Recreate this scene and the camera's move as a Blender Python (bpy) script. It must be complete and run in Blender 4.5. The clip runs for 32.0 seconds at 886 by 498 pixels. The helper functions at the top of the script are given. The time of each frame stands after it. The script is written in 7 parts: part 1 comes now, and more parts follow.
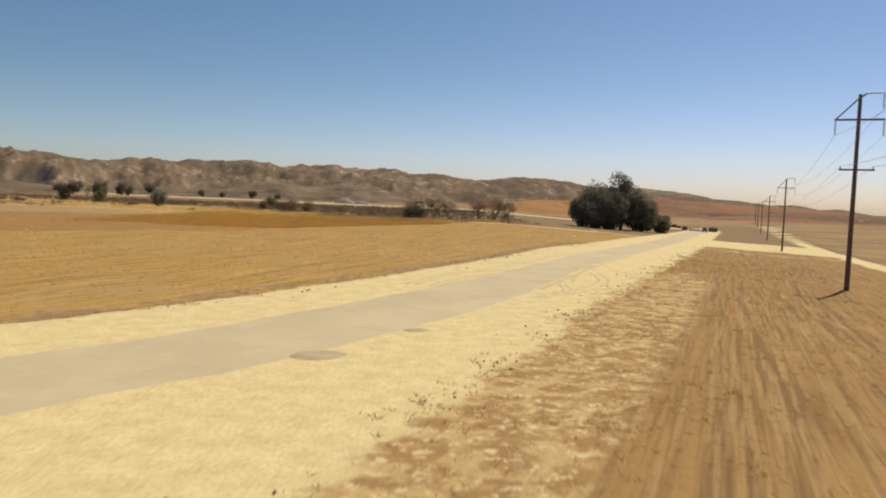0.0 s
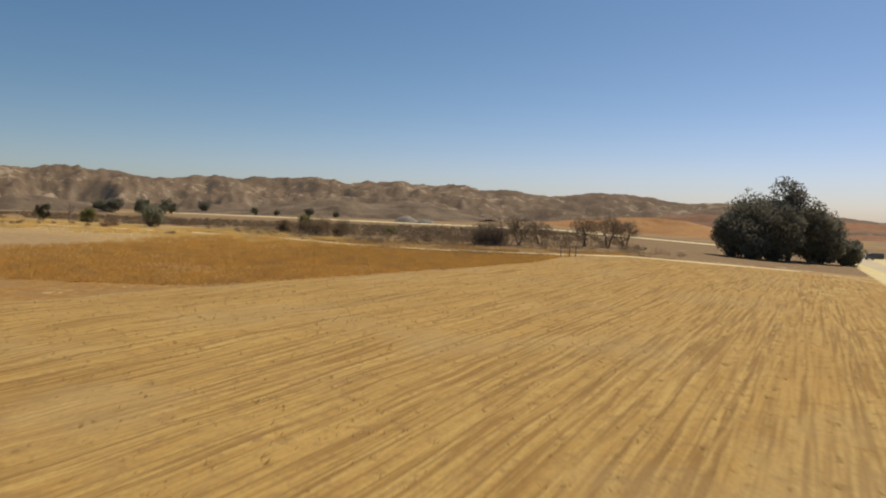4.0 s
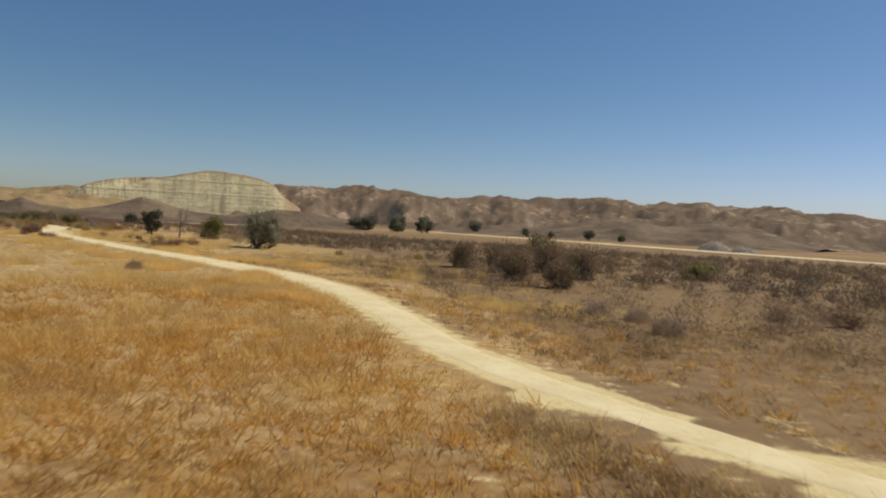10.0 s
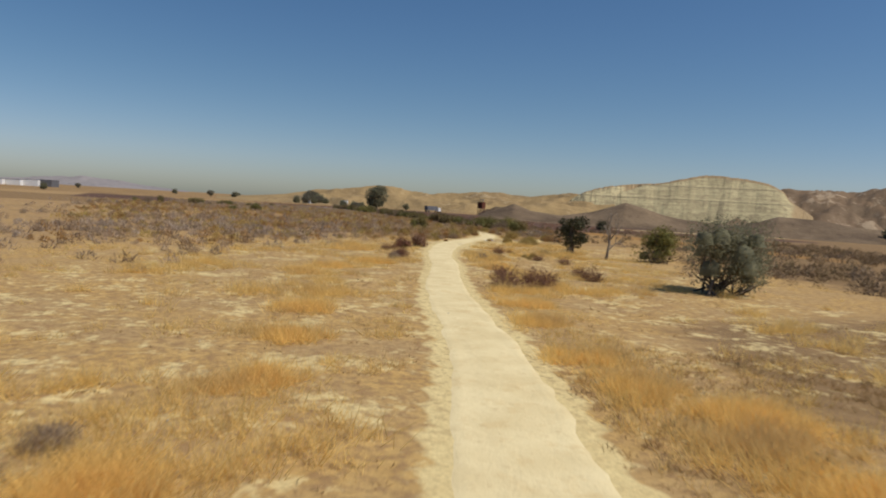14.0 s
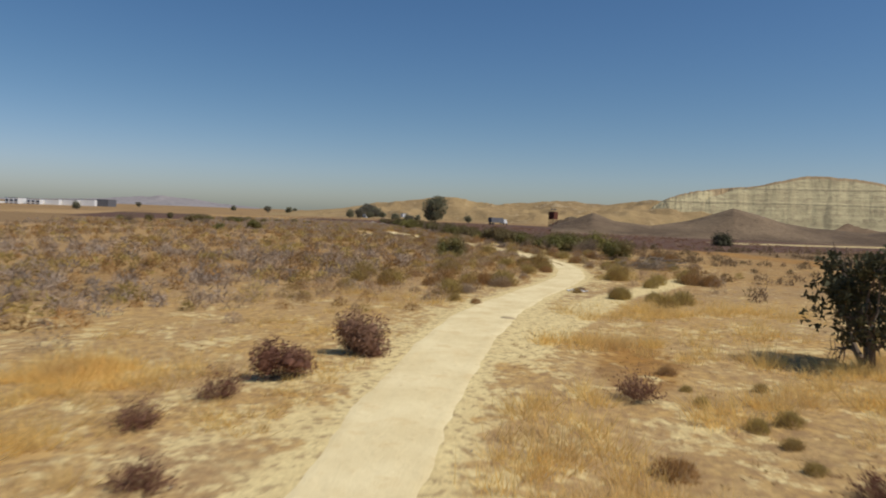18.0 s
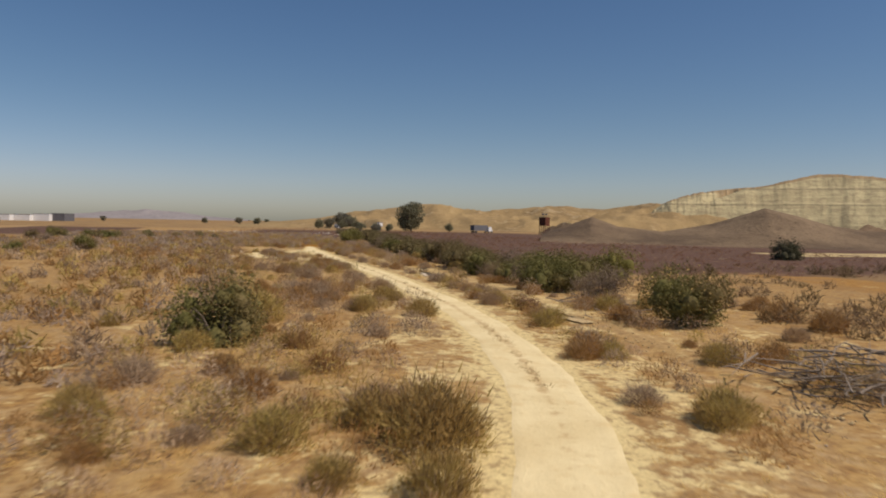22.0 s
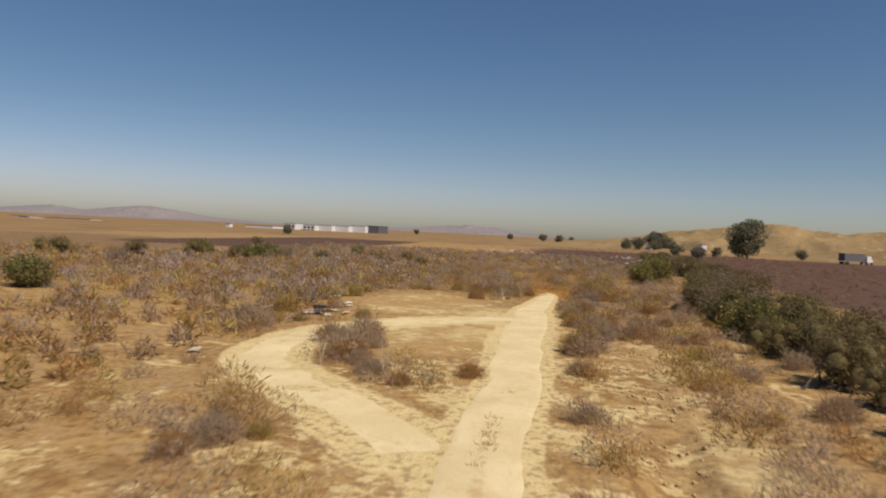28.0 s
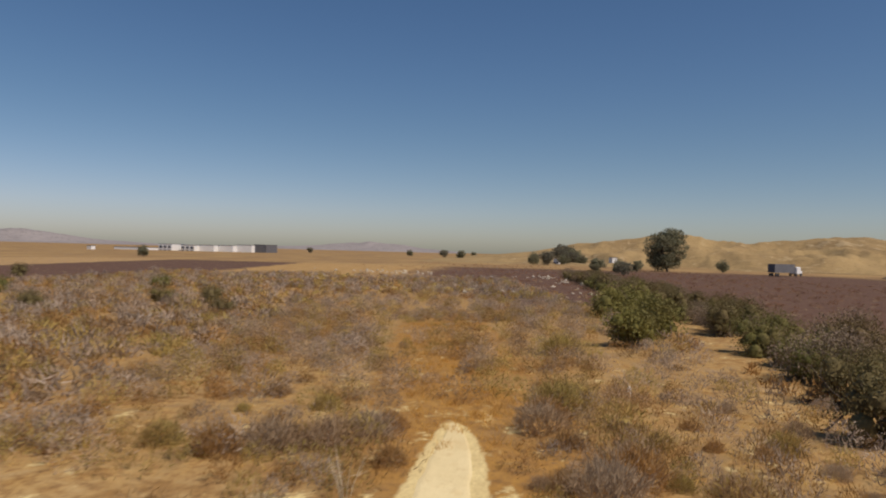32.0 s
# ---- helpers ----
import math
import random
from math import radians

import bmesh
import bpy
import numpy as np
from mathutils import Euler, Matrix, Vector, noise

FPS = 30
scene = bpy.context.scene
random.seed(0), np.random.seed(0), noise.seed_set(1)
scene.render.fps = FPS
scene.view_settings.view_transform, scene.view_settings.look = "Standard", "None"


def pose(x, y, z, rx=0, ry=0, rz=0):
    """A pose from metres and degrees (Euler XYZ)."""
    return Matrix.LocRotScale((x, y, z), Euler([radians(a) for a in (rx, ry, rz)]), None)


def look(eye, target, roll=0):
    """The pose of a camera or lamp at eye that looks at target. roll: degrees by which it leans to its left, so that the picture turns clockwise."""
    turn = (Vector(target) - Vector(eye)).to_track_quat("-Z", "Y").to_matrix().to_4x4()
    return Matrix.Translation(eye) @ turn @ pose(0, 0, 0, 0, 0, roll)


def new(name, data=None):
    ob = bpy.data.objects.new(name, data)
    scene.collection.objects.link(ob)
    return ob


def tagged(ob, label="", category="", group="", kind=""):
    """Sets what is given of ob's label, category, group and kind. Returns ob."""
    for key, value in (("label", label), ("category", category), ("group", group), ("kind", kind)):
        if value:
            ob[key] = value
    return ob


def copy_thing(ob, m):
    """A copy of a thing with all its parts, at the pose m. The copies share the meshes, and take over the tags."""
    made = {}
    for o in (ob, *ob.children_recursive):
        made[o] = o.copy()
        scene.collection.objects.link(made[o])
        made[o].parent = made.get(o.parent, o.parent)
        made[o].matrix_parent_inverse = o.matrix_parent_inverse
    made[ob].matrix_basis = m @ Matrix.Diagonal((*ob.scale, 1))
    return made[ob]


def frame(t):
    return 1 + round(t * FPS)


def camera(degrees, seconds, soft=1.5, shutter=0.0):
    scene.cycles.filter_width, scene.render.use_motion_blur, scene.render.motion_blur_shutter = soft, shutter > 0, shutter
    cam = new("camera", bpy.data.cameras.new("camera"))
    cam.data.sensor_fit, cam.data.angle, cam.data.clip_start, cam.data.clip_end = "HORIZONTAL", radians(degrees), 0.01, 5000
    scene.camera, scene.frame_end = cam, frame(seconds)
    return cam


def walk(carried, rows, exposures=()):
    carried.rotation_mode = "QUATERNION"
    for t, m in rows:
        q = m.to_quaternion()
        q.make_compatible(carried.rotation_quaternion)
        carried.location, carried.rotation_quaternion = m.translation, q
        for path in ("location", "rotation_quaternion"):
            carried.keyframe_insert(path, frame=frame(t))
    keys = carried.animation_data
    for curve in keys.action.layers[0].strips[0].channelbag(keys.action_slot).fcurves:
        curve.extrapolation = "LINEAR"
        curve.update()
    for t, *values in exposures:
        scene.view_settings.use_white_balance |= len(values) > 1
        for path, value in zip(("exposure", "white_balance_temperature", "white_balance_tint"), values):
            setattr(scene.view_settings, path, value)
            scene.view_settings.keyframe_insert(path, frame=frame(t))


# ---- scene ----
# ---- camera ----
cam = camera(62.9, 32.0, soft=1.9, shutter=0.3)
PATH = [
    (0.0, pose(-0.000, -0.000, 4.690, 86.086, -1.975, 0.001)),
    (0.5, pose(-0.133, 7.312, 4.727, 86.375, -2.053, -0.796)),
    (1.0, pose(-0.383, 14.451, 4.637, 86.663, -2.096, -1.660)),
    (1.5, pose(-0.593, 21.564, 4.610, 86.758, -2.081, -1.646)),
    (2.0, pose(-1.011, 29.355, 4.658, 86.772, -2.264, 0.332)),
    (2.5, pose(-1.537, 36.248, 4.722, 86.828, -2.112, 3.478)),
    (3.0, pose(-1.958, 43.263, 4.800, 87.059, -1.962, 5.127)),
    (3.5, pose(-2.419, 50.561, 4.780, 87.226, -1.870, 5.414)),
    (5.5, pose(-6.453, 80.802, 4.656, 87.507, -1.858, 7.386)),
    (6.0, pose(-7.149, 87.883, 4.644, 87.748, -1.948, 9.069)),
    (6.5, pose(-7.836, 95.140, 4.751, 87.914, -1.962, 10.889)),
    (7.0, pose(-8.562, 102.222, 4.716, 88.185, -2.044, 12.431)),
    (7.5, pose(-9.414, 109.170, 4.636, 88.228, -2.295, 14.161)),
    (8.0, pose(-10.531, 116.116, 4.544, 88.290, -2.314, 15.846)),
    (8.5, pose(-11.973, 122.782, 4.464, 88.325, -2.708, 17.345)),
    (9.0, pose(-13.642, 129.181, 4.358, 88.285, -2.552, 20.313)),
    (9.5, pose(-16.050, 136.441, 4.079, 88.270, -2.610, 24.740)),
    (10.0, pose(-18.680, 143.098, 4.004, 88.231, -2.939, 28.439)),
    (10.5, pose(-21.096, 148.525, 4.070, 88.245, -3.378, 30.968)),
    (11.0, pose(-24.389, 154.522, 4.093, 88.038, -3.354, 35.463)),
    (11.5, pose(-27.733, 159.778, 4.173, 87.897, -3.296, 40.967)),
    (12.0, pose(-31.375, 164.612, 4.158, 87.758, -3.257, 46.164)),
    (12.5, pose(-35.318, 168.923, 4.213, 87.533, -3.569, 51.169)),
    (13.0, pose(-39.758, 172.725, 4.177, 87.305, -3.632, 56.834)),
    (13.5, pose(-43.940, 175.972, 4.221, 86.939, -3.953, 62.882)),
    (14.0, pose(-48.487, 179.120, 4.560, 86.618, -3.436, 66.670)),
    (14.5, pose(-53.813, 182.443, 4.618, 86.612, -2.012, 69.848)),
    (16.5, pose(-77.114, 194.640, 3.562, 86.618, -2.231, 77.359)),
    (17.0, pose(-84.178, 197.418, 3.911, 86.612, -2.478, 77.724)),
    (17.5, pose(-91.377, 200.398, 4.377, 86.945, -2.247, 75.317)),
    (18.0, pose(-98.285, 203.312, 4.769, 87.285, -2.162, 72.223)),
    (18.5, pose(-105.024, 206.192, 4.764, 87.533, -2.216, 70.218)),
    (19.0, pose(-111.396, 209.039, 4.572, 87.623, -2.066, 70.062)),
    (19.5, pose(-117.681, 212.020, 4.350, 87.689, -1.721, 69.430)),
    (20.0, pose(-123.666, 215.164, 4.273, 87.759, -1.482, 68.137)),
    (20.5, pose(-129.707, 218.524, 4.402, 87.822, -1.336, 67.383)),
    (21.0, pose(-135.386, 221.935, 4.601, 87.822, -1.050, 68.842)),
    (21.5, pose(-140.966, 225.358, 4.676, 87.885, -0.942, 70.811)),
    (22.0, pose(-146.587, 228.627, 4.710, 87.981, -1.112, 71.733)),
    (22.5, pose(-152.328, 231.831, 4.680, 88.074, -1.180, 74.172)),
    (23.0, pose(-157.872, 234.719, 4.670, 88.140, -1.236, 76.766)),
    (23.5, pose(-163.524, 237.343, 4.568, 88.050, -1.879, 78.043)),
    (24.0, pose(-169.553, 239.594, 4.235, 88.131, -1.479, 80.088)),
    (24.5, pose(-176.082, 241.198, 3.969, 87.952, -1.880, 83.924)),
    (25.0, pose(-182.336, 242.228, 3.846, 87.916, -1.899, 88.694)),
    (25.5, pose(-188.261, 242.869, 4.093, 87.878, -2.507, 91.358)),
    (26.0, pose(-194.104, 243.227, 4.556, 88.034, -2.490, 92.654)),
    (26.5, pose(-199.370, 243.442, 5.162, 88.163, -2.623, 92.722)),
    (28.5, pose(-223.228, 244.780, 4.806, 88.673, -2.775, 97.045)),
    (29.0, pose(-229.056, 244.574, 4.605, 88.867, -2.886, 95.328)),
    (29.5, pose(-234.659, 244.377, 4.331, 89.096, -2.920, 94.306)),
    (30.0, pose(-240.194, 244.207, 4.160, 89.285, -2.419, 95.442)),
    (30.5, pose(-245.297, 244.274, 4.245, 89.472, -1.883, 96.344)),
    (31.0, pose(-249.829, 244.665, 4.572, 89.755, -1.682, 95.071)),
    (31.5, pose(-254.890, 245.225, 4.874, 90.083, -1.571, 92.096)),
    (32.0, pose(-259.428, 246.013, 5.231, 90.218, -1.546, 88.649)),
]
# the clip's camera stops down and cools a little once the bright verge is behind it
walk(cam, PATH, [(0.0, -0.03, 7000, 11), (3.0, -0.13, 6850, 11), (7.0, -0.15, 6550, 11), (11.0, -0.2, 6450, 11), (14.0, -0.19, 6400, 12), (18.0, -0.2, 6300, 12), (21.0, -0.18, 6900, 17), (29.0, -0.18, 7000, 18), (32.0, -0.2, 6900, 17)])


# ---- light ----
SUN_AZ = 38.0      # degrees clockwise from +y
SUN_EL = 54.0
sky_world = bpy.data.worlds.new("sky")
scene.world = sky_world
sky_world.use_nodes = True
wn = sky_world.node_tree
wn.nodes.clear()
sky = wn.nodes.new("ShaderNodeTexSky")
sky.sky_type = "NISHITA"
sky.sun_disc = False
sky.sun_elevation = radians(SUN_EL)
sky.sun_rotation = radians(SUN_AZ)
sky.altitude = 400.0
sky.air_density = 1.0
sky.dust_density = 0.9
sky.ozone_density = 2.6
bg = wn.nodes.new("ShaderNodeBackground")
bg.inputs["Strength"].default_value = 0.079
wout = wn.nodes.new("ShaderNodeOutputWorld")
deep = wn.nodes.new("ShaderNodeHueSaturation")
deep.inputs["Saturation"].default_value = 1.2
deep.inputs["Value"].default_value = 1.04
tone = wn.nodes.new("ShaderNodeMix")
tone.data_type, tone.blend_type = "RGBA", "MULTIPLY"
tone.inputs["Factor"].default_value = 1.0
tone.inputs["B"].default_value = (0.93, 0.975, 1.0, 1.0)
wn.links.new(sky.outputs["Color"], deep.inputs["Color"])
wn.links.new(deep.outputs["Color"], tone.inputs["A"])
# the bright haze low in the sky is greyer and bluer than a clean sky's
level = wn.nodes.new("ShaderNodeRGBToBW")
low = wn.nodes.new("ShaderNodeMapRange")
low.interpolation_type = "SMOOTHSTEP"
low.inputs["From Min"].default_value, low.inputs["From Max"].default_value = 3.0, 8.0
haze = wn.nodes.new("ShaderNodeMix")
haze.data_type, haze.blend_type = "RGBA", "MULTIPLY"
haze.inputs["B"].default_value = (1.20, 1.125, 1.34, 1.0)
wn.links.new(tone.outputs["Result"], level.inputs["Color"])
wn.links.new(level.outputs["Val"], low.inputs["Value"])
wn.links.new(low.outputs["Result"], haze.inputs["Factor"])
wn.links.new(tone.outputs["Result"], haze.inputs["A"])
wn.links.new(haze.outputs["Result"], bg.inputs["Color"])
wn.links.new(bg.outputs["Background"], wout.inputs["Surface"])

sun_data = bpy.data.lights.new("sun", "SUN")
sun_data.energy = 4.3
sun_data.angle = radians(0.53)
sun_data.color = (1.0, 0.93, 0.81)
sun = new("sun", sun_data)
sun_dir = Vector((math.sin(radians(SUN_AZ)) * math.cos(radians(SUN_EL)), math.cos(radians(SUN_AZ)) * math.cos(radians(SUN_EL)), math.sin(radians(SUN_EL))))
sun.matrix_world = look((0, 0, 200), Vector((0, 0, 200)) - sun_dir)


# ---- materials ----
class Mat:
    """A small builder for node materials."""

    def __init__(self, name, rough=0.9, metal=0.0, spec=0.2):
        self.m = bpy.data.materials.new(name)
        self.m.use_nodes = True
        self.t = self.m.node_tree
        self.b = self.t.nodes["Principled BSDF"]
        self.b.inputs["Roughness"].default_value = rough
        self.b.inputs["Metallic"].default_value = metal
        self.b.inputs["Specular IOR Level"].default_value = spec
        self.geo = None

    def node(self, kind, **values):
        n = self.t.nodes.new(kind)
        for k, v in values.items():
            n.inputs[k].default_value = v
        return n

    def link(self, a, b):
        self.t.links.new(a, b)

    def pos(self):
        if self.geo is None:
            self.geo = self.t.nodes.new("ShaderNodeNewGeometry")
        return self.geo.outputs["Position"]

    def noise(self, scale, detail=4.0, rough=0.55, at=None, distort=0.0):
        n = self.node("ShaderNodeTexNoise", Scale=scale, Detail=detail, Roughness=rough, Distortion=distort)
        self.link(at if at is not None else self.pos(), n.inputs["Vector"])
        return n.outputs["Fac"]

    def math(self, op, a, b=None, c=None, clamp=False):
        n = self.t.nodes.new("ShaderNodeMath")
        n.operation = op
        n.use_clamp = clamp
        for i, v in enumerate((a, b, c)):
            if v is None:
                continue
            if isinstance(v, (int, float)):
                n.inputs[i].default_value = v
            else:
                self.link(v, n.inputs[i])
        return n.outputs[0]

    def ramp(self, fac, lo, hi, a=0.0, b=1.0):
        n = self.t.nodes.new("ShaderNodeMapRange")
        n.interpolation_type = "SMOOTHSTEP"
        for k, v in (("From Min", lo), ("From Max", hi), ("To Min", a), ("To Max", b)):
            n.inputs[k].default_value = v
        self.link(fac, n.inputs["Value"])
        return n.outputs["Result"]

    def mix(self, fac, a, b, blend="MIX"):
        n = self.t.nodes.new("ShaderNodeMix")
        n.data_type = "RGBA"
        n.blend_type = blend
        for sock, v in ((n.inputs["Factor"], fac), (n.inputs["A"], a), (n.inputs["B"], b)):
            if isinstance(v, tuple):
                sock.default_value = (*v, 1.0)[:4]
            elif isinstance(v, (int, float)):
                sock.default_value = v
            else:
                self.link(v, sock)
        return n.outputs["Result"]

    def attr(self, name):
        n = self.t.nodes.new("ShaderNodeAttribute")
        n.attribute_name = name
        return n.outputs["Fac"]

    def bump(self, height, strength=0.5, distance=0.05):
        n = self.node("ShaderNodeBump", Strength=strength, Distance=distance)
        self.link(height, n.inputs["Height"])
        self.link(n.outputs["Normal"], self.b.inputs["Normal"])

    def color(self, c):
        if isinstance(c, tuple):
            self.b.inputs["Base Color"].default_value = (*c, 1.0)
        else:
            self.link(c, self.b.inputs["Base Color"])
        return self.m


def grainy(name, c1, c2, scale=6.0, rough=0.9, metal=0.0, spec=0.2, fine=60.0, bump=0.3, dist=0.02):
    """Two tones by a coarse noise, a fine grain over them, and relief."""
    k = Mat(name, rough, metal, spec)
    n1, n2 = k.noise(scale, 5), k.noise(fine, 3)
    c = k.mix(k.ramp(n1, 0.3, 0.7), c1, c2)
    c = k.mix(k.ramp(n2, 0.2, 0.8, 0.0, 0.35), c, tuple(v * 0.6 for v in c1))
    k.bump(n2, bump, dist)
    return k.color(c)


def leafy(name, c1, c2, c3, rough=0.75, thin=0.0):
    """Leaves, blades and twigs that differ from one to the next."""
    k = Mat(name, rough, 0.0, 0.15)
    k.pos()
    r = k.geo.outputs["Random Per Island"]
    c = k.mix(r, c1, c2)
    n = k.noise(0.35, 3)
    c = k.mix(k.ramp(n, 0.42, 0.68), c, c3)
    info = k.t.nodes.new("ShaderNodeObjectInfo")
    hs = k.t.nodes.new("ShaderNodeHueSaturation")
    k.link(k.math("ADD", k.math("MULTIPLY_ADD", k.attr("tone"), 0.6, 0.92), k.math("MULTIPLY", info.outputs["Random"], 0.16)), hs.inputs["Value"])
    k.link(c, hs.inputs["Color"])
    c = hs.outputs["Color"]
    if thin:
        k.b.inputs["Transmission Weight"].default_value = 0.0
        tr = k.t.nodes.new("ShaderNodeBsdfTranslucent")
        k.link(c, tr.inputs["Color"])
        ms = k.node("ShaderNodeMixShader", Fac=thin)
        out = k.t.nodes["Material Output"]
        k.link(k.b.outputs["BSDF"], ms.inputs[1])
        k.link(tr.outputs["BSDF"], ms.inputs[2])
        k.link(ms.outputs["Shader"], out.inputs["Surface"])
    return k.color(c)


def ground_material():
    k = Mat("dry_ground", 0.95, 0.0, 0.1)
    big, mid, small, fine = k.noise(0.035, 5), k.noise(0.22, 6, 0.62), k.noise(1.3, 6, 0.65), k.noise(9.0, 5, 0.7)
    wob = k.math("ADD", k.math("MULTIPLY", k.math("SUBTRACT", mid, 0.5), 0.9), k.math("MULTIPLY", k.math("SUBTRACT", small, 0.5), 0.9))

    def zone(name, lo=0.35, hi=0.65):
        return k.ramp(k.math("ADD", k.attr(name), wob), lo, hi)

    soil = k.mix(k.ramp(small, 0.3, 0.7), (0.44, 0.31, 0.16), (0.34, 0.225, 0.11))
    soil = k.mix(k.ramp(big, 0.35, 0.65, 0.0, 0.6), soil, (0.40, 0.265, 0.13))
    litter = k.mix(k.ramp(small, 0.35, 0.65), (0.225, 0.143, 0.068), (0.315, 0.205, 0.094))
    gold = k.mix(k.ramp(small, 0.3, 0.7), (0.57, 0.375, 0.135), (0.47, 0.295, 0.10))
    gold = k.mix(k.ramp(mid, 0.35, 0.68, 0.0, 0.6), gold, (0.42, 0.30, 0.16))
    tufts = k.noise(2.6, 5, 0.7)
    soil = k.mix(k.ramp(tufts, 0.42, 0.60), soil, (0.32, 0.20, 0.095))
    soil = k.mix(k.ramp(k.noise(0.7, 5, 0.7), 0.46, 0.62, 0.0, 0.85), soil, (0.47, 0.305, 0.115))
    gold = k.mix(k.ramp(tufts, 0.44, 0.62, 0.0, 0.85), gold, (0.33, 0.205, 0.095))
    litter = k.mix(k.ramp(tufts, 0.45, 0.6, 0.0, 0.7), litter, (0.21, 0.135, 0.07))
    orange = k.mix(k.ramp(small, 0.3, 0.7), (0.43, 0.235, 0.06), (0.33, 0.165, 0.042))
    orange = k.mix(k.ramp(mid, 0.4, 0.68, 0.0, 0.7), orange, (0.30, 0.19, 0.085))
    orange = k.mix(k.ramp(tufts, 0.46, 0.66, 0.0, 0.7), orange, (0.22, 0.125, 0.05))
    maroon = k.mix(k.ramp(small, 0.35, 0.7), (0.085, 0.045, 0.036), (0.16, 0.095, 0.065))
    # stubble rows run beside the road
    sep = k.t.nodes.new("ShaderNodeSeparateXYZ")
    k.link(k.pos(), sep.inputs[0])
    across = k.math("SUBTRACT", k.math("MULTIPLY", sep.outputs["X"], 0.9285), k.math("MULTIPLY", sep.outputs["Y"], 0.3714))
    comb = k.t.nodes.new("ShaderNodeCombineXYZ")
    along = k.math("ADD", k.math("MULTIPLY", sep.outputs["X"], 0.3714), k.math("MULTIPLY", sep.outputs["Y"], 0.9285))
    k.link(k.math("MULTIPLY", across, 1.5), comb.inputs[0])
    k.link(k.math("MULTIPLY", along, 0.03), comb.inputs[1])
    broad = k.noise(1.0, 4, 0.65, comb.outputs[0])
    comb2 = k.t.nodes.new("ShaderNodeCombineXYZ")
    k.link(k.math("MULTIPLY", across, 5.2), comb2.inputs[0])
    k.link(k.math("MULTIPLY", along, 0.13), comb2.inputs[1])
    rows = k.math("ADD", k.math("MULTIPLY", k.noise(1.0, 5, 0.72, comb2.outputs[0], 0.15), 0.72), k.math("MULTIPLY", broad, 0.28))
    stub = k.mix(k.ramp(rows, 0.43, 0.56), (0.30, 0.165, 0.046), (0.57, 0.37, 0.115))
    stub = k.mix(k.ramp(broad, 0.40, 0.62, 0.0, 0.6), stub, (0.42, 0.235, 0.06))
    stub = k.mix(k.ramp(k.noise(1.7, 5, 0.7), 0.5, 0.68, 0.0, 0.7), stub, (0.31, 0.175, 0.062))
    stub = k.mix(k.ramp(k.noise(0.11, 4), 0.48, 0.68, 0.0, 0.4), stub, (0.46, 0.315, 0.135))
    ploughed = k.mix(k.ramp(rows, 0.41, 0.58), (0.225, 0.125, 0.048), (0.44, 0.28, 0.11))
    ploughed = k.mix(k.ramp(broad, 0.42, 0.6, 0.0, 0.55), ploughed, (0.32, 0.165, 0.046))
    stub = k.mix(k.attr("furrow"), stub, ploughed)
    strewn = k.mix(k.ramp(k.noise(1.1, 6, 0.68), 0.44, 0.58), (0.37, 0.215, 0.08), (0.56, 0.385, 0.165))
    strewn = k.mix(k.ramp(k.noise(2.4, 5, 0.7), 0.54, 0.62, 0.0, 0.85), strewn, (0.72, 0.57, 0.30))
    stub = k.mix(k.ramp(k.math("ADD", k.attr("strewn"), k.math("MULTIPLY", wob, 0.7)), 0.3, 0.7), stub, strewn)
    sand = k.mix(k.ramp(small, 0.3, 0.75), (0.765, 0.625, 0.305), (0.645, 0.50, 0.235))
    plain = k.mix(k.ramp(big, 0.35, 0.65), (0.36, 0.235, 0.10), (0.25, 0.155, 0.075))
    c = k.mix(zone("litter"), soil, litter)
    c = k.mix(zone("gold"), c, gold)
    c = k.mix(zone("orange"), c, orange)
    c = k.mix(zone("maroon"), c, maroon)
    c = k.mix(zone("plain", 0.3, 0.7), c, plain)
    c = k.mix(zone("stubble", 0.42, 0.58), c, stub)
    # bare pale patches
    bare = k.ramp(k.math("ADD", k.math("ADD", k.math("MULTIPLY", k.noise(0.45, 4, 0.6), 0.5), k.math("MULTIPLY", k.noise(1.9, 6, 0.7), 0.5)), k.math("MULTIPLY", k.attr("bare"), 0.13)), 0.58, 0.66)
    c = k.mix(k.math("MULTIPLY", bare, k.ramp(k.attr("stubble"), 0.3, 0.6, 0.9, 0.12)), c, sand)
    c = k.mix(k.ramp(k.math("ADD", k.attr("sand"), k.math("MULTIPLY", wob, 0.8)), 0.4, 0.6), c, sand)
    c = k.mix(k.ramp(fine, 0.35, 0.8, 0.0, 0.4), c, (0.16, 0.11, 0.06))
    crumbs = k.math("MULTIPLY", k.ramp(k.noise(3.4, 4, 0.6), 0.52, 0.60, 0.0, 0.6), k.ramp(k.attr("bare"), 0.2, 0.7))
    c = k.mix(crumbs, c, (0.27, 0.175, 0.085))
    k.bump(k.math("ADD", k.math("ADD", k.math("MULTIPLY", small, 1.2), k.math("MULTIPLY", fine, 0.35)), k.math("MULTIPLY", k.math("MULTIPLY", rows, k.attr("stubble")), 1.8)), 0.5, 0.10)
    return k.color(c)


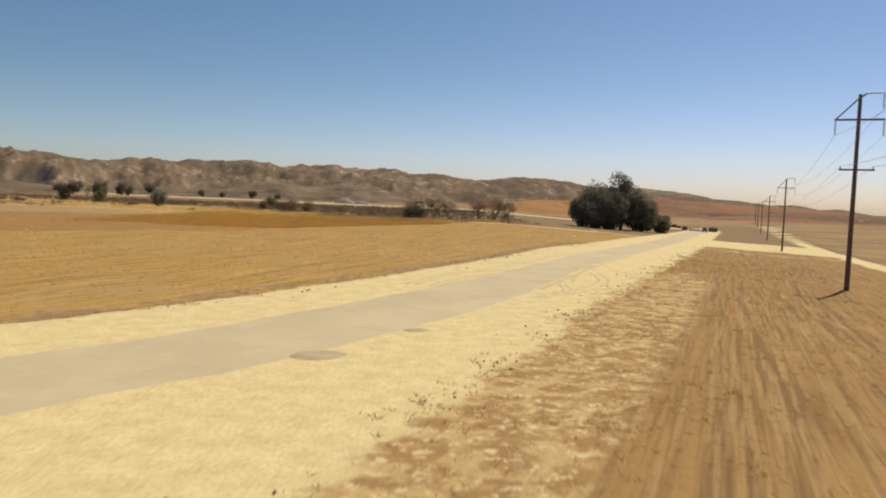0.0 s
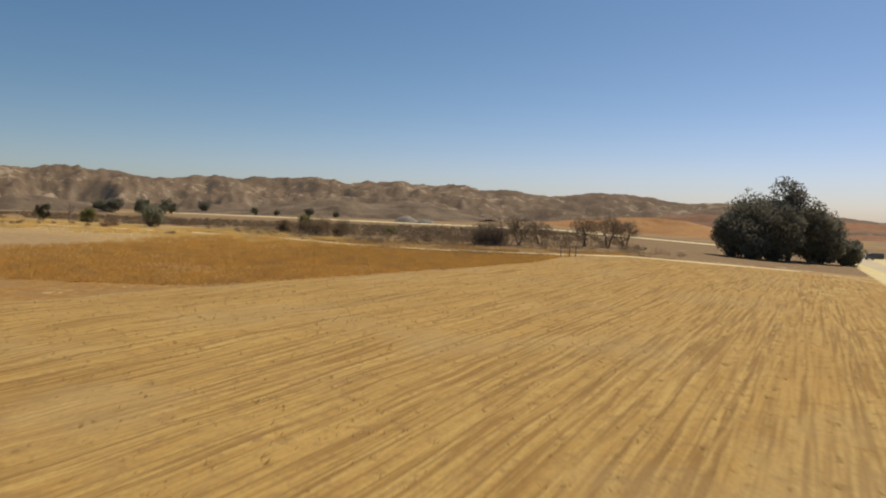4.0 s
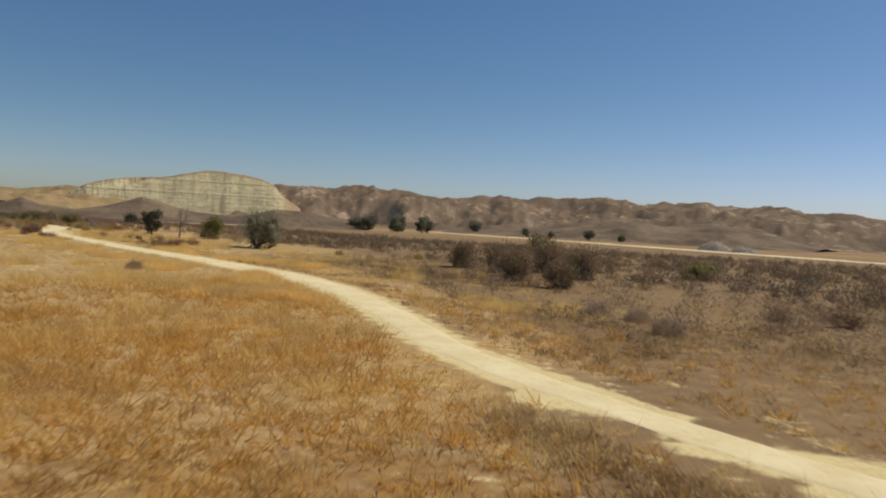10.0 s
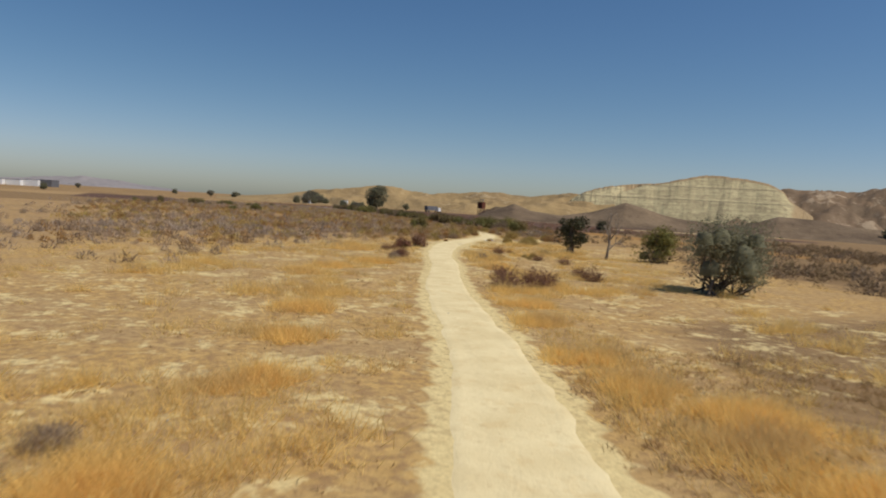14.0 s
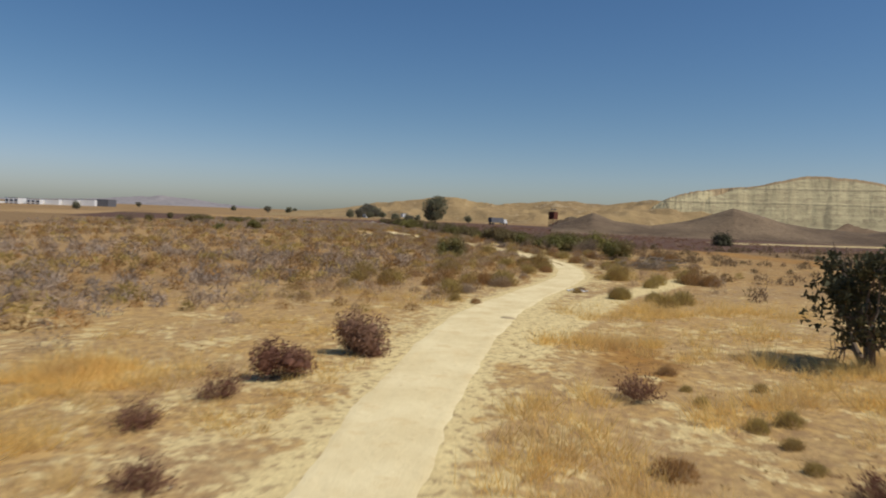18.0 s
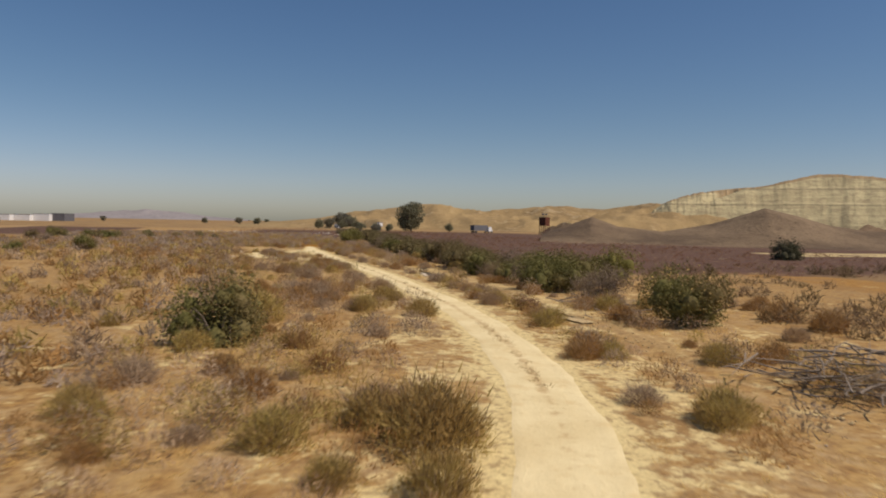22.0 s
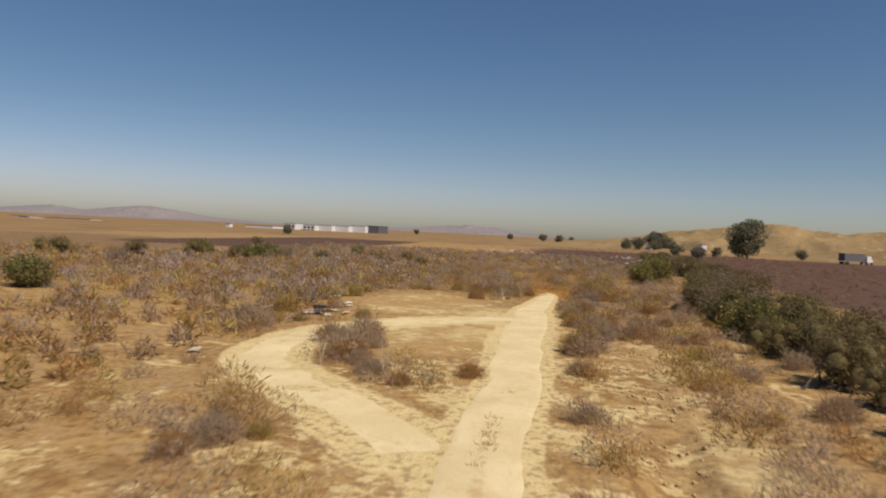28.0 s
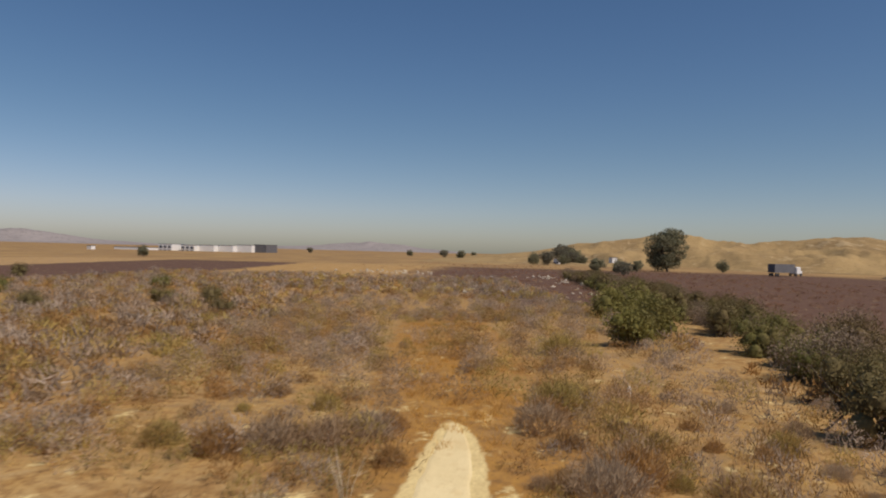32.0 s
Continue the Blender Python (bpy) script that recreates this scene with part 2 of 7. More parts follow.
def path_material():
    k = Mat("pale_packed_dirt", 0.95, 0.0, 0.1)
    n1, n2, n3 = k.noise(0.5, 5), k.noise(3.0, 5, 0.65), k.noise(25.0, 4)
    c = k.mix(k.ramp(n1, 0.3, 0.7), (0.775, 0.655, 0.375), (0.68, 0.555, 0.30))
    c = k.mix(k.ramp(n2, 0.55, 0.8, 0.0, 0.6), c, (0.50, 0.365, 0.185))
    c = k.mix(k.ramp(n3, 0.6, 0.85, 0.0, 0.4), c, (0.36, 0.28, 0.17))
    # grass and dirt left between the wheels
    c = k.mix(k.ramp(k.math("ADD", k.math("MULTIPLY", k.attr("middle"), 0.42), k.math("SUBTRACT", k.noise(1.6, 5, 0.7), 0.5)), 0.26, 0.50, 0.0, 0.7), c, (0.47, 0.32, 0.15))
    c = k.mix(k.ramp(k.noise(0.9, 5, 0.65), 0.52, 0.66, 0.0, 0.45), c, (0.62, 0.46, 0.22))
    k.bump(k.math("ADD", n2, k.math("MULTIPLY", n3, 0.3)), 0.6, 0.06)
    return k.color(c)


def asphalt_material():
    k = Mat("dusty_asphalt", 0.9, 0.0, 0.2)
    n1, n2, n3 = k.noise(0.25, 5), k.noise(2.0, 5), k.noise(50.0, 3)
    c = k.mix(k.ramp(n1, 0.35, 0.65), (0.50, 0.40, 0.235), (0.565, 0.455, 0.27))
    c = k.mix(k.ramp(n2, 0.5, 0.8, 0.0, 0.5), c, (0.60, 0.485, 0.31))
    c = k.mix(k.ramp(n3, 0.5, 0.8, 0.0, 0.3), c, (0.18, 0.16, 0.13))
    k.bump(n3, 0.3, 0.01)
    return k.color(c)


def hill_material(name, c1, c2, c3, scale=0.02, strata=(), scars=0.0):
    """Eroded earth: pale gullies, dry brush on the tops."""
    k = Mat(name, 0.95, 0.0, 0.1)
    n1, n2, n3 = k.noise(scale, 6, 0.65), k.noise(scale * 6, 6, 0.7), k.noise(scale * 30, 4, 0.7)
    if k.geo is None:
        k.pos()
    sep = k.t.nodes.new("ShaderNodeSeparateXYZ")
    k.link(k.geo.outputs["Normal"], sep.inputs[0])
    flat = k.math("ADD", sep.outputs["Z"], k.math("MULTIPLY", k.math("SUBTRACT", n2, 0.5), 0.5))
    c = k.mix(k.ramp(n1, 0.35, 0.65), c1, c2)
    c = k.mix(k.ramp(flat, 0.86, 1.05, 1.0, 0.0) if strata else k.ramp(flat, 0.55, 0.92, 1.0, 0.0), c, c3)
    c = k.mix(k.ramp(k.math("ADD", n2, k.math("MULTIPLY", k.math("SUBTRACT", n1, 0.5), 0.8)), 0.56, 0.68, 0.0, scars), c, tuple(v * 1.35 for v in c3))
    if strata:
        sp = k.t.nodes.new("ShaderNodeSeparateXYZ")
        k.link(k.pos(), sp.inputs[0])
        level = k.math("ADD", sp.outputs["Z"], k.math("MULTIPLY", n1, 5.0))
        for z in strata:
            near = k.math("ABSOLUTE", k.math("SUBTRACT", level, z))
            c = k.mix(k.ramp(k.math("ADD", near, k.math("MULTIPLY", n2, 1.2)), 0.8, 2.0, 0.65, 0.0), c, tuple(v * 0.5 for v in c3))
    c = k.mix(k.ramp(n3, 0.5, 0.72, 0.0, 0.25 if strata else 0.55), c, tuple(v * 0.4 for v in c1))
    k.bump(n2, 0.8, 1.5)
    return k.color(c)


M_GROUND = ground_material()
M_PATH = path_material()
M_ASPHALT = asphalt_material()
M_BADLAND = hill_material("badland_earth", (0.155, 0.11, 0.07), (0.205, 0.14, 0.085), (0.29, 0.225, 0.15), 0.012, scars=0.75)


def cliff_material():
    """Pale layered rock where the hill is cut, brown dry grass where it is not."""
    k = Mat("pale_quarry_face", 0.95, 0.0, 0.1)
    n1, n2, n3 = k.noise(0.03, 5, 0.6), k.noise(0.16, 6, 0.7), k.noise(0.7, 4, 0.7)
    sp = k.t.nodes.new("ShaderNodeSeparateXYZ")
    k.link(k.pos(), sp.inputs[0])
    comb = k.t.nodes.new("ShaderNodeCombineXYZ")
    k.link(k.math("MULTIPLY", sp.outputs["X"], 0.02), comb.inputs[0])
    k.link(k.math("MULTIPLY", sp.outputs["Y"], 0.02), comb.inputs[1])
    k.link(k.math("MULTIPLY", sp.outputs["Z"], 0.32), comb.inputs[2])
    beds = k.noise(1.0, 5, 0.65, comb.outputs[0])
    rock = k.mix(k.ramp(beds, 0.38, 0.62), (0.50, 0.43, 0.245), (0.385, 0.325, 0.185))
    rock = k.mix(k.ramp(n2, 0.45, 0.66, 0.0, 0.75), rock, (0.26, 0.21, 0.125))
    rock = k.mix(k.ramp(n3, 0.5, 0.75, 0.0, 0.5), rock, (0.21, 0.175, 0.105))
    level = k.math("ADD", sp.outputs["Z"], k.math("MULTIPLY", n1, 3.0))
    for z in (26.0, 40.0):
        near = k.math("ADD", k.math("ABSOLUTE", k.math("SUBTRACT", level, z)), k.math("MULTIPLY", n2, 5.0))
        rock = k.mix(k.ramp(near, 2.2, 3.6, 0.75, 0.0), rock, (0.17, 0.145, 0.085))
    grass = k.mix(k.ramp(n1, 0.35, 0.65), (0.29, 0.21, 0.115), (0.36, 0.265, 0.145))
    grass = k.mix(k.ramp(n3, 0.45, 0.7, 0.0, 0.6), grass, (0.20, 0.145, 0.08))
    grass = k.mix(k.ramp(n2, 0.55, 0.7, 0.0, 0.5), grass, (0.42, 0.335, 0.20))
    c = k.mix(k.ramp(k.math("ADD", k.attr("cut"), k.math("MULTIPLY", k.math("SUBTRACT", n2, 0.5), 0.5)), 0.35, 0.65), grass, rock)
    k.bump(n2, 0.8, 1.5)
    return k.color(c)


M_CLIFF = cliff_material()
M_TANHILL = hill_material("tan_grass_hill", (0.36, 0.255, 0.12), (0.24, 0.165, 0.08), (0.45, 0.36, 0.215), 0.02, scars=0.35)
M_SPOIL = hill_material("dark_spoil", (0.12, 0.085, 0.055), (0.235, 0.17, 0.105), (0.33, 0.26, 0.175), 0.03)
M_REDHILL = hill_material("red_brown_hill", (0.19, 0.105, 0.06), (0.30, 0.15, 0.07), (0.26, 0.165, 0.10), 0.008)
M_ORANGEHILL = hill_material("orange_dry_slope", (0.36, 0.18, 0.065), (0.42, 0.225, 0.085), (0.33, 0.19, 0.09), 0.02)
# the haze of distance is put into these grey base colours
M_FARHILL = hill_material("haze_tinted_mountain", (0.25, 0.23, 0.225), (0.29, 0.265, 0.255), (0.31, 0.28, 0.265), 0.002)
M_WOOD = grainy("weathered_pole_wood", (0.12, 0.085, 0.065), (0.17, 0.125, 0.095), 3.0, 0.85)
M_BARK = grainy("grey_bark", (0.15, 0.115, 0.085), (0.22, 0.175, 0.13), 5.0, 0.95)
M_DEADWOOD = grainy("bleached_deadwood", (0.33, 0.28, 0.22), (0.23, 0.19, 0.15), 5.0, 0.95)
M_METAL = grainy("dull_galvanised_metal", (0.28, 0.28, 0.28), (0.22, 0.22, 0.23), 8.0, 0.5, 0.8)
M_INSUL = grainy("grey_insulator", (0.30, 0.30, 0.32), (0.24, 0.24, 0.26), 8.0, 0.4)
M_RUST = grainy("rusted_steel", (0.17, 0.06, 0.035), (0.11, 0.045, 0.03), 2.0, 0.85, 0.2)
M_WHITE = grainy("white_painted_wall", (0.80, 0.80, 0.78), (0.74, 0.74, 0.72), 0.3, 0.7, bump=0.05)
M_DARKGLASS = grainy("dark_window_band", (0.05, 0.06, 0.08), (0.07, 0.08, 0.10), 0.5, 0.25)
M_GREYBOX = grainy("dark_grey_panel", (0.12, 0.12, 0.13), (0.16, 0.16, 0.17), 0.5, 0.7)
M_ROCK = grainy("pale_stone", (0.60, 0.54, 0.44), (0.46, 0.40, 0.31), 4.0, 0.95)
M_PLASTIC = grainy("white_plastic", (0.82, 0.81, 0.78), (0.72, 0.70, 0.66), 6.0, 0.5, bump=0.1)
M_RUBBER = grainy("black_rubber", (0.03, 0.03, 0.03), (0.045, 0.045, 0.045), 20.0, 0.8)
M_GRASS = leafy("golden_dry_grass", (0.70, 0.42, 0.11), (0.54, 0.30, 0.07), (0.50, 0.30, 0.10), thin=0.45)
M_GOLD = leafy("pale_golden_grass", (0.92, 0.68, 0.25), (0.82, 0.575, 0.19), (0.70, 0.50, 0.21), thin=0.5)
M_STRAW = leafy("cut_straw", (0.74, 0.52, 0.22), (0.55, 0.36, 0.14), (0.46, 0.29, 0.11), thin=0.35)
M_GREY = leafy("grey_dry_twigs", (0.38, 0.285, 0.19), (0.49, 0.375, 0.25), (0.39, 0.265, 0.15), thin=0.35)
M_OLIVE = leafy("olive_brown_sprigs", (0.40, 0.305, 0.095), (0.52, 0.395, 0.135), (0.43, 0.285, 0.10), thin=0.4)
M_RUSTY = leafy("rust_brown_sprigs", (0.44, 0.25, 0.085), (0.34, 0.19, 0.07), (0.42, 0.265, 0.11), thin=0.35)
M_DARKRED = leafy("dead_dark_red_leaves", (0.24, 0.115, 0.07), (0.16, 0.08, 0.055), (0.28, 0.165, 0.105), thin=0.25)
M_GREEN = leafy("dusty_green_leaves", (0.135, 0.13, 0.042), (0.20, 0.185, 0.06), (0.20, 0.155, 0.065), thin=0.3)
M_YELLOWGREEN = leafy("yellow_green_leaves", (0.21, 0.20, 0.06), (0.27, 0.235, 0.07), (0.19, 0.165, 0.06), thin=0.35)
M_DARKLEAF = leafy("dark_tree_leaves", (0.065, 0.066, 0.036), (0.10, 0.097, 0.05), (0.08, 0.072, 0.042), thin=0.25)
M_EUC = leafy("dark_grey_green_leaves", (0.18, 0.17, 0.125), (0.25, 0.235, 0.165), (0.20, 0.18, 0.125), thin=0.4)
M_OAK = leafy("grey_green_oak_leaves", (0.20, 0.20, 0.125), (0.28, 0.27, 0.165), (0.23, 0.21, 0.125), thin=0.4)
M_LILAC = leafy("lilac_grey_twigs", (0.34, 0.27, 0.205), (0.43, 0.345, 0.265), (0.36, 0.26, 0.17), thin=0.3)
M_DARKTWIG = leafy("dark_grey_brown_twigs", (0.21, 0.16, 0.115), (0.29, 0.22, 0.15), (0.25, 0.18, 0.105), thin=0.2)
M_BROWNSCRUB = leafy("brown_scrub_twigs", (0.25, 0.17, 0.095), (0.34, 0.235, 0.135), (0.22, 0.165, 0.08), thin=0.25)
M_DARKOLIVE = leafy("dark_olive_leaves", (0.14, 0.115, 0.05), (0.20, 0.16, 0.07), (0.17, 0.12, 0.055), thin=0.25)
M_TRACK = grainy("tyre_marked_sand", (0.52, 0.395, 0.205), (0.68, 0.535, 0.295), 1.2, 0.95)
M_BANK = grainy("crumbling_bank_earth", (0.62, 0.47, 0.25), (0.45, 0.325, 0.165), 1.1, 0.95, fine=14.0, bump=0.8, dist=0.06)
M_THATCH = leafy("matted_brown_grass", (0.44, 0.29, 0.125), (0.34, 0.215, 0.09), (0.46, 0.32, 0.15), thin=0.35)
M_MAROON = leafy("maroon_dry_weeds", (0.22, 0.10, 0.055), (0.28, 0.145, 0.075), (0.30, 0.185, 0.095), thin=0.25)


# ---- plan ----
ROAD_LEAN = 0.4            # the road's centre line: x = -13.9 + 0.4 y
TRAIL = [(34, 158.0, 2.2), (22, 157.4, 2.4), (8, 155.6, 1.6), (-8.6, 154.9, 1.5), (-16.5, 156.6, 1.7), (-23, 159.8, 1.9), (-29.5, 164.2, 2.1), (-37, 171.5, 2.3), (-44, 177.6, 2.7),
         (-53, 183.2, 3.3), (-60, 186.0, 3.6), (-68, 189.4, 3.3), (-82, 194.3, 3.0), (-90, 197.4, 2.8), (-98.5, 201.2, 2.8), (-111, 206.1, 3.0), (-121, 210.8, 3.5), (-130.5, 216.0, 3.8),
         (-139, 222.0, 3.5), (-149, 229.8, 3.2), (-156.5, 234.2, 3.1), (-164, 237.5, 2.9), (-175.5, 240.6, 2.7), (-188, 242.4, 2.8), (-202.5, 243.5, 2.7), (-211, 244.0, 2.6),
         (-221, 244.2, 2.5), (-233, 243.9, 2.4), (-241.5, 244.5, 2.4), (-252.5, 244.7, 2.8), (-260, 245.2, 2.6), (-265, 245.3, 2.4), (-268.5, 245.7, 2.2), (-273, 246.3, 1.8), (-276.5, 246.7, 1.6), (-279.0, 246.9, 1.2), (-281.5, 247.0, 0.4)]
# the paved road's centre (metres right of the line) and width, by y: it swings in from the west
ROAD = [(-40, -38.0, 5.6), (-15, -20.0, 5.6), (2, -9.5, 5.6), (8, -6.5, 5.7), (13, -4.2, 5.8), (18, -2.6, 5.9), (22, -1.3, 5.9), (27, -0.4, 5.8), (33, 0.4, 5.7), (42, 0.9, 5.0), (50, 1.05, 4.4), (60, 1.2, 4.1), (80, 1.5, 4.2), (130, 1.9, 4.6), (170, 1.5, 5.4), (230, 0.5, 6.4), (300, 0.0, 7.0), (380, 0.0, 7.0)]
FIELD_EDGE = ([-400, -40, -29, -21, -15, -11, -6, -3.5, 0.3, 4, 8, 14, 26, 60], [60, 75, 88, 101, 109.5, 116, 125, 130, 139.5, 150, 153, 155, 156, 158])
VERGE_WEST = ([20, 24, 29, 37, 44, 52, 60, 75, 90, 102, 160], [-10.5, -9.6, -8.0, -6.8, -6.0, -5.5, -5.2, -5.0, -4.6, -4.5, -4.5])
VERGE_EAST = ([12, 28, 45, 85], [6.3, 6.6, 7.0, 7.8])
FAINT = [[(-134.8, 203.6), (-127, 202.3), (-120.1, 201.4), (-112, 200.3)], [(-127, 205.2), (-123.1, 204.4), (-118.2, 204.8)], [(-118, 202.9), (-115.2, 203.5), (-110.9, 204.0)], [(-127, 216.5), (-130.1, 221.6), (-134.3, 228.4)], [(-129, 227), (-124.8, 224.2), (-115.0, 217.3), (-109, 213.0)]]
SIDE_TRAIL = [(-233, 242.3, 1.6), (-236, 240.5, 1.8), (-239.4, 237.4, 2.0), (-244, 235.0, 2.0), (-250, 235.0, 2.0), (-255, 237.4, 2.2), (-258.5, 241.5, 2.2), (-260, 244.5, 2.0)]
FORK = [(-121, 213.0, 1.6), (-129, 219.5, 1.2), (-136, 225.5, 1.0), (-143, 233.0, 1.0), (-150, 242.0, 1.0)]
GULLY = [(-158, 243.2), (-168.8, 245.0), (-176, 245.9), (-180.3, 246.1), (-183.5, 246.4), (-186.3, 247.1), (-190.5, 248.0), (-198, 248.4), (-206.2, 248.4), (-210.4, 248.9), (-215.3, 248.5), (-222, 248.1), (-228, 247.7), (-236, 248.6), (-246, 249.0), (-252, 249.6)]
HEDGE = [(-186.8, 252.2), (-198, 252.8), (-212, 253.6), (-232, 255.2), (-258, 257.2), (-276, 258.4), (-290, 262.0), (-306, 266.0), (-360, 272.0), (-420, 277.0)]


def polyline(rows, step):
    """A smooth run of points through the rows, about step apart."""
    rows = np.array(rows, float)
    out = []
    for i in range(len(rows) - 1):
        p0, p1, p2, p3 = rows[max(i - 1, 0)], rows[i], rows[i + 1], rows[min(i + 2, len(rows) - 1)]
        n = max(2, int(np.hypot(*(p2 - p1)[:2]) / step))
        for k in range(n):
            t = k / n
            out.append(0.5 * (2 * p1 + (p2 - p0) * t + (2 * p0 - 5 * p1 + 4 * p2 - p3) * t * t + (3 * p1 - p0 - 3 * p2 + p3) * t ** 3))
    out.append(rows[-1])
    return np.array(out)


def far_from(x, y, line):
    """The distance from each place to a polyline."""
    d = np.full(np.shape(x), 1e9)
    for (ax, ay), (bx, by) in zip(line[:-1], line[1:]):
        ux, uy = bx - ax, by - ay
        t = np.clip(((x - ax) * ux + (y - ay) * uy) / (ux * ux + uy * uy + 1e-9), 0, 1)
        d = np.minimum(d, np.hypot(x - ax - t * ux, y - ay - t * uy))
    return d


def smooth(a, b, v):
    t = np.clip((v - a) / (b - a), 0, 1)
    return t * t * (3 - 2 * t)


rng = np.random.default_rng(7)
GRAINS = rng.random((256, 256))


def rough2(x, y, scale, octaves=4, gain=0.5):
    """Smooth value noise over the plane, about -1 to 1."""
    total, amp, norm = 0.0, 1.0, 0.0
    for o in range(octaves):
        u, v = np.asarray(x) * scale + 17.3 * o, np.asarray(y) * scale + 9.1 * o
        iu, iv = np.floor(u).astype(int), np.floor(v).astype(int)
        fu, fv = u - iu, v - iv
        fu, fv = fu * fu * (3 - 2 * fu), fv * fv * (3 - 2 * fv)
        g = lambda a, b: GRAINS[a & 255, b & 255]
        total = total + amp * ((g(iu, iv) * (1 - fu) + g(iu + 1, iv) * fu) * (1 - fv) + (g(iu, iv + 1) * (1 - fu) + g(iu + 1, iv + 1) * fu) * fv)
        norm += amp
        amp *= gain
        scale *= 2.03
    return total / norm * 2 - 1


def road_side(x, y):
    """Metres to the right of the road's centre line."""
    return (x - (-13.9 + ROAD_LEAN * y)) * 0.9285


def base_height(x, y):
    x, y = np.asarray(x, float), np.asarray(y, float)
    east = np.maximum(0.0, x - 12.0)
    z = -0.055 * np.minimum(east, 120) * (1 - 0.25 * smooth(60, 160, east))
    return z + 0.0 * y


TRAIL_LINE = polyline(TRAIL, 3.0)
TRAIL_XY = [tuple(p) for p in TRAIL_LINE[:, :2]]
SIDE_XY = [tuple(p) for p in polyline(SIDE_TRAIL, 1.5)[:, :2]]
FORK_XY = [tuple(p) for p in polyline(FORK, 2.0)[:, :2]]


def height(x, y, flat=None):
    x, y = np.asarray(x, float), np.asarray(y, float)
    z = base_height(x, y)
    near = smooth(900, 350, np.hypot(x + 120, y - 180))
    calm = smooth(0.2, 4.5, far_from(x, y, TRAIL_XY) - np.interp(x, TRAIL_LINE[::-1, 0], TRAIL_LINE[::-1, 2] / 2)) if flat is None else flat
    calm = calm * smooth(7.5, 12.0, np.abs(road_side(x, y)))
    z = z + near * calm * (0.22 * rough2(x, y, 0.09, 3) + 0.07 * rough2(x, y, 0.6, 2))
    d = far_from(x, y, GULLY) + 0.3 * rough2(x, y, 0.45, 2)
    north = y > np.interp(x, [p[0] for p in GULLY[::-1]], [p[1] for p in GULLY[::-1]])
    z = z - np.clip(0.14 + 0.3 * rough2(x, y, 0.1, 2) + 0.10 * smooth(-176, -180, x) * smooth(-193, -189, x) + 0.25 * smooth(-203, -207, x) * smooth(-219, -215, x), 0.05, 0.45) * smooth(-158, -172, x) * smooth(-256, -238, x) * np.where(north, smooth(0.75, 0.5, d), smooth(1.5, 0.3, d))
    return z


def mesh_from(name, verts, faces, material=None, shade=False):
    """A mesh from arrays: faces all of one size."""
    verts, faces = np.asarray(verts, np.float32).reshape(-1, 3), np.asarray(faces, np.int32)
    me = bpy.data.meshes.new(name)
    n, k = faces.shape
    me.vertices.add(len(verts))
    me.vertices.foreach_set("co", verts.ravel())
    me.loops.add(n * k)
    me.loops.foreach_set("vertex_index", faces.ravel())
    me.polygons.add(n)
    me.polygons.foreach_set("loop_start", np.arange(0, n * k, k, dtype=np.int32))
    me.polygons.foreach_set("loop_total", np.full(n, k, np.int32))
    if shade:
        me.polygons.foreach_set("use_smooth", np.ones(n, bool))
    me.update(calc_edges=True)
    if material:
        me.materials.append(material)
    return me


def grid_faces(nu, nv):
    i = (np.arange(nu - 1)[:, None] * nv + np.arange(nv - 1)[None, :]).ravel()
    return np.stack([i, i + nv, i + nv + 1, i + 1], 1)


def spread(fine_lo, fine_hi, step, lo, hi, grow=1.16):
    mid = np.arange(fine_lo, fine_hi, step)
    out_hi, s, v = [], step, mid[-1]
    while v < hi:
        s *= grow
        v += s
        out_hi.append(v)
    out_lo, s, v = [], step, fine_lo
    while v > lo:
        s *= grow
        v -= s
        out_lo.append(v)
    return np.array(out_lo[::-1] + list(mid) + out_hi)


# ---- ground ----
def worn_strip(x, y, dt):
    """Brown thin grass in a strip south of the footpath's first stretch."""
    wide = np.interp(x, [-34, -26, -12], [3.0, 4.5, 12.0])
    return smooth(wide, 0.5 * wide, dt + 0.25 * wide * rough2(x, y, 0.12, 2)) * smooth(-60, -48, x) * smooth(12, 2, x)


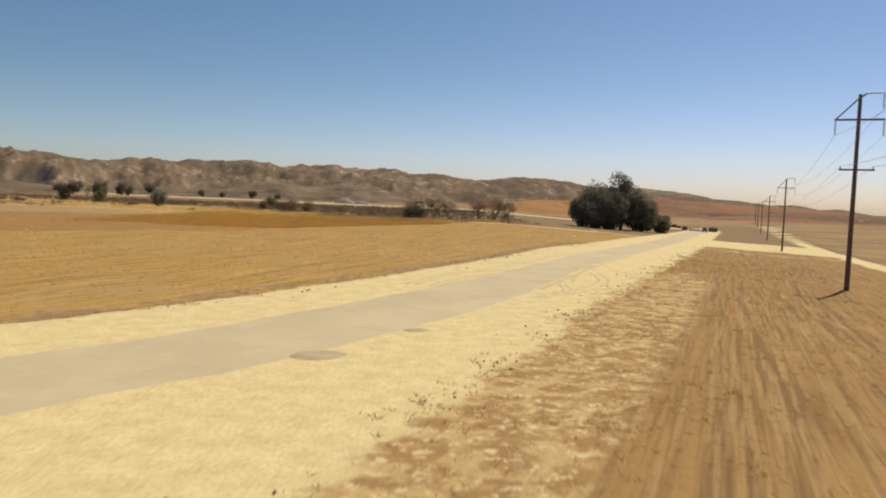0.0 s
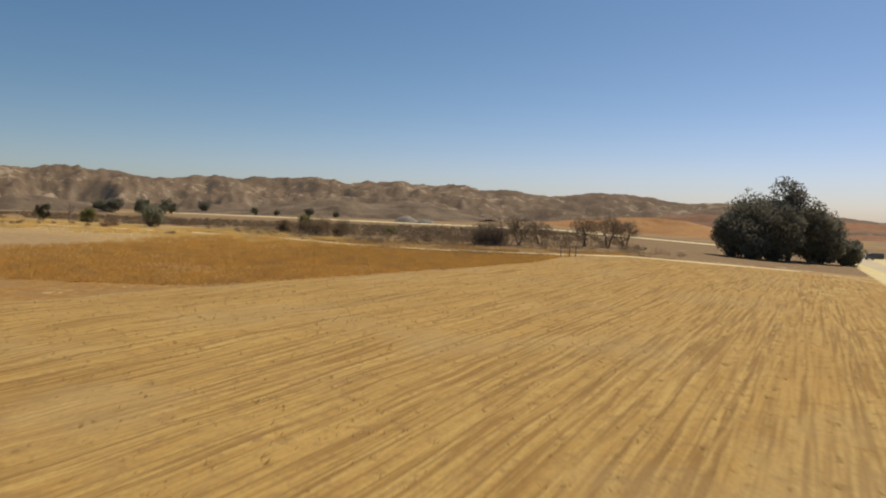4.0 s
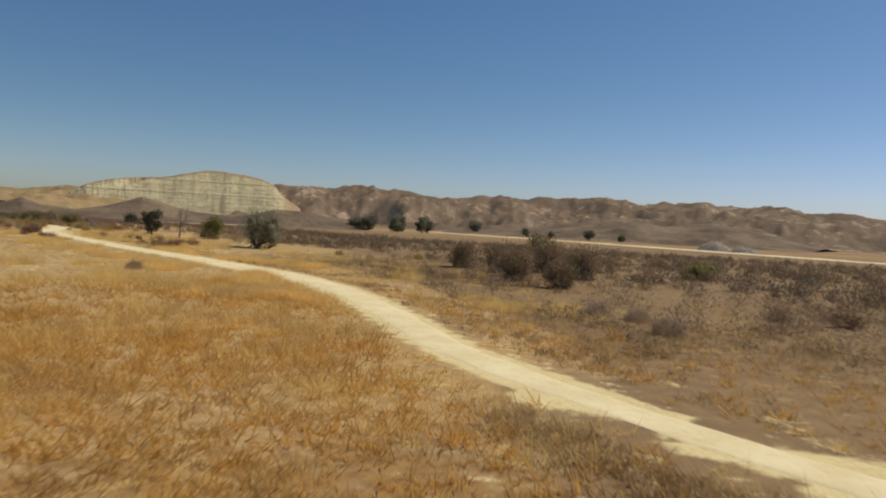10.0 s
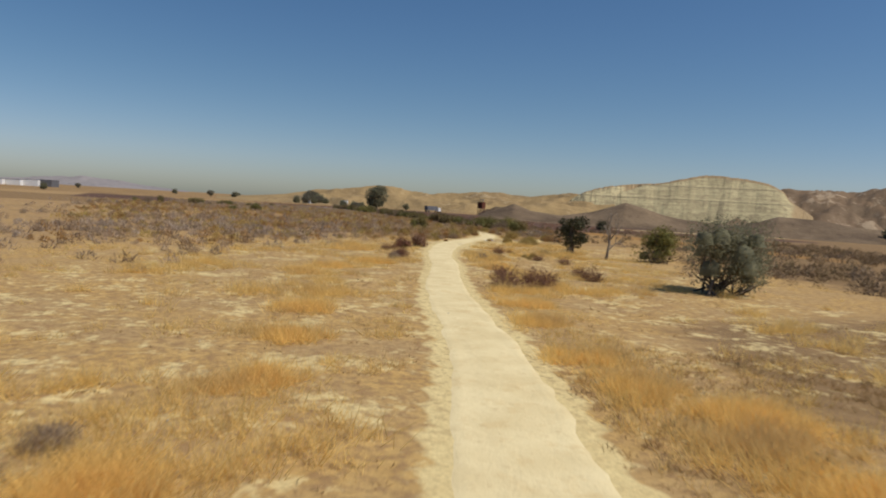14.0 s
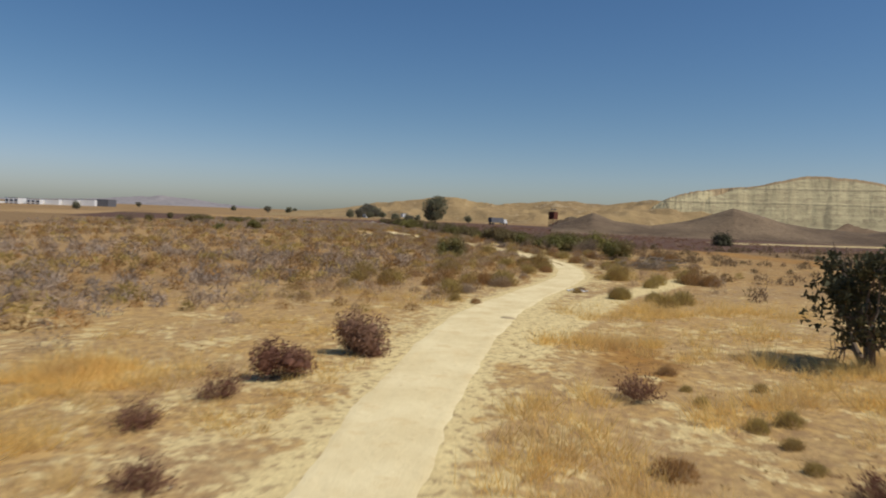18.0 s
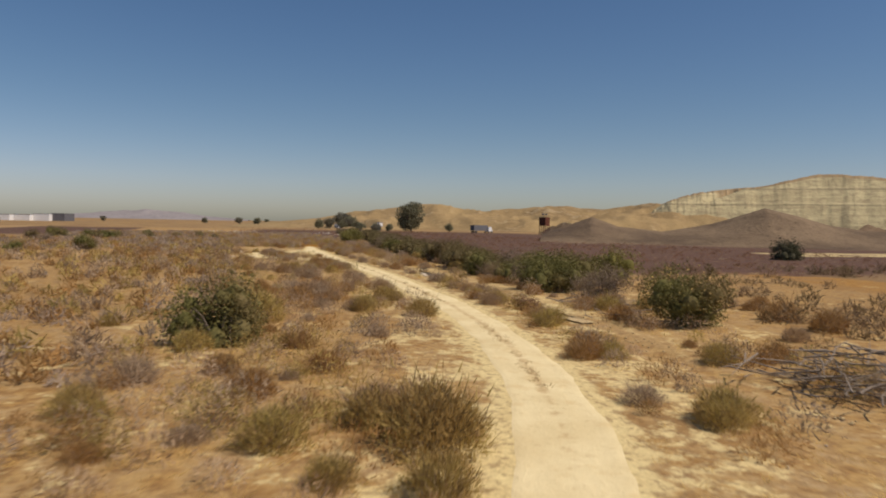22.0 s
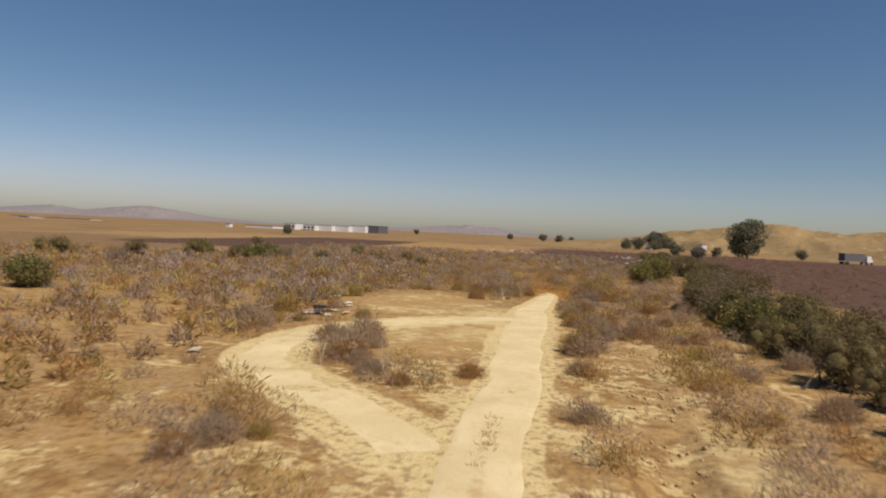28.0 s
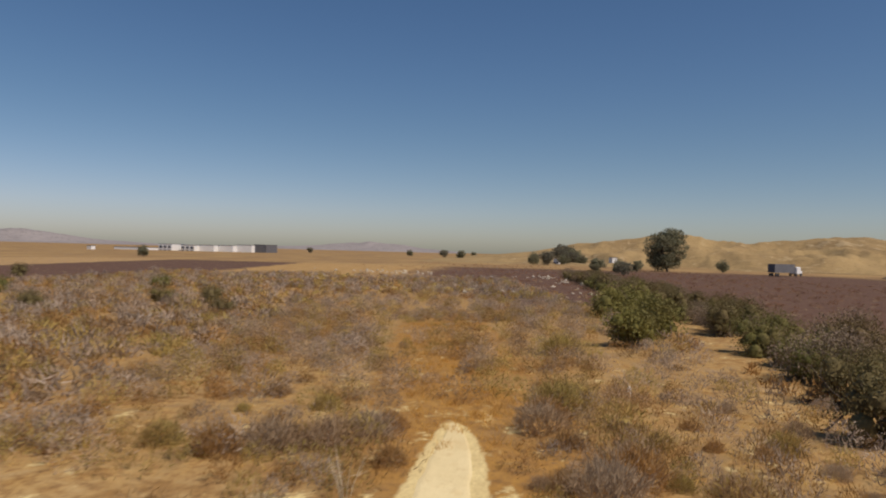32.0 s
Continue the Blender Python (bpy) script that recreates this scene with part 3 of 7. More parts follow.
def build_ground():
    xs = spread(-306, 84, 1.05, -4300, 4300)
    ys = np.concatenate([spread(-10, 160, 1.3, -4300, 150, 1.16)[:-1], np.arange(160, 242, 0.75), np.arange(242, 252, 0.25), np.arange(252, 262, 0.75), spread(264, 266, 0.7, 264, 4300, 1.16)[2:]])
    ys = np.unique(np.round(ys, 3))
    gx, gy = np.meshgrid(xs, ys, indexing="ij")
    near = (gx > -420) & (gx < 120) & (gy > -60) & (gy < 330)
    dt = np.full(gx.shape, 500.0)
    dt[near] = far_from(gx[near], gy[near], TRAIL_XY)
    z = base_height(gx, gy)
    z[near] = height(gx[near], gy[near])
    side = road_side(gx, gy)
    # where the cut field on the left of the road ends
    edge = np.interp(gx, *FIELD_EDGE)
    stub = smooth(0.8, -0.8, gy - edge) * smooth(0.7, -0.7, side - np.interp(gy, *VERGE_WEST)) * smooth(-260, -200, gx)
    verge, west_verge = np.interp(gy, *VERGE_EAST), np.interp(gy, *VERGE_WEST)
    east_field = smooth(verge - 1.2, verge + 2.0, side) * smooth(31, 30, side) * smooth(128, 122, gy)
    margin = smooth(-4.0, -1.8, side - west_verge) * smooth(0.6, -0.4, side - west_verge) * smooth(150, 90, gy) * smooth(12, 22, gy)
    stub = np.maximum(stub * (1 - 0.5 * margin), east_field)
    sand = np.minimum(smooth(3.2, -1.6, side - verge), smooth(1.6, -1.3, west_verge - side)) * smooth(400, 300, gy) * smooth(-300, -100, gy)
    sand = np.maximum(sand, smooth(3.6, 0.6, np.abs(side - 32.5)) * smooth(500, 400, gy))
    apron = (gy > 118) & (side > 3) & (side < 34)
    sand = np.maximum(sand, np.where(apron, smooth(122, 128, gy) * smooth(185, 165, gy), 0))
    half = np.full(gx.shape, 1.2)
    half[near] = np.interp(gx[near], TRAIL_LINE[::-1, 0], TRAIL_LINE[::-1, 2] / 2)
    sand = np.maximum(sand, smooth(half + 0.65, half - 0.3, dt))
    for line in FAINT:
        sand[near] = np.maximum(sand[near], 0.46 * smooth(0.9, 0.1, far_from(gx[near], gy[near], line)))
    sand = np.maximum(sand, 0.40 * smooth(92, 112, gy) * smooth(-30, -8, side) * stub)
    for line, w in ((SIDE_XY, 1.2), (FORK_XY, 0.7)):
        sand[near] = np.maximum(sand[near], smooth(w + 1.2, w - 0.3, far_from(gx[near], gy[near], line)))
    clearing = np.maximum(smooth(1.0, 0.55, np.hypot((gx + 253) / 12, (gy - 240.5) / 5.2)), smooth(1.0, 0.6, np.hypot((gx + 267) / 10.5, (gy - 238) / 6.2)))
    bare = np.clip(smooth(7, 2, dt) * (0.3 + 0.35 * smooth(-85, -100, gx) - 0.15 * smooth(-150, -175, gx)) + clearing * 0.35 + smooth(-150, -175, gx) * smooth(40, 20, np.abs(gy - 240)) * 0.1 + smooth(-95, -120, gx) * smooth(25, 10, dt) * 0.3, 0, 1.5)
    gold = np.zeros(gx.shape)
    west = gy - edge
    orange = smooth(-1, 2, west) * smooth(75, 34, west) * np.maximum(smooth(-58, -42, gx), smooth(-190, -130, gx) * smooth(158, 140, gy)) * smooth(168, 156, gy - 0.5 * np.maximum(0, -gx - 20)) * 1.4
    gold = np.maximum(gold, smooth(-118, -150, gx) * smooth(70, 40, np.abs(gy - 235)) * 0.68)
    gold = np.maximum(gold, smooth(40, 22, dt) * smooth(-146, -128, gx) * smooth(-18, -34, gx) * 1.12)
    gold = gold * (1 - 0.15 * smooth(-85, -100, gx))
    gold = np.maximum(gold, smooth(14, 5, dt) * smooth(-20, -5, gx) * smooth(-180, -150, gx) * 0.45)
    orange = np.maximum(orange, smooth(-118, -150, gx) * smooth(70, 40, np.abs(gy - 235)) * 0.46)
    orange = np.maximum(orange, smooth(5, 2, np.abs(gy - 247.5)) * smooth(-268, -276, gx) * smooth(-330, -305, gx))
    orange = np.maximum(orange, smooth(6, 2.5, np.abs(gy - 283 + 0.15 * (gx + 190))) * smooth(-230, -205, gx) * smooth(-95, -140, gx))
    litter = np.clip(smooth(12, 30, dt) + 0.3, 0, 0.75) * smooth(140, 160, gy + 0.35 * (gx + 40))
    north = np.zeros(gx.shape)
    north[near] = gy[near] - np.interp(gx[near], TRAIL_LINE[::-1, 0], TRAIL_LINE[::-1, 1])
    shade_side = np.where(north > 0, 1 - smooth(4, 12, north) * smooth(-85, -65, gx), 1.0)
    gold, orange = gold * shade_side, orange * np.where((gx > -60) & (north > -7), smooth(-1.5, -4.0, north), 1.0)
    litter = np.maximum(litter, 0.62 * smooth(-3, -7, -np.abs(north)) * smooth(16, 9, np.abs(north)) * smooth(-48, -36, gx) * smooth(8, -4, gx))
    gold = np.maximum(gold, 0.32 * smooth(2, 5, north) * smooth(30, 14, north) * smooth(-75, -60, gx) * smooth(30, 10, gx))
    litter = np.maximum(litter, 1.0 * smooth(1.5, 5, north) * smooth(-85, -65, gx) * smooth(60, 40, gx) * smooth(150, 110, north))
    worn = worn_strip(gx, gy, dt) * smooth(4, 8, west)
    orange, litter = orange * (1 - 0.75 * worn), np.maximum(litter, 0.8 * worn)
    bare = np.maximum(bare, 0.55 * smooth(28, 18, dt) * smooth(-140, -126, gx) * smooth(-52, -66, gx))
    end = smooth(-252, -266, gx) * smooth(-420, -380, gx) * smooth(265, 255, gy) * (1 - clearing)
    bare, litter = bare * (1 - 0.65 * end), np.maximum(litter, 0.72 * end)
    litter = np.maximum(litter, 0.6 * margin)
    litter = np.maximum(litter, 0.7 * smooth(1.0, 0.5, np.hypot((gx + 4) / 9, (gy - 146) / 8)) * (1 - sand))
    litter = np.maximum(litter, (0.08 + 0.36 * smooth(-0.25, 0.45, rough2(gx, gy, 0.075, 3))) * smooth(-120, -160, gx) * (1 - 0.75 * clearing))
    maroon = smooth(258, 268, gy - 0.09 * (-190 - gx)) * smooth(-190, -225, gx) * smooth(420, 360, gy)
    maroon = np.maximum(maroon, smooth(-318, -345, gx) * smooth(-650, -520, gx) * np.clip(smooth(222, 272, gy) + 0.25 * rough2(gx, gy, 0.02, 3), 0, 1) * smooth(420, 360, gy))
    maroon = np.maximum(maroon, smooth(-345, -365, gx) * smooth(-650, -520, gx) * smooth(150, 165, gy) * smooth(210, 195, gy))
    patch = smooth(1.0, 0.4, np.hypot((gx + 119.5) / 6, (gy - 217.3 + 0.5 * (gx + 119.5)) / 2.6))
    orange, bare = np.maximum(orange, 0.75 * patch), bare * (1 - 0.8 * patch)
    past = gy - np.interp(gx, [p[0] for p in GULLY[::-1]], [p[1] for p in GULLY[::-1]])
    flat = smooth(0.2, 0.9, past) * smooth(4.5, 2.0, past) * smooth(-165, -178, gx) * smooth(-262, -248, gx)
    sand = np.maximum(sand, 0.47 * flat)
    litter, orange = litter * (1 - 0.7 * flat), orange * (1 - 0.7 * flat)
    sand = np.maximum(sand, np.maximum(0.455 * clearing, 0.52 * smooth(-7.0, -3.0, north) * smooth(3.2, 1.6, north) * smooth(-246, -251, gx) * smooth(-272, -264, gx)))
    bare, litter, gold = bare * (1 - 0.8 * clearing), litter * (1 - clearing), np.maximum(gold, 0.7 * clearing)
    plain = np.maximum(smooth(-480, -560, gx), smooth(150, 90, gy) * smooth(-220, -300, gx))
    plain = np.maximum(plain, smooth(360, 470, gy))
    plain = np.maximum(plain, smooth(36, 40, side))
    me = mesh_from("ground", np.stack([gx, gy, z], -1), grid_faces(len(xs), len(ys)), M_GROUND, True)
    for name, v in (("stubble", stub), ("gold", gold), ("litter", litter), ("orange", orange), ("maroon", maroon), ("plain", plain), ("bare", bare), ("sand", sand), ("furrow", east_field), ("strewn", east_field * smooth(verge + 6.5, verge + 3.0, side) * smooth(70, 40, gy))):
        a = me.attributes.new(name, "FLOAT", "POINT")
        a.data.foreach_set("value", v.astype(np.float32).ravel())
    return tagged(new("ground", me), "dry tan valley floor with stubble, golden grass and bare sand", "ground", kind="structure")


build_ground()


def ribbon(name, rows, step, material, label, category, lift=0.03, ragged=0.25, across=9, ruts=0.0):
    """A way laid on the ground, with uneven edges."""
    pts = polyline(rows, step)
    d = np.gradient(pts[:, :2], axis=0)
    d /= np.linalg.norm(d, axis=1)[:, None]
    nrm = np.stack([-d[:, 1], d[:, 0]], 1)
    u = np.linspace(-1, 1, across)
    n = len(pts)
    s = np.arange(n) * step
    lo = pts[:, 2] / 2 + ragged * (rough2(s, s * 0 + 3, 0.35, 3) + 0.35 * rough2(s, s * 0 + 8, 1.3, 2))
    hi = pts[:, 2] / 2 + ragged * (rough2(s, s * 0 + 31, 0.35, 3) + 0.35 * rough2(s, s * 0 + 48, 1.3, 2))
    off = np.where(u[None, :] < 0, u[None, :] * lo[:, None], u[None, :] * hi[:, None])
    xy = pts[:, None, :2] + off[:, :, None] * nrm[:, None, :]
    z = height(xy[..., 0], xy[..., 1], None) + lift - (np.abs(u) > 0.99)[None, :] * lift * 1.6
    z = z - ruts * (np.exp(-((np.abs(off) - 0.75) / 0.22) ** 2)) + 0.012 * rough2(xy[..., 0], xy[..., 1], 1.2, 3)
    me = mesh_from(name, np.concatenate([xy, z[..., None]], -1), grid_faces(n, across)[:, ::-1], material, True)
    mid = np.exp(-((off - 0.12 * rough2(s, s * 0 + 60, 0.12, 2)[:, None]) / 0.30) ** 2) * smooth(-140, -170, xy[..., 0]) * smooth(-246, -228, xy[..., 0])
    a = me.attributes.new("middle", "FLOAT", "POINT")
    a.data.foreach_set("value", mid.astype(np.float32).ravel())
    return tagged(new(name, me), label, category, kind="structure")


ribbon("road", [(-13.9 + ROAD_LEAN * y + c / 0.9285, y, w) for y, c, w in ROAD], 0.7, M_ASPHALT, "dust-covered grey asphalt road between pale sandy verges", "road", 0.03, 0.16, 9)
ribbon("dirt_path", [(x, y, w * 0.80) for x, y, w in TRAIL], 0.35, M_PATH, "pale sandy footpath and wheel track winding through dry scrub", "path", 0.022, 0.16, 15, 0.010)
ribbon("gravel_road", [(-260, 560, 9), (-180, 505, 9), (-127, 472, 9), (-84, 432, 9), (-44, 398, 9), (11, 360, 9), (60, 335, 9), (105, 318, 8)], 3.0, M_PATH, "pale graded gravel road across the valley", "road", 0.3, 1.2, 5)
ribbon("dirt_path_loop", SIDE_TRAIL, 0.35, M_PATH, "pale sandy side track looping off the footpath", "path", 0.008, 0.3, 9)


# each run of tyre marks, the gap between its two lines and their width
TRACKS = [([(19.5, 84.5), (16.1, 77.2), (6.7, 57.9), (2.7, 48.8)], 0.0, 0.22), ([(17.6, 78.5), (9.0, 61.2), (4.6, 51.8)], 0.0, 0.2), ([(3.0, 54.6), (5.2, 55.1), (7.6, 55.0)], 0.0, 0.34), ([(3.6, 56.6), (5.6, 56.9), (8.2, 56.2)], 0.0, 0.34),
          ([(-1.6, 39.6), (-1.1, 41.3), (0.4, 45.1), (2.4, 48.0), (5.0, 49.4)], 0.5, 0.3), ([(-0.3, 39.0), (0.4, 41.2), (1.2, 42.9), (2.4, 45.2), (4.3, 47.3)], 0.5, 0.3), ([(19.5, 74.0), (16.1, 65.9), (11.1, 53.2), (7.8, 45.0), (5.6, 39.5)], 0.0, 0.4),
          ([(11.6, 55.1), (9.6, 49.4), (8.4, 45.4), (7.9, 43.2)], 0.0, 0.3), ([(10.6, 49.5), (10.3, 45.4), (9.2, 42.0), (7.1, 38.4), (5.6, 37.4)], 0.6, 0.25), ([(7.1, 41.9), (6.9, 39.0), (5.0, 35.7)], 0.4, 0.22), ([(12.5, 52.5), (13.4, 50.4), (13.2, 47.8)], 0.6, 0.22)]
for marks, gap, wide in TRACKS:
    for off in ((-gap / 2, gap / 2) if gap else (0.0,)):
        p = polyline([(x, y, 0) for x, y in marks], 1.0)[:, :2]
        d = np.gradient(p, axis=0)
        d /= np.linalg.norm(d, axis=1)[:, None]
        rows = [(q[0] - e[1] * off, q[1] + e[0] * off, wide) for q, e in zip(p, d)]
        ribbon("tyre_track", rows, 0.3, M_TRACK, "faint tyre track pressed into the sandy verge", "tyre track", 0.014, 0.09, 5)


def gully_bank(x_from, x_to, high, seed):
    """A broken stretch of the gully's north wall: a crumbling lip over an undercut face."""
    line = polyline([(x, y, 0) for x, y in GULLY], 0.16)[:, :2]
    line = line[(line[:, 0] < x_from) & (line[:, 0] > x_to)]
    d = np.gradient(line, axis=0)
    d /= np.linalg.norm(d, axis=1)[:, None]
    nrm = np.stack([d[:, 1], -d[:, 0]], 1)
    nrm = nrm * np.sign(nrm[:, 1:2] + 1e-6)
    s = np.arange(len(line)) * 0.16
    jag = 0.34 * rough2(s, s * 0 + 4 + seed, 0.35, 3) + 0.16 * rough2(s, s * 0 + 14 + seed, 1.5, 2)
    deep = high * np.clip(0.75 + 0.6 * rough2(s, s * 0 + 24 + seed, 0.5, 3), 0.15, 1.3) * smooth(0, 3.0, s) * smooth(s[-1], s[-1] - 3.0, s)
    rim = height(line[:, 0] + 1.3 * nrm[:, 0], line[:, 1] + 1.3 * nrm[:, 1])
    # across the bank: how far north of the line, how far down, and what share of the depth
    shape = [(0.62, 0.06, 0.0), (0.56, 0.03, 0.0), (0.50, 0.03, 0.05), (0.47, 0.03, 0.16), (0.54, 0.0, 0.45), (0.48, 0.0, 0.75), (0.36, 0.0, 1.0), (-0.05, 0.02, 1.1)]
    rows = []
    for i, (out, down, share) in enumerate(shape):
        o = out + jag * (i < 7) + 0.07 * rough2(s, s * 0 + 40 + i + seed, 1.6, 2)
        rows.append(np.column_stack([line + nrm * o[:, None], rim - down - share * deep + 0.02 * rough2(s, s * 0 + 70 + i, 2.5, 2)]))
    me = mesh_from("gully_bank", np.stack(rows, 1), grid_faces(len(line), len(shape)), M_BANK, False)
    tagged(new("gully_bank", me), "crumbling earth bank of a narrow dry gully", "bank", kind="structure")


for run in ((-177.5, -190.0, 0.24, 0), (-206.0, -217.0, 0.42, 5), (-246.0, -251.5, 0.3, 13)):
    gully_bank(*run)


# ---- hills ----
def ridge(name, label, az0, az1, crest, near_d, top_d, back_d, material, seed, gully=0.35, foot=0.0, nu=240, nv=40, centre=(-60.0, 180.0), terraces=0, spurs=False):
    """A range of hills as a strip of eroded slope: crest gives bearing (degrees left of +y), height in metres."""
    az = np.linspace(az0, az1, nu)
    v = np.linspace(0, 1, nv)
    A, V = np.meshgrid(az, v, indexing="ij")
    c = np.array(sorted(crest))
    top = np.interp(A, c[:, 0], c[:, 1])
    up = np.where(V < 0.6, smooth(0, 0.6, V), 1 - 0.85 * smooth(0.6, 1.0, V))
    D = np.where(V < 0.6, near_d + (top_d - near_d) * V / 0.6, top_d + (back_d - top_d) * (V - 0.6) / 0.4)
    X, Y = centre[0] - np.sin(np.radians(A)) * D, centre[1] + np.cos(np.radians(A)) * D
    X2, Y2 = X + seed * 53.0, Y - seed * 31.0
    lumps = 0.5 + 0.5 * rough2(X2, Y2, 0.006, 3)
    ridges = 1 - np.abs(rough2(X2, Y2, 0.011, 4, 0.55)) * 1.7
    slope = smooth(0.02, 0.18, V) * (1 - 0.75 * smooth(0.48, 0.6, V))
    fine = 1 - np.abs(rough2(X2, Y2, 0.034, 3, 0.55)) * 1.8
    top = top * (1 + 0.05 * rough2(A * 0.9, A * 0 + seed, 1.0, 3)) if spurs else top
    spur = np.clip(1 - np.abs(rough2(X2, Y2, 0.0042, 3, 0.5)) * 1.6, 0, 1)
    up = up ** (1.9 - 1.3 * spur) if spurs else up
    Z = top * up * (0.9 + 0.1 * np.clip(ridges, 0, 1)) - top * slope * gully * (1 - np.clip(ridges, 0, 1)) * (0.4 + 0.6 * lumps) + top * slope * 0.10 * (lumps - 0.5)
    Z = Z - top * slope * gully * 0.42 * (1 - np.clip(fine, 0, 1))
    Z = np.maximum(Z, -1.0)
    if terraces:
        q = Z / top.max() * terraces
        Z = (np.floor(q) + smooth(0.30, 0.95, q - np.floor(q))) / terraces * top.max() * 0.3 + Z * 0.7
    Z = Z + foot - 4.0 * (V == 0) - 4.0 * (V == 1)
    me = mesh_from(name, np.stack([X, Y, Z], -1), grid_faces(nu, nv)[:, ::-1], material, True)
    return tagged(new(name, me), label, "hills", kind="structure")


ridge("badland_hills", "eroded brown badland hills with pale gullies", -46, 46,
      [(-46, 0), (-42, 3), (-38.7, 3), (-37, 10), (-35.4, 8), (-33.8, 14), (-31.8, 12), (-30, 17), (-27.5, 19), (-25.5, 26), (-23.9, 30), (-21.5, 33), (-20, 33), (-18.2, 31), (-16.2, 36), (-13.2, 42), (-10.6, 43.5), (-7.5, 38.5), (-5.5, 41), (-3.5, 44),
       (-0.5, 46), (1.5, 52), (4.2, 50), (6.3, 56), (9.7, 58), (11.5, 54), (14, 57.5), (17, 52.5), (19.2, 53), (21, 49), (22.8, 52.5), (24.5, 49), (26, 46), (28.6, 44), (30.2, 52), (31.5, 54), (34.5, 56), (37.2, 49), (38.9, 53), (41.4, 50), (46, 48)],
      620, 960, 1250, M_BADLAND, 1, 0.36, nu=680, nv=60, spurs=True)
ridge("orange_slope", "low orange-brown grass slope at the foot of the hills", -27, -6,
      [(-27, 0), (-25.5, 6), (-23, 11), (-20, 14), (-16, 12), (-12, 9), (-9, 6), (-6, 2)], 400, 490, 640, M_ORANGEHILL, 9, 0.3, -5)
ridge("east_hills", "low red-brown slopes beyond the road", -60, -8,
      [(-60, 9), (-50, 12), (-42, 9), (-36, 13), (-30, 18), (-25, 22), (-20, 21), (-15, 14), (-11, 7), (-8, 1)], 520, 760, 950, M_REDHILL, 2, 0.3, -6, spurs=True)
QUARRY = [(36, 0), (37.5, 6), (39, 16), (40, 25), (40.6, 31), (41, 38), (42, 46), (43.6, 50.5), (45.2, 52.5), (46.4, 53), (47.4, 50), (48.8, 45), (50, 42.5), (51.7, 40.5), (53.2, 37), (54.6, 31.5), (56, 25), (57.5, 18), (59, 10), (61, 0)]


def quarry_hill():
    """A hill cut into steep pale benches, with a brown ramp of grass over its western shoulder."""
    az, v = np.linspace(36, 61, 420), np.linspace(0, 1, 90)
    A, V = np.meshgrid(az, v, indexing="ij")
    c = np.array(QUARRY)
    H = np.interp(A, c[:, 0], c[:, 1])
    H = H * (1 + 0.012 * rough2(A * 1.5, A * 0 + 2, 1.0, 2))
    ramp_z = 52.0 - (A - 47.5) * 6.3
    face = np.clip(V / 0.62, 0, 1)
    wave = 1.6 * rough2(A * 1.2, A * 0 + 5, 1.0, 3)
    cut_z = np.interp(face, [0, 0.34, 0.43, 0.64, 0.72, 0.92, 1.0], [0, 23.5, 25.0, 37.0, 38.4, 51, 54]) + wave * smooth(0.05, 0.3, face)
    soft_z = H * smooth(0.0, 1.0, face)
    cut = np.where(A > 47.5, smooth(1.0, -2.5, soft_z - ramp_z), 1.0)
    cut = np.maximum(cut, smooth(51.0, 53.5, A) * smooth(58.5, 55.0, A)) * smooth(39.4, 41.2, A)
    flute = np.abs(rough2(A * 5, V * 4.0, 1.0, 3)) * (0.5 + 0.9 * smooth(51.8, 52.8, A))
    brow = -3.2 * np.log(np.exp(-cut_z / 3.2) + np.exp(-H / 3.2)) + 2.2 * smooth(0, 6, H) * smooth(0.0, 0.2, face)
    Z = np.minimum(brow, H) * cut + soft_z * (1 - cut)
    Z = Z - 1.1 * flute * smooth(0.05, 0.25, face) * smooth(1.0, 0.9, face) * (0.4 + 0.6 * cut)
    Z = np.where(V > 0.62, H * (1 - 0.9 * smooth(0.62, 1.0, V)), Z)
    gully = 1 - np.abs(rough2(A * 40, V * 6, 0.09, 4)) * 1.6
    Z = Z - 0.16 * H * (1 - np.clip(gully, 0, 1)) * (1 - cut) * smooth(0.05, 0.3, face) * smooth(1.0, 0.85, face)
    D = 700 + 100 * face + 220 * np.clip((V - 0.62) / 0.38, 0, 1)
    D = D + (0.8 * rough2(A * 2.2, V * 3, 1.0, 2) + 2.5 * rough2(A * 0.8, V * 0 + 3, 1.0, 2)) * smooth(0, 0.1, face)
    X, Y = -60.0 - np.sin(np.radians(A)) * D, 180.0 + np.cos(np.radians(A)) * D
    Z = np.maximum(Z, -1.0) - 4.0 * (V == 0) - 4.0 * (V == 1)
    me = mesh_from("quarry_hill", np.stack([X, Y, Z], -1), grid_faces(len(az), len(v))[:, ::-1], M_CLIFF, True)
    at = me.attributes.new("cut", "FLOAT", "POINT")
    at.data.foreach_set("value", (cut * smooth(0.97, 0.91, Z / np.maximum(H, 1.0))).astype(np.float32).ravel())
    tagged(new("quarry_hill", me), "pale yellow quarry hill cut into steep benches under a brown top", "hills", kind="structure")


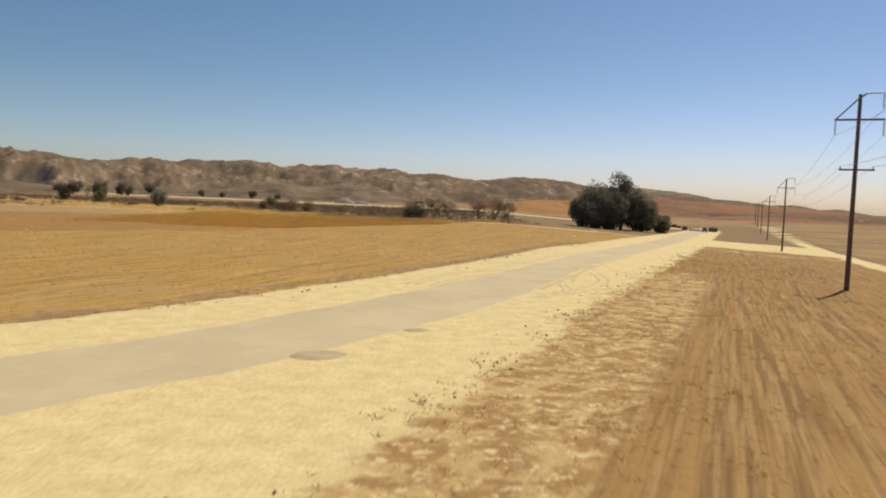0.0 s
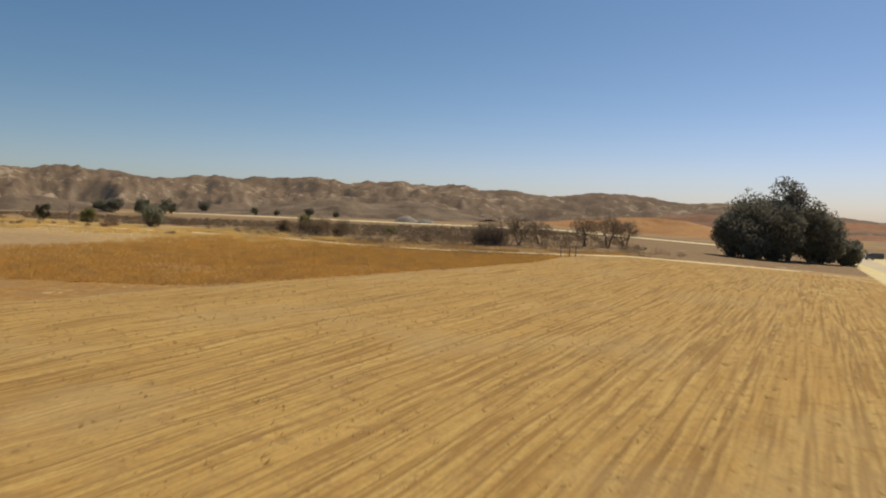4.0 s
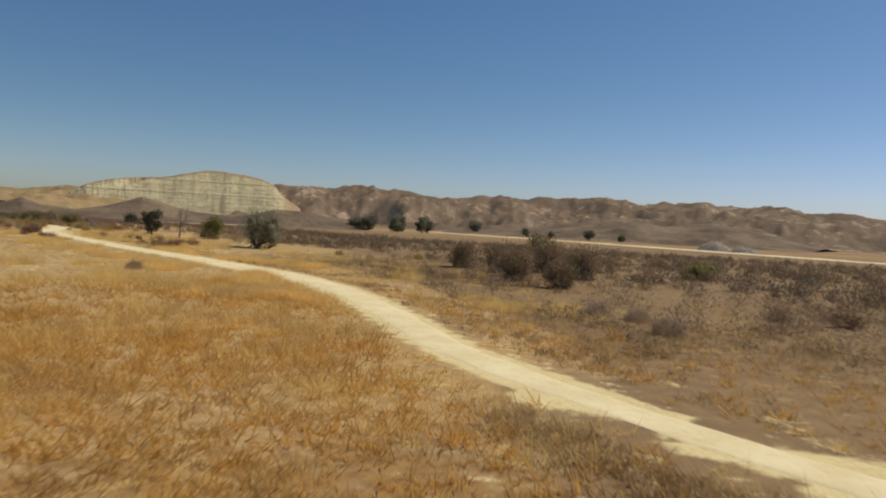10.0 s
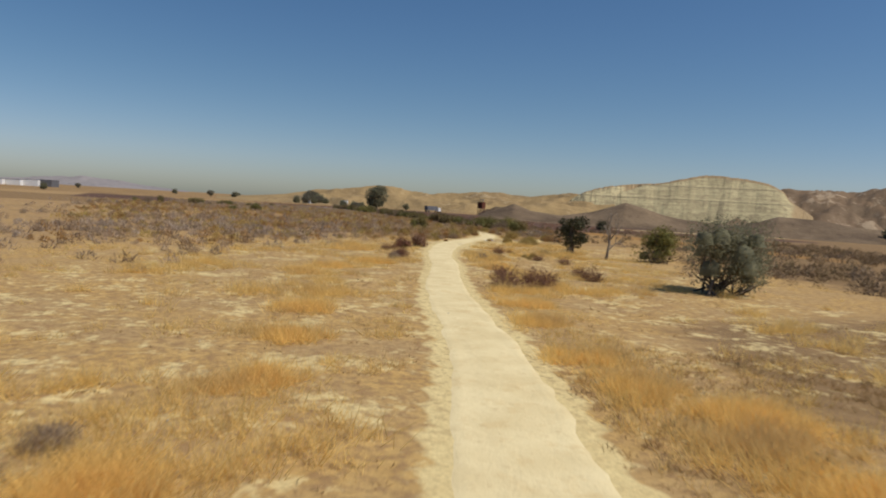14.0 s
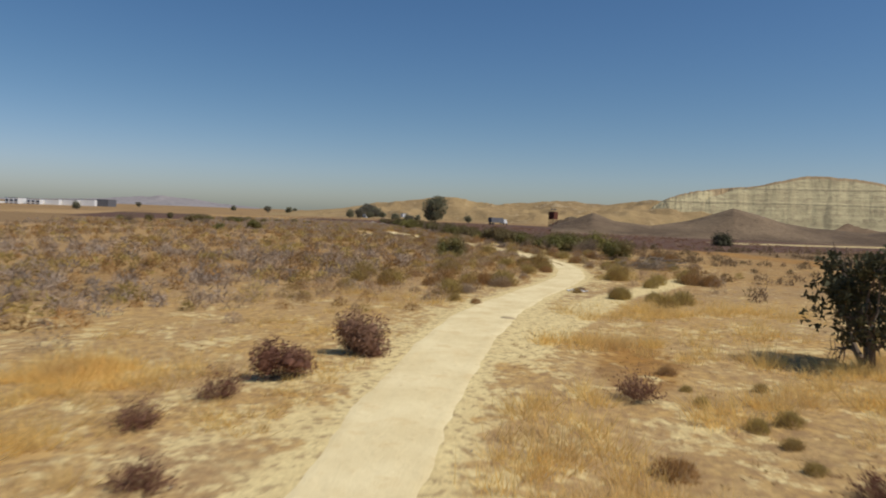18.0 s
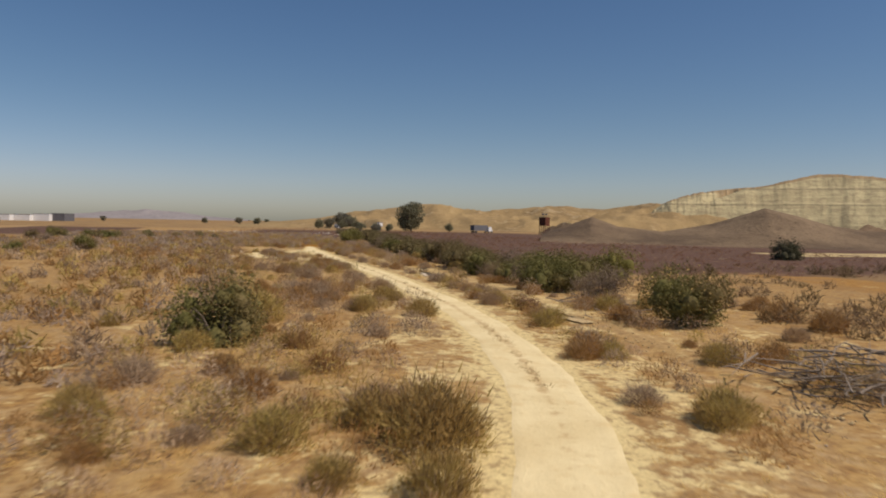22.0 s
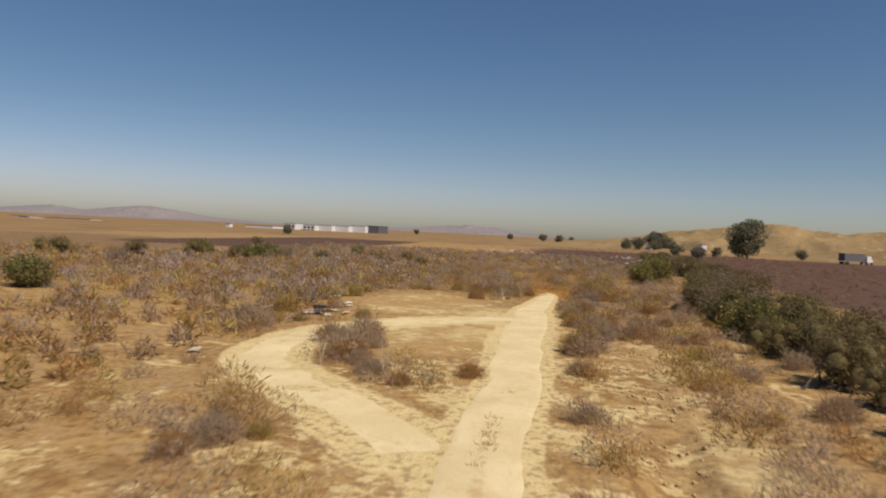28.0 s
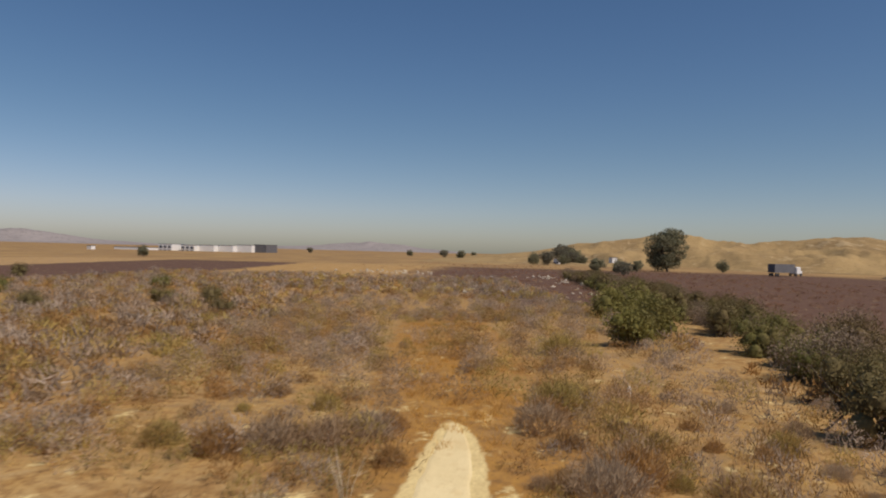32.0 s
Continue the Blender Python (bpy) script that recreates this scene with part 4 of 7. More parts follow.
quarry_hill()
ridge("tan_hills", "low tan grassy hills", 51, 84,
      [(51, 14), (52, 18), (53, 23), (55, 27.5), (57, 28), (59.5, 22.5), (61, 22), (63, 25.5), (65.5, 22), (67.7, 18.5), (68.5, 19.5), (71, 24), (74.3, 19), (76.5, 16), (77.8, 11.5), (79, 8), (84, 1)], 560, 800, 1100, M_TANHILL, 4, 0.42, nu=360, nv=56, spurs=True)
ridge("spoil_mounds", "dark grey-brown mounds of spoil in front of the quarry", 32, 63,
      [(32, 2), (34, 6), (36, 6.5), (38, 8.3), (40.5, 9), (42, 6), (44, 4), (47, 5), (48.5, 6.5), (50, 9.5), (51.5, 11.5), (54, 7), (56.5, 4), (58.9, 5.5), (60.3, 9), (61.6, 5.5), (63, 2)], 300, 345, 420, M_SPOIL, 5, 0.2, nu=300)
ridge("near_badland_mounds", "low dark eroded mounds at the foot of the badlands", -4, 26,
      [(-4, 2), (0, 10), (4, 17), (8, 14), (11, 19), (15, 12), (20, 6), (26, 1)], 400, 520, 640, M_SPOIL, 6, 0.35)
# both far ranges carry their haze painted in the material's colour
ridge("far_mountains_west", "distant mountains tinted with haze on the horizon", 86, 126,
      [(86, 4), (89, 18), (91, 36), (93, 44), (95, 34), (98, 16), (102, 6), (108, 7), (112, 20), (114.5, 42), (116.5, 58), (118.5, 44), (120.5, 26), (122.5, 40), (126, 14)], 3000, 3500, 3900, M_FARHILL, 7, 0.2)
ridge("far_mountains_north", "distant mountains tinted pale with haze behind the badlands", -12, 24,
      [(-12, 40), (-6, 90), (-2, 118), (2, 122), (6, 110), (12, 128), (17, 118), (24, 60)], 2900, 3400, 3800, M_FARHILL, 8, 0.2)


# ---- builders for things ----
def part(name, bm, material, parent, label=""):
    """Links a bmesh or a mesh as one part of a thing."""
    if isinstance(bm, bmesh.types.BMesh):
        me = bpy.data.meshes.new(name)
        bm.to_mesh(me)
        bm.free()
        me.materials.append(material)
    else:
        me = bm
    ob = new(name, me)
    if parent is not None:
        ob.parent = parent
    if label:
        ob["label"] = label
    return ob


def thing(name, label, category, group="", at=None):
    e = new(name)
    e.empty_display_size = 0.3
    if at is not None:
        e.matrix_basis = at
    return tagged(e, label, category, group)


def ground_z(x, y):
    return float(height(np.array([x]), np.array([y]))[0])


def put(x, y, turn=0.0, size=1.0, sink=0.03):
    return pose(x, y, ground_z(x, y) - sink, 0, 0, turn) @ Matrix.Scale(size, 4)


def place(src, x, y, turn=0.0, size=1.0, label="", tilt=0.0):
    m = pose(x, y, ground_z(x, y) - 0.04, tilt, 0, turn)
    ob = copy_thing(src, m)
    ob.scale = (size, size, size)
    if label:
        ob["label"] = label
    return ob


def box(bm, cx, cy, cz, sx, sy, sz, m=None):
    r = bmesh.ops.create_cube(bm, size=1.0, matrix=Matrix.Translation((cx, cy, cz)) @ Matrix.Diagonal((sx, sy, sz, 1)))
    if m is not None:
        bmesh.ops.transform(bm, matrix=m, verts=r["verts"])
    return r["verts"]


def beam(bm, a, b, w, sides=8, w2=None):
    """A round bar from a to b."""
    a, b = Vector(a), Vector(b)
    d = b - a
    m = Matrix.Translation((a + b) / 2) @ d.to_track_quat("Z", "Y").to_matrix().to_4x4()
    return bmesh.ops.create_cone(bm, cap_ends=True, segments=sides, radius1=w, radius2=w if w2 is None else w2, depth=d.length, matrix=m)["verts"]


def tubes(paths, sides=6):
    """One mesh's arrays from many tapered runs of (x, y, z, radius)."""
    V, F, n0 = [], [], 0
    ang = np.linspace(0, 2 * np.pi, sides, endpoint=False)
    for p in paths:
        p = np.asarray(p, float)
        d = np.gradient(p[:, :3], axis=0)
        d /= np.linalg.norm(d, axis=1)[:, None] + 1e-9
        ref = np.where(np.abs(d[:, 2:3]) > 0.9, np.array([[1.0, 0, 0]]), np.array([[0, 0, 1.0]]))
        u = np.cross(d, ref)
        u /= np.linalg.norm(u, axis=1)[:, None] + 1e-9
        w = np.cross(d, u)
        ring = p[:, None, :3] + p[:, None, 3:4] * (np.cos(ang)[None, :, None] * u[:, None, :] + np.sin(ang)[None, :, None] * w[:, None, :])
        V.append(ring.reshape(-1, 3))
        k = len(p)
        i = np.arange(k - 1)[:, None] * sides + np.arange(sides)[None, :]
        j = np.arange(k - 1)[:, None] * sides + (np.arange(sides)[None, :] + 1) % sides
        F.append(np.stack([i, j, j + sides, i + sides], -1).reshape(-1, 4) + n0)
        n0 += k * sides
    return np.concatenate(V), np.concatenate(F)


def unit(r, n):
    v = r.normal(size=(n, 3))
    return v / np.linalg.norm(v, axis=1)[:, None]


def leaves_at(r, centres, size, stretch=1.8, up=0.0, along=None, out=None):
    """Small leaf-shaped triangles at the centres, turned at random (or along a way), with their flat side outwards where out is given."""
    n = len(centres)
    a = unit(r, n) if along is None else along + 0.45 * unit(r, n)
    a[:, 2] += up
    a /= np.linalg.norm(a, axis=1)[:, None]
    b = np.cross(a, unit(r, n) if out is None else out + 0.4 * unit(r, n))
    b /= np.linalg.norm(b, axis=1)[:, None] + 1e-9
    s = size * r.uniform(0.6, 1.3, (n, 1))
    v = np.stack([centres - a * s * stretch * 0.5 - b * s * 0.5, centres - a * s * stretch * 0.5 + b * s * 0.5, centres + a * s * stretch * 0.5], 1)
    return v.reshape(-1, 3), np.arange(3 * n).reshape(-1, 3)


def spikes(base, tip, width, r):
    """Thin upright triangles from base to tip."""
    n = len(base)
    side = np.cross(tip - base, unit(r, n))
    side /= np.linalg.norm(side, axis=1)[:, None] + 1e-9
    w = np.reshape(width, (-1, 1)) if np.ndim(width) else width
    v = np.stack([base - side * w, base + side * w, tip], 1)
    return v.reshape(-1, 3), np.arange(3 * n).reshape(-1, 3)


def mound(r, centre, wide, high, segs=9):
    """Lumpy closed domes, one at each centre: the dense inside of a shrub."""
    n = len(centre)
    ang = np.linspace(0, 2 * np.pi, segs, endpoint=False)
    rings = np.array([(1.0, 0.0), (0.98, 0.34), (0.72, 0.72)])
    lump = r.uniform(0.75, 1.15, (n, 3, segs, 1))
    xy = np.stack([np.cos(ang), np.sin(ang)], -1)[None, None] * rings[None, :, 0, None, None] * lump * np.reshape(wide, (-1, 1, 1, 1))
    z = np.broadcast_to(rings[None, :, 1, None, None] * np.reshape(high, (-1, 1, 1, 1)) * r.uniform(0.85, 1.1, (n, 3, segs, 1)), (n, 3, segs, 1))
    v = np.concatenate([xy, z], -1).reshape(n, -1, 3)
    top = np.concatenate([np.zeros((n, 1, 2)), np.reshape(high, (-1, 1, 1)) * r.uniform(0.9, 1.02, (n, 1, 1))], -1)
    v = np.concatenate([v, top], 1) + np.asarray(centre)[:, None, :]
    i, j = np.arange(segs), (np.arange(segs) + 1) % segs
    f = []
    for k in range(2):
        f += [np.stack([i + k * segs, j + k * segs, j + (k + 1) * segs], 1), np.stack([i + k * segs, j + (k + 1) * segs, i + (k + 1) * segs], 1)]
    f.append(np.stack([i + 2 * segs, j + 2 * segs, np.full(segs, 3 * segs)], 1))
    f = np.concatenate(f)
    f = f[None] + (np.arange(n) * (3 * segs + 1))[:, None, None]
    return v.reshape(-1, 3), f.reshape(-1, 3)


def shrub(name, label, seed, h, w, stem_mat, leaf_mat, stems=70, leaves=420, leaf=0.05, kind="twig", category="shrub", group="shrubs beside the path"):
    """A shrub of many fine stems that carry small leaves or sprigs; about h high and w wide."""
    r = np.random.default_rng(seed)
    e = thing(name, label, category, group)
    th = r.uniform(0, 2 * np.pi, stems)
    lean = r.uniform(0.03, 1.0, stems) ** 0.6 * 1.45
    reach = r.uniform(0.6, 0.95, stems)
    tip = np.stack([np.cos(th) * np.sin(lean) * w / 2 * reach, np.sin(th) * np.sin(lean) * w / 2 * reach, (0.10 + 0.9 * np.cos(lean)) * h * reach], 1)
    tip = tip + 0.07 * h * r.normal(size=(stems, 3))
    base = np.stack([np.cos(th), np.sin(th), 0 * th], 1) * (0.12 * w * r.uniform(0, 1, (stems, 1)))
    d = tip - base
    d /= np.linalg.norm(d, axis=1)[:, None]
    tip[:, 2] = np.maximum(tip[:, 2], 0.06 * h)
    v1, f1 = spikes(base, tip, 0.005 + 0.003 * h, r)
    side_n = stems * 3
    k = r.integers(0, stems, side_n)
    t = r.uniform(0.3, 0.85, (side_n, 1))
    b2 = base[k] + (tip[k] - base[k]) * t
    t2 = b2 + (d[k] + 0.9 * unit(r, side_n)) * h * r.uniform(0.12, 0.30, (side_n, 1))
    t2[:, 2] = np.maximum(t2[:, 2], 0.03)
    v2, f2 = spikes(b2, t2, 0.004 + 0.002 * h, r)
    part("woody_base", mesh_from("woody_base", np.concatenate([v1, v2]), np.concatenate([f1, f2 + len(v1)]), stem_mat), None, e)
    k = r.integers(0, side_n, leaves)
    c = b2[k] + (t2[k] - b2[k]) * r.uniform(0.3, 1.1, (leaves, 1))
    if kind == "broom":
        # a soft dome of fine twigs with a lumpy outline
        u = unit(r, leaves)
        u[:, 2] = np.abs(u[:, 2])
        lumps = unit(r, 9)
        lumps[:, 2] = np.abs(lumps[:, 2]) * 0.7
        bulge = 0.66 + 0.42 * np.clip(u @ lumps.T, 0, 1).max(1) ** 6
        q = u * np.array([w / 2, w / 2, h]) * (bulge * r.uniform(0.35, 1.0, leaves) ** 0.45)[:, None]
        pick = r.random(leaves) < 0.75
        c[pick] = q[pick]
    if kind == "broom":
        ways = c / np.array([w / 2, w / 2, h])
        ways = ways / (np.linalg.norm(ways, axis=1)[:, None] + 1e-6)
        v, f = leaves_at(r, c, leaf * 0.8, 8.5, 0.55, 0.55 * ways + 0.45 * unit(r, leaves), ways)
    else:
        v, f = leaves_at(r, c, leaf, 2.0)
    v[:, 2] = np.maximum(v[:, 2], 0.01)
    part("foliage", mesh_from("foliage", v, f, leaf_mat), None, e)
    return e


def bush(name, label, seed, h, w, leaf_mat, leaf=0.10, leaves=3200, blobs=11, stems=26, category="bush", group="", stem_mat=None, ragged=0.2, core=True):
    """A dense bush: leaf clumps on branching stems, uneven outline with gaps."""
    r = np.random.default_rng(seed)
    e = thing(name, label, category, group)
    th = r.uniform(0, 2 * np.pi, blobs)
    rad = np.sqrt(r.uniform(0.0, 1, blobs)) * w * 0.33
    cz = h * r.uniform(0.17, 0.72, blobs) * (1 - 0.35 * (rad / (w * 0.5)) ** 2)
    c = np.stack([rad * np.cos(th), rad * np.sin(th), cz], 1)
    size = w * r.uniform(0.16, 0.27, blobs)
    size = np.minimum(size, h * 0.36)
    n = leaves
    k = r.integers(0, blobs, n)
    u = unit(r, n)
    rr = r.uniform(0.55, 1.08, (n, 1)) + ragged * (r.random((n, 1)) ** 4) * 1.2
    p = c[k] + u * rr * size[k][:, None] * np.array([1, 1, 0.95])
    p[:, 2] = np.abs(p[:, 2]) + 0.02
    v, f = leaves_at(r, p, leaf, 1.9)
    v[:, 2] = np.maximum(v[:, 2], 0.01)
    if core and leaf_mat is not M_DARKTWIG:
        v3, f3 = mound(r, c - np.array([0, 0, 1]) * size[:, None] * 0.3, size * 0.45, size * 0.7, 8)
        v3[:, 2] = np.maximum(v3[:, 2], 0.03)
        v, f = np.concatenate([v, v3]), np.concatenate([f, f3 + len(v)])
    runs = []
    for i in range(stems):
        t = c[r.integers(0, blobs)] + 0.5 * size.mean() * r.normal(size=3)
        b = np.array([0.12 * w * r.normal(), 0.12 * w * r.normal(), 0.0])
        m = (b + t) / 2 + 0.08 * h * r.normal(size=3)
        m[2] = max(m[2], 0.1 * h)
        t[2] = max(t[2], 0.2 * h)
        runs.append([(*b, 0.012 * h + 0.01), (*m, 0.008 * h + 0.006), (*t, 0.004)])
    vs, fs = tubes(runs, 4)
    part("woody_base", mesh_from("woody_base", vs, fs, stem_mat or M_BARK), None, e)
    part("foliage", mesh_from("foliage", v, f, leaf_mat), None, e)
    return e


def grow(r, start, way, length, radius, depth, out, ends, droop=0.0, spread_a=0.75, segs=4, split=(2, 4)):
    """Branches, each a bent tapered run, down to the twigs."""
    p, d = np.array(start, float), np.array(way, float) / np.linalg.norm(way)
    run = [(*p, radius)]
    for s in range(segs):
        d = d + 0.16 * r.normal(size=3) + np.array([0, 0, 0.05 - droop])
        d /= np.linalg.norm(d)
        p = p + d * length / segs
        run.append((*p, radius * (1 - 0.5 * (s + 1) / segs)))
        if depth > 0 and s >= 1 and r.random() < 0.5:
            w = d + spread_a * r.normal(size=3)
            grow(r, p, w, length * r.uniform(0.45, 0.7), radius * 0.45, depth - 1, out, ends, droop, spread_a, segs, split)
    out.append(run)
    if depth > 0:
        for _ in range(r.integers(*split)):
            w = d + spread_a * r.normal(size=3)
            grow(r, p, w, length * r.uniform(0.55, 0.8), radius * 0.5, depth - 1, out, ends, droop, spread_a, segs, split)
    else:
        ends.append(p)


def tree(name, label, seed, h, w, leaf_mat, bark=None, leaf=0.22, leaves=3000, trunk_h=0.25, depth=3, stretch=1.9, clump=0.16, category="tree", group="", droop=0.0, trunks=1, low=0.0, blobs=26):
    """A tree with trunk, limbs and a broken crown of leaf clumps."""
    r = np.random.default_rng(seed)
    e = thing(name, label, category, group)
    runs, ends = [], []
    for t in range(trunks):
        lean = np.array([0.25 * r.normal(), 0.25 * r.normal(), 1.0])
        b = np.array([0.05 * w * r.normal() * (trunks > 1), 0.05 * w * r.normal() * (trunks > 1), -0.1])
        grow(r, b, lean, h * max(trunk_h, 0.2) * 1.3, 0.028 * h + 0.03, depth, runs, ends, droop, 0.62)
    ends = np.array(ends)
    pts = np.concatenate([np.array(q)[:, :3] for q in runs])
    top, wide = max(pts[:, 2].max(), 0.1), max(np.abs(pts[:, :2]).max(), 0.1)
    fit = np.array([w * 0.42 / wide, w * 0.42 / wide, h * 0.92 / top])
    runs = [[(a * fit[0], b * fit[1], c * fit[2], q) for a, b, c, q in run] for run in runs]
    ends = ends * fit
    vs, fs = tubes(runs, 5 if depth < 4 else 4)
    part("trunk", mesh_from("trunk", vs, fs, bark or M_BARK, True), None, e)
    if leaves:
        nb = blobs
        lo = low * h
        u = unit(r, nb) * (r.random((nb, 1)) ** 0.4)
        c = np.stack([u[:, 0] * w * 0.44, u[:, 1] * w * 0.44, lo + (h - lo) * (0.5 + 0.40 * u[:, 2])], 1)
        rad = np.minimum(w, h - lo) * r.uniform(0.09, 0.20, nb)
        near = np.linalg.norm(c[:, None] - ends[None], axis=2).argmin(1)
        c = c * 0.75 + ends[near] * 0.25 * np.array([1, 1, 1])
        k = r.integers(0, nb, leaves)
        p = c[k] + unit(r, leaves) * (0.5 + 0.6 * r.random((leaves, 1)) ** 0.6) * rad[k][:, None] * np.array([1.1, 1.1, 0.85])
        p[:, 2] = np.maximum(p[:, 2], 0.05)
        v, f = leaves_at(r, p, leaf, stretch, -0.3)
        part("crown", mesh_from("crown", v, f, leaf_mat), None, e)
    return e


# ---- utility poles ----
def utility_pole():
    e = thing("utility_pole", "tall dark wooden utility pole with steel davit arms and insulators", "utility pole", "power line beside the field")
    b = bmesh.new()
    beam(b, (0, 0, -1), (0, 0, 14.2), 0.19, 12, 0.12)
    part("pole", b, M_WOOD, e)
    b = bmesh.new()
    box(b, 0.05, 0, 12.4, 3.2, 0.12, 0.14)
    part("upper_crossarm", b, M_METAL, e)
    b = bmesh.new()
    beam(b, (-1.45, 0.0, 12.45), (0.0, 0.0, 14.0), 0.05)
    part("brace", b, M_METAL, e)
    b = bmesh.new()
    beam(b, (0, 0, 13.95), (0.42, 0, 14.28), 0.06)
    beam(b, (0.42, 0, 14.28), (1.55, 0, 14.3), 0.05)
    part("davit_arm", b, M_METAL, e)
    b = bmesh.new()
    box(b, 0.1, 0.12, 8.8, 2.3, 0.10, 0.12)
    part("lower_crossarm", b, M_WOOD, e)
    for x, z, n in ((-1.48, 12.35, 9), (1.6, 12.35, 9), (1.5, 14.25, 9)):
        b = bmesh.new()
        beam(b, (x, 0, z), (x, 0, z - 1.1), 0.02)
        for i in range(n):
            beam(b, (x, 0, z - 0.12 - i * 0.105), (x, 0, z - 0.18 - i * 0.105), 0.07, 8, 0.03)
        part("insulator", b, M_INSUL, e)
    for x in (-0.95, 1.15):
        b = bmesh.new()
        beam(b, (x, 0.12, 8.86), (x, 0.12, 9.06), 0.05, 8, 0.03)
        part("pin_insulator", b, M_INSUL, e)
    return e


POLE_TURN = -math.degrees(math.atan(0.416))
pole_src = utility_pole()
POLES = [(-44.4, -125.6), (-7.3, -36.4), (29.8, 52.8), (66.9, 142.0), (104.0, 231.2), (141.1, 320.4), (178.2, 409.6), (215.3, 498.8)]
first = POLES[0]
pole_src.matrix_basis = pose(first[0], first[1], ground_z(*first), 0, 0, POLE_TURN)
for x, y in POLES[1:]:
    copy_thing(pole_src, pose(x, y, ground_z(x, y), 0, 0, POLE_TURN))


def wire(off, z, sag, label):
    runs = []
    c, s = math.cos(radians(POLE_TURN)), math.sin(radians(POLE_TURN))
    ends = [(x + off * c, y + off * s, ground_z(x, y) + z) for x, y in POLES]
    pts = []
    for a, b in zip(ends[:-1], ends[1:]):
        for k in range(14):
            t = k / 14
            pts.append((a[0] + (b[0] - a[0]) * t, a[1] + (b[1] - a[1]) * t, a[2] + (b[2] - a[2]) * t - sag * 4 * t * (1 - t), 0.012))
    pts.append((*ends[-1], 0.012))
    v, f = tubes([pts], 4)
    tagged(new("overhead_wire", mesh_from("overhead_wire", v, f, M_METAL)), label, "wire", "overhead wires of the power line")


for off, z in ((-1.48, 11.25), (1.6, 11.25), (1.5, 13.15)):
    wire(off, z, 1.5, "thin grey overhead power wire hanging between wooden poles")
for off in (-0.95, 1.15):
    wire(off, 9.05, 1.2, "thin grey lower wire hanging between wooden poles")

# ---- trees ----
for i, (x, y, h, w) in enumerate(((44.0, 204, 13.4, 12.5), (50.4, 205, 18.0, 10.5), (56.8, 206, 11.6, 9.5), (38.8, 201, 9.4, 8.5), (62.5, 207, 5.6, 5.5), (46.5, 200, 11.0, 10.0), (53.5, 203, 12.5, 8.5), (41.5, 199, 7.0, 8.0), (56.0, 203, 7.0, 8.0))):
    t = tree("eucalyptus_tree", "large dark grey-green tree in a dense clump beside the road", 100 + i, h, w, M_EUC, leaf=0.26, leaves=11000, trunk_h=0.3, depth=3, blobs=90, stretch=2.4, group="clump of trees by the road", low=-0.12)
    t.matrix_basis = pose(x, y, ground_z(x, y) - 0.1, 0, 0, 50 * i)
bare = [tree("bare_tree", "half-bare grey tree with thin twisted branches and few leaves", 120 + i, 5.4, 6.6, M_DARKTWIG, leaf=0.045, stretch=9.0, leaves=3000, trunk_h=0.3, depth=3, low=0.25, blobs=70, bark=M_DARKTWIG, clump=0.12, group="half-bare trees by the path", trunks=2) for i in range(2)]
for i, (x, y, h) in enumerate(((-2.0, 178.5, 1.0), (1.6, 181.5, 0.82), (9.2, 184.0, 1.0), (13.4, 186.5, 1.12), (16.5, 189.0, 1.0))):
    src = bare[i % 2]
    if i < 2:
        src.matrix_basis = pose(x, y, ground_z(x, y) - 0.05, 0, 0, 70 * i)
        src.scale = (h, h, h)
    else:
        place(src, x, y, 63 * i, h)
for x, y, s, i in ((-5.8, 175.6, 6.0, 0), (-8.5, 178.5, 5.0, 1), (-40.8, 196.0, 3.0, 2), (-43.5, 202.0, 3.6, 3), (-46.5, 206.0, 3.4, 4), (-44.0, 212.0, 4.2, 5), (-51.5, 208.0, 3.0, 6), (-38.0, 204.0, 3.6, 7), (-36.0, 193.0, 2.2, 8)):
    b = bush("twiggy_bush", "tall dark grey-brown bush of bare twigs beside the path", 130 + i, s, s * 1.1, M_DARKTWIG if i < 2 else M_BROWNSCRUB, 0.075, 6500, 18, 110, group="", ragged=0.5, core=False)
    b.matrix_basis = pose(x, y, ground_z(x, y), 0, 0, 40 * i)

